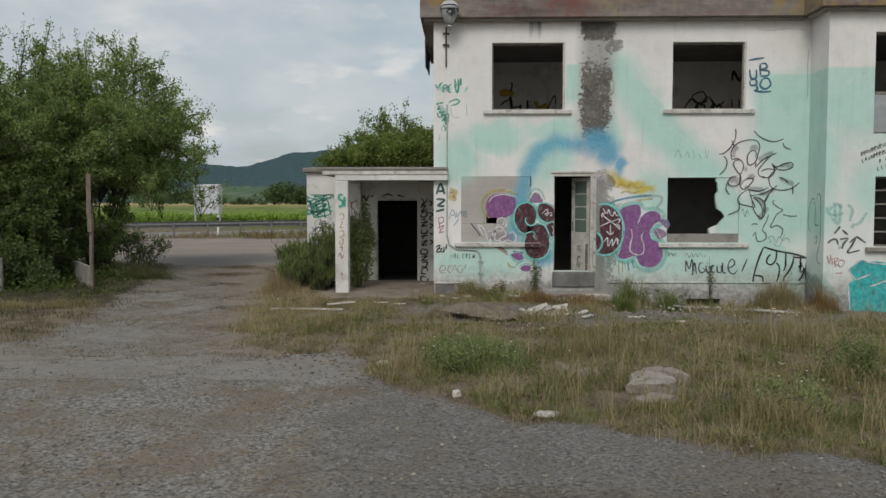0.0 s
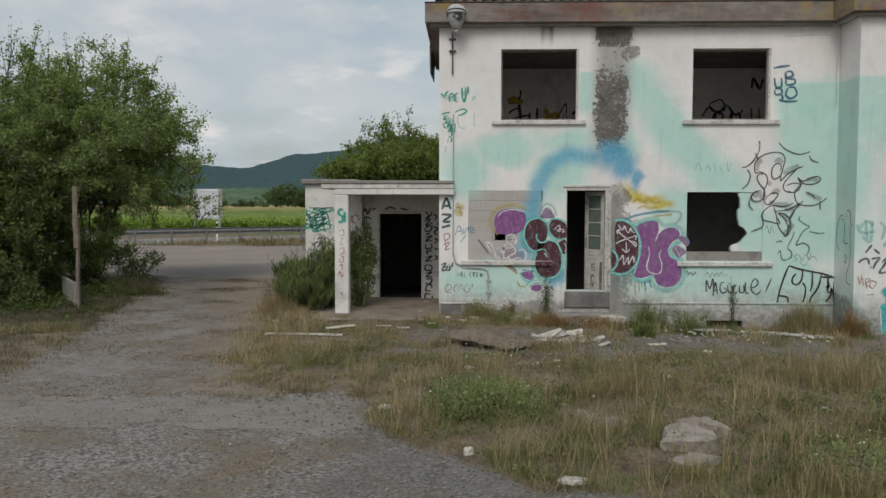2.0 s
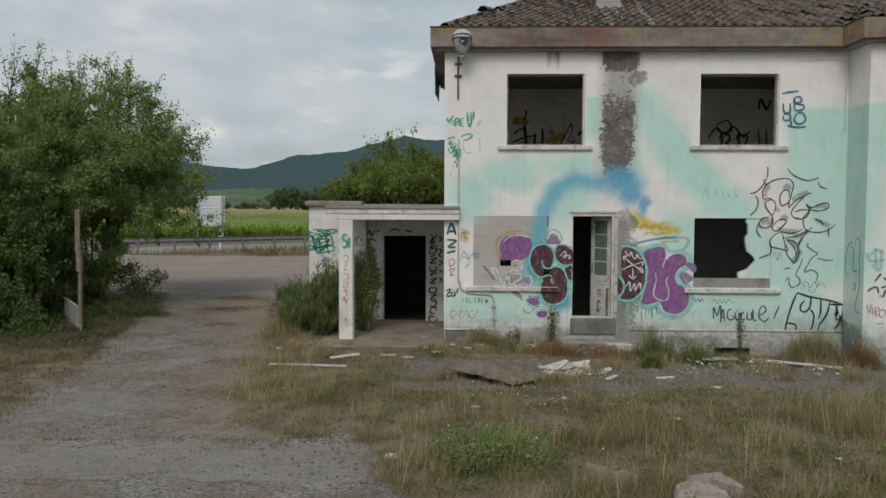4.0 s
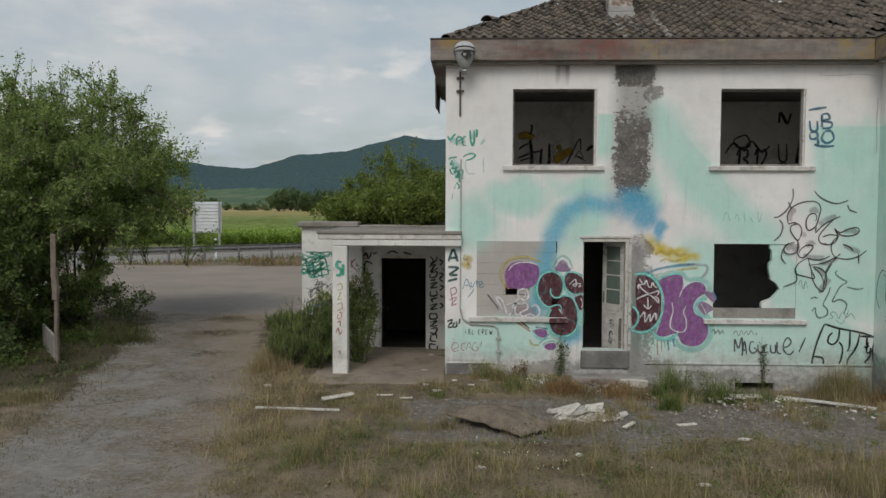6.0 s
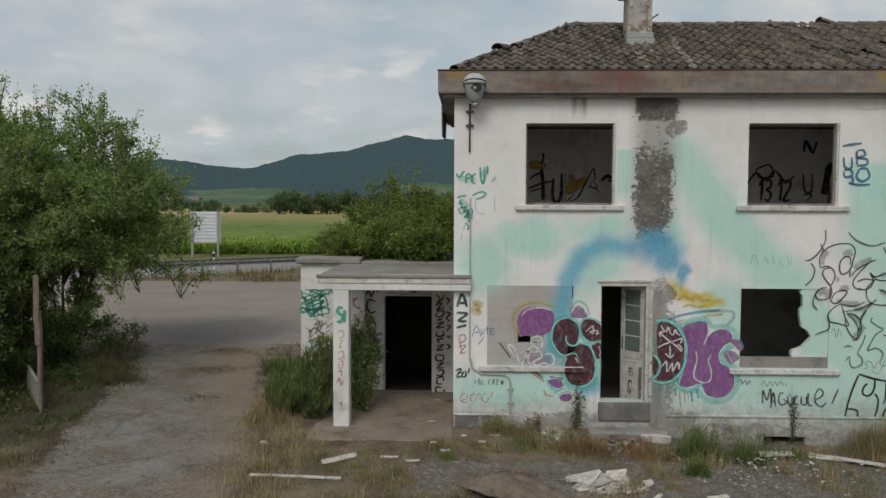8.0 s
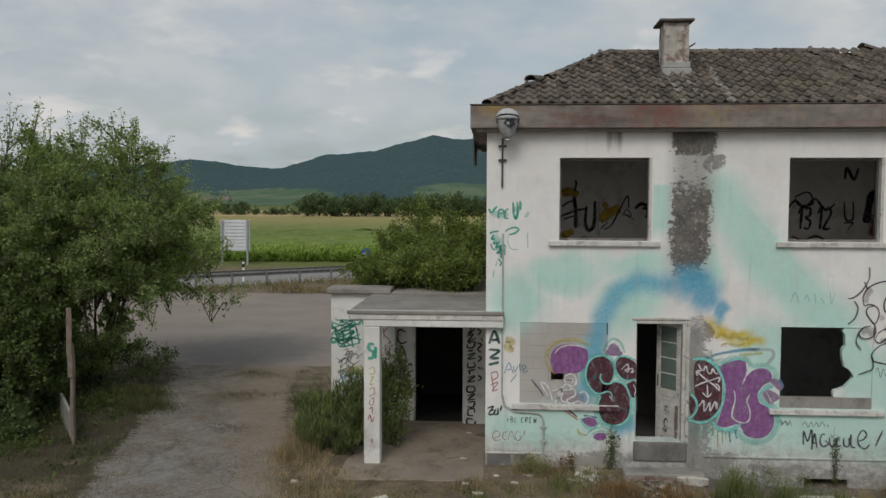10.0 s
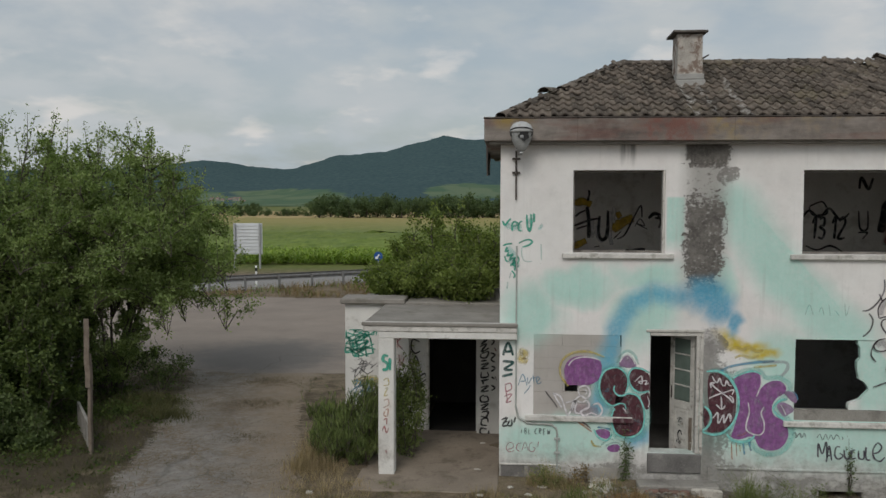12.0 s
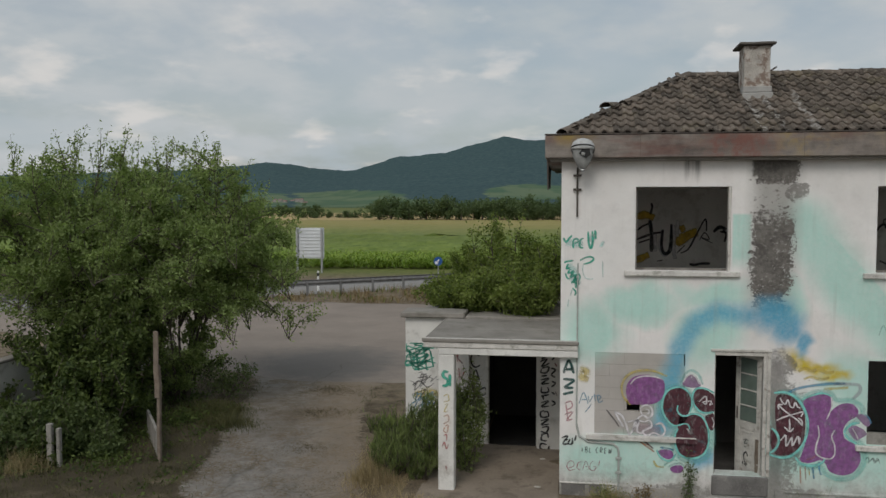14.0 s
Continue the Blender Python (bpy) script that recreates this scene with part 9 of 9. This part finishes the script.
def bay_tags():
    g = Paint(-0.85)
    g.stroke(cm("877,298 876,307 880,305 877,303 880,298"), 0.018, "black", 3)
    g.stroke(cm("882,300 882,309 885,307 882,305 885,300"), 0.018, "black", 3)
    g.stroke(cm("887,303 888,312 891,304"), 0.018, "black", 3)
    g.stroke(cm("896,313 892,309 896,308 893,305"), 0.018, "black", 3)
    g.stroke(cm("898,307 897,316 901,314 898,312 901,307"), 0.018, "black", 3)
    g.stroke(cm("903,309 903,319 906,316 903,314 906,309"), 0.018, "black", 3)
    g.stroke(cm("911,320 908,316 912,315 908,312"), 0.018, "black", 3)
    g.stroke(cm("913,314 913,323 917,321 913,319 917,314"), 0.018, "black", 3)
    g.stroke(cm("922,324 919,321 922,320 919,316"), 0.018, "black", 3)
    g.stroke(cm("924,327 924,319 927,320"), 0.018, "black", 3)
    g.stroke(cm("879,293 879,285 883,286"), 0.018, "black", 3)
    g.stroke(cm("885,288 886,297 888,289"), 0.018, "black", 3)
    g.stroke(cm("894,298 891,294 894,293 891,290"), 0.018, "black", 3)
    g.stroke(cm("896,292 897,301 900,293"), 0.018, "black", 3)
    g.stroke(cm("902,294 902,304 905,301 902,299 905,294"), 0.018, "black", 3)
    g.stroke(cm("908,297 907,306 911,304 907,301 911,297"), 0.018, "black", 3)
    g.stroke(cm("913,299 913,308 916,306 913,304 917,299"), 0.018, "black", 3)
    g.stroke(cm("919,301 919,311 922,308 919,306 922,301"), 0.018, "black", 3)
    g.stroke(cm("924,312 924,304 928,305"), 0.018, "black", 3)
    g.stroke(cm("914,284 914,293 917,285"), 0.018, "black", 3)
    g.stroke(cm("926,289 927,298 929,290"), 0.018, "black", 3)
    g.stroke(cm("910,277 911,269 914,270"), 0.018, "black", 3)
    g.stroke(cm("918,280 919,272 922,273"), 0.018, "black", 3)
    g.stroke(cm("930,283 926,280 930,278 926,275"), 0.018, "black", 3)
    g.stroke(cm("826,139 839,156"), 0.055, "slate_dark", 3)
    g.stroke(cm("842,148 855,137"), 0.055, "slate_dark", 3)
    g.stroke(cm("813,120 822,127 831,128 835,116"), 0.055, "slate_dark", 3)
    g.stroke(cm("838,128 854,130 846,119 843,108"), 0.055, "slate_dark", 3)
    g.stroke(cm("858,121 870,132 863,116 855,101 880,106"), 0.055, "slate_dark", 3)
    g.stroke(cm("870,135 881,128 891,121"), 0.055, "slate_dark", 3)
    g.stroke(cm("814,188 829,200 841,191"), 0.10, "teal_mist", 1)
    g.stroke(cm("825,205 829,165"), 0.10, "teal_mist", 1)
    g.stroke(cm("838,202 835,162 819,173"), 0.10, "teal_mist", 1)
    g.stroke(cm("852,200 862,188 857,165"), 0.10, "teal_mist", 1)
    g.stroke(cm("865,158 878,163 892,184"), 0.10, "teal_mist", 1)
    g.stroke(cm("867,161 860,150"), 0.10, "teal_mist", 1)
    g.stroke(cm("834,109 843,114"), 0.10, "teal_mist", 1)
    g.stroke(cm("809,195 818,179 844,181"), 0.10, "teal_mist", 1)
    g.stroke(cm("813,95 818,79 821,98"), 0.03, "red", 3)
    g.stroke(cm("823,92 824,74"), 0.03, "red", 3)
    g.stroke(cm("831,70 828,88 837,88 829,79 841,72"), 0.03, "red", 3)
    g.stroke(cm("844,70 837,74 839,85 849,82 844,70"), 0.03, "red", 3)
    g.stroke(cm("830,58 847,59"), 0.03, "red", 3)
    g.shape(cm("858,65 869,77 884,86 896,82 915,83 947,78 970,75 974,-30 928,-28 893,-26 863,-19 859,4 856,34 868,44"), "turquoise", 1)
    g.stroke(cm("874,44 864,55 859,66 871,78 885,86"), 0.035, "white", 3)
    g.stroke(cm("888,83 913,79 934,77"), 0.03, "white", 3)
    g.stroke(cm("857,39 860,10 863,-19"), 0.035, "white", 3)
    g.stroke(cm("874,45 889,51 902,56"), 0.035, "white", 3)
    g.stroke(cm("901,31 917,36 935,44"), 0.035, "white", 3)
    g.finish("turquoise letters with white rim and black tags on the bay", bay_front)
    g = Paint(8.06, "y")
    for s in ("-38,209 -28,212 -18,204 -10,186 -8,160 -16,146 -22,140", "-30,204 -40,200 -42,176 -42,158 -60,156", "-48,206 -50,218 -58,222 -66,214 -68,198 -76,190", "-66,200 -68,160 -70,130 -62,108 -56,96 -58,80 -74,76", "-44,126 -50,134 -54,126 -50,118 -42,122"):
        g.stroke(cm(s), 0.03, "slate_dark", 3)
    g.finish("thin looped outline on the side of the bay", bay_side)
    g = Paint(0.0)
    g.stroke([(8.0, 5.3), (7.985, 4.9), (8.0, 4.5), (7.99, 4.25)], 0.03, "mist", 3)
    g.stroke([(6.9, 5.72), (7.2, 5.7), (7.6, 5.73), (7.95, 5.7)], 0.02, "mist", 3)
    g.finish("dark hairline cracks near the inner corner", wall_front)


def room_tag():
    g = Paint(4.0)
    g.stroke(cm("159,489 178,493 197,486"), 0.22, "ochre", 1)
    g.stroke(cm("157,392 171,399 187,407"), 0.2, "ochre", 1)
    g.stroke(cm("244,428 258,443 275,452 289,457"), 0.28, "ochre", 1)
    g.stroke(cm("250,460 263,467"), 0.2, "ochre", 1)
    g.stroke(cm("210,442 209,420 220,405 232,413"), 0.06, "white", 2)
    g.stroke(cm("238,472 238,420 243,397"), 0.11, "pale", 2)
    g.stroke(cm("198,457 200,413"), 0.1, "pale", 2)
    g.stroke(cm("246,482 246,445"), 0.09, "pale", 2)
    g.stroke(cm("187,482 191,454 192,412"), 0.1, "black", 3)
    g.stroke(cm("159,439 176,446 193,452 215,456"), 0.06, "black", 3)
    g.stroke(cm("161,459 173,469 187,474"), 0.05, "black", 3)
    g.stroke(cm("215,462 213,425 220,409 230,415 233,438 233,474"), 0.09, "black", 3)
    g.stroke(cm("253,410 270,420 286,451 304,484 307,458"), 0.045, "black", 3)
    g.stroke(cm("292,438 303,455 313,440 297,444 320,432"), 0.03, "black", 3)
    g.stroke(cm("321,456 334,467 349,462"), 0.09, "black", 3)
    g.stroke(cm("341,463 348,451 344,435"), 0.06, "black", 3)
    g.stroke(cm("190,519 192,510 188,494"), 0.06, "black", 3)
    g.stroke(cm("272,387 282,385 298,388 316,388"), 0.07, "black", 3)
    g.stroke(cm("203,392 217,395"), 0.03, "black", 3)
    g.stroke(cm("164,432 178,437 195,442"), 0.04, "black", 3)
    g.stroke(cm("245,410 263,428"), 0.03, "black", 3)
    g.stroke(cm("334,458 351,455"), 0.05, "black", 3)
    return g.finish("black, white and ochre tags on the back wall of the room", house)


def room_tags():
    g = Paint(4.0)
    g.text("1312", 6.68, 4.13, 0.47, 0.07, "black", 3, 0.6, 0.05)
    for s in ("6.63,4.83 6.91,4.93 7.01,4.69 6.72,4.65 6.63,4.83", "7.67,4.74 7.71,4.36 7.86,4.36 7.86,4.74", "7.67,4.27 7.86,4.27 7.76,4.13", "6.58,3.98 6.82,3.89 7.1,3.98 7.38,3.84"):
        g.stroke(metres(s), 0.05, "black", 3)
    g.stroke([(6.44, 4.5), (6.63, 4.74), (6.86, 4.6), (7.05, 4.79), (7.29, 4.55), (7.48, 4.69)], 0.06, "black", 3)
    g.stroke([(7.67, 5.21), (7.71, 5.45), (7.86, 5.21), (7.95, 5.45)], 0.08, "black", 3)
    g.stroke([(8.28, 3.98), (8.33, 4.46)], 0.3, "red", 2)
    g.stroke([(8.14, 4.27), (8.23, 4.83), (8.37, 4.93)], 0.2, "black", 3)
    g.finish("black number 1312 sprayed on the room's back wall", house)


bubble_letters()
face_and_letter()
white_scribble()
wild_tag()
boxed_tag()
words_tag()
green_tag()
corner_letters()
small_tags()
sill_paint()
door_tags()
annex_tags()
bay_tags()
room_tag()
room_tags()


# ---- roof: deck, tiles one by one, ridge caps ----
EAVE_Y, EAVE_Z, RIDGE_Y, RIDGE_Z, HIP_X0, HIP_X1 = -0.15, 6.36, 2.66, 7.71, 0.0, 2.42
SLOPE = math.atan2(RIDGE_Z - EAVE_Z, RIDGE_Y - EAVE_Y)
RUN = math.hypot(RIDGE_Z - EAVE_Z, RIDGE_Y - EAVE_Y)


def quad_sheet(corners, drop=0.12):
    bm = bmesh.new()
    top = [bm.verts.new(c) for c in corners]
    low = [bm.verts.new((c[0], c[1], c[2] - drop)) for c in corners]
    bm.faces.new(top)
    bm.faces.new(low[::-1])
    for i in range(len(corners)):
        j = (i + 1) % len(corners)
        bm.faces.new((top[i], low[i], low[j], top[j]))
    return bm


e, r = EAVE_Z - 0.03, RIDGE_Z - 0.03
roof = part("roof", quad_sheet([(HIP_X0, EAVE_Y, e), (14.2, EAVE_Y, e), (14.2, RIDGE_Y, r), (HIP_X1, RIDGE_Y, r)]), M["tile_joined"], house, "hipped roof of grey-brown interlocking tiles, some slipped")
part("deck", quad_sheet([(HIP_X0, EAVE_Y, e), (HIP_X1, RIDGE_Y, r), (HIP_X0, 5.55, e)]), M["tile_joined"], roof)
part("deck", quad_sheet([(HIP_X0, 5.55, e), (HIP_X1, RIDGE_Y, r), (14.2, RIDGE_Y, r), (14.2, 5.55, e)]), M["tile_joined"], roof)
part("deck", quad_sheet([(7.84, -1.07, e), (10.68, 1.79, r), (10.68, 2.66, r), (7.84, -0.2, e)]), M["tile_joined"], roof)
part("deck", quad_sheet([(7.84, -1.07, e), (14.2, -1.07, e), (14.2, 1.79, r), (10.68, 1.79, r)]), M["tile_joined"], roof)

TILE_W, TILE_L = 0.192, 0.2905


def tile_points():
    """One tile in its own frame: x across, y up the slope, z off the slope."""
    prof = [(-0.103, 0.014), (-0.08, 0.042), (-0.055, 0.052), (-0.025, 0.040), (0.0, 0.015), (0.034, 0.0), (0.076, 0.002), (0.103, 0.018)]
    v = [(x, -0.03 - 0.25 * z, z + 0.036) for x, z in prof] + [(x, 0.32, z - 0.006) for x, z in prof] + [(x, -0.028 - 0.25 * z, z + 0.008) for x, z in prof]
    f = [(i, i + 1, i + 9, i + 8) for i in range(7)] + [(i + 16, i + 17, i + 1, i) for i in range(7)]
    return np.array(v), np.array(f)


def lay_tiles():
    v, f = tile_points()
    me = bpy.data.meshes.new("tile")
    me.from_pydata([tuple(q) for q in v], [], [tuple(q) for q in f])
    me.materials.append(M["tile"])
    me.polygons.foreach_set("use_smooth", [True] * 7 + [False] * 7)
    rng = random.Random(77)
    lean = Matrix.Rotation(SLOPE, 4, "X")
    rest = []

    def lay(x, row, y0, single):
        s = row * TILE_L
        m = Matrix.Translation((x + rng.uniform(-0.006, 0.006), y0 + math.cos(SLOPE) * s, EAVE_Z + math.sin(SLOPE) * s + rng.uniform(-0.006, 0.008))) @ lean @ Matrix.Rotation(rng.uniform(-0.02, 0.02), 4, "Z") @ Matrix.Rotation(rng.uniform(-0.012, 0.03), 4, "X")
        if x > 4.5 and rng.random() < (0.16 if x > 6.3 and row > 2 else 0.012):
            m = m @ Matrix.Translation((0, rng.uniform(-0.09, -0.02), 0.03)) @ Matrix.Rotation(rng.uniform(-0.3, 0.3), 4, "Z") @ Matrix.Rotation(rng.uniform(-0.05, 0.14), 4, "X")
        if single:
            ob = link_mesh("tile", me, roof)
            ob.matrix_basis = m
        else:
            rest.append(m)

    rows = 11
    for row in range(rows):
        left = HIP_X0 + (HIP_X1 - HIP_X0) * (row * TILE_L) / RUN
        x = HIP_X0 + TILE_W * math.ceil((left - HIP_X0) / TILE_W + 0.2)
        right = 7.82 + 2.84 * (row * TILE_L) / RUN
        while x < right - 0.05:
            lay(x, row, EAVE_Y, x < 5.9)
            x += TILE_W
        x = 7.82 + 2.84 * (row * TILE_L) / RUN + 0.15
        while x < 11.5:
            lay(x, row, -1.07, False)
            x += TILE_W
    # the hip slope on the end, joined
    turn = Matrix.Rotation(math.atan2(RIDGE_Z - EAVE_Z, HIP_X1 - HIP_X0), 4, "X")
    for row in range(9):
        s = row * 0.28
        y = EAVE_Y + (RIDGE_Y - EAVE_Y) * s / 2.77 + 0.15
        end = 5.55 - (5.55 - RIDGE_Y) * s / 2.77
        ang = math.atan2(RIDGE_Z - EAVE_Z, HIP_X1 - HIP_X0)
        while y < end - 0.1:
            rest.append(Matrix.Translation((HIP_X0 + math.cos(ang) * s, y, EAVE_Z + math.sin(ang) * s)) @ Matrix.Rotation(-math.pi / 2, 4, "Z") @ turn)
            y += TILE_W
    V, F = [], []
    for k, m in enumerate(rest):
        a = np.array(m)
        V.append(v @ a[:3, :3].T + a[:3, 3])
        F.append(f + k * len(v))
    ob = fast_mesh("tiling", np.concatenate(V), np.concatenate(F), M["tile_joined"], roof)
    tagged(ob, "joined rest of the roof tiles", kind="stuff")


lay_tiles()


def cap_mesh():
    bm = bmesh.new()
    rows = []
    for y, r0 in ((0.0, 0.125), (0.42, 0.10)):
        for inner in (0, 1):
            rr = r0 - 0.016 * inner
            rows.append([bm.verts.new((rr * math.cos(a), y, rr * 0.72 * math.sin(a))) for a in np.linspace(0, math.pi, 9)])
    a, ai, b, bi = rows
    for i in range(8):
        bm.faces.new((a[i], a[i + 1], b[i + 1], b[i]))
        bm.faces.new((ai[i], bi[i], bi[i + 1], ai[i + 1]))
        bm.faces.new((a[i], ai[i], ai[i + 1], a[i + 1]))
        bm.faces.new((b[i], b[i + 1], bi[i + 1], bi[i]))
    me = bpy.data.meshes.new("ridge_cap")
    bm.to_mesh(me)
    bm.free()
    me.materials.append(M["tile"])
    return me


def lay_caps():
    me = cap_mesh()
    rng = random.Random(5)

    def run(a, b, skip=(), lift=()):
        a, b = Vector(a), Vector(b)
        d = (b - a).normalized()
        n = max(1, round((b - a).length / 0.36))
        step = (b - a).length / n
        q = d.to_track_quat("Y", "Z").to_matrix().to_4x4()
        for k in range(n):
            if k in skip:
                continue
            m = Matrix.Translation(a + d * (k * step) + Vector((0, 0, rng.uniform(0.0, 0.012)))) @ q @ Matrix.Rotation(rng.uniform(-0.05, 0.05), 4, "Z")
            if k in lift:
                m = m @ Matrix.Translation((-0.03, -0.12, 0.10)) @ Matrix.Rotation(0.2, 4, "Z") @ Matrix.Rotation(-0.2, 4, "X")
            ob = link_mesh("ridge_cap", me, roof)
            ob.matrix_basis = m

    run((HIP_X0, EAVE_Y, EAVE_Z), (HIP_X1, RIDGE_Y, RIDGE_Z), (), (4,))
    run((HIP_X1, RIDGE_Y, RIDGE_Z - 0.02), (14, RIDGE_Y, RIDGE_Z - 0.02), (12, 13), (14,))
    run((7.84, -1.07, EAVE_Z + 0.02), (10.68, 1.79, RIDGE_Z + 0.02))


lay_caps()
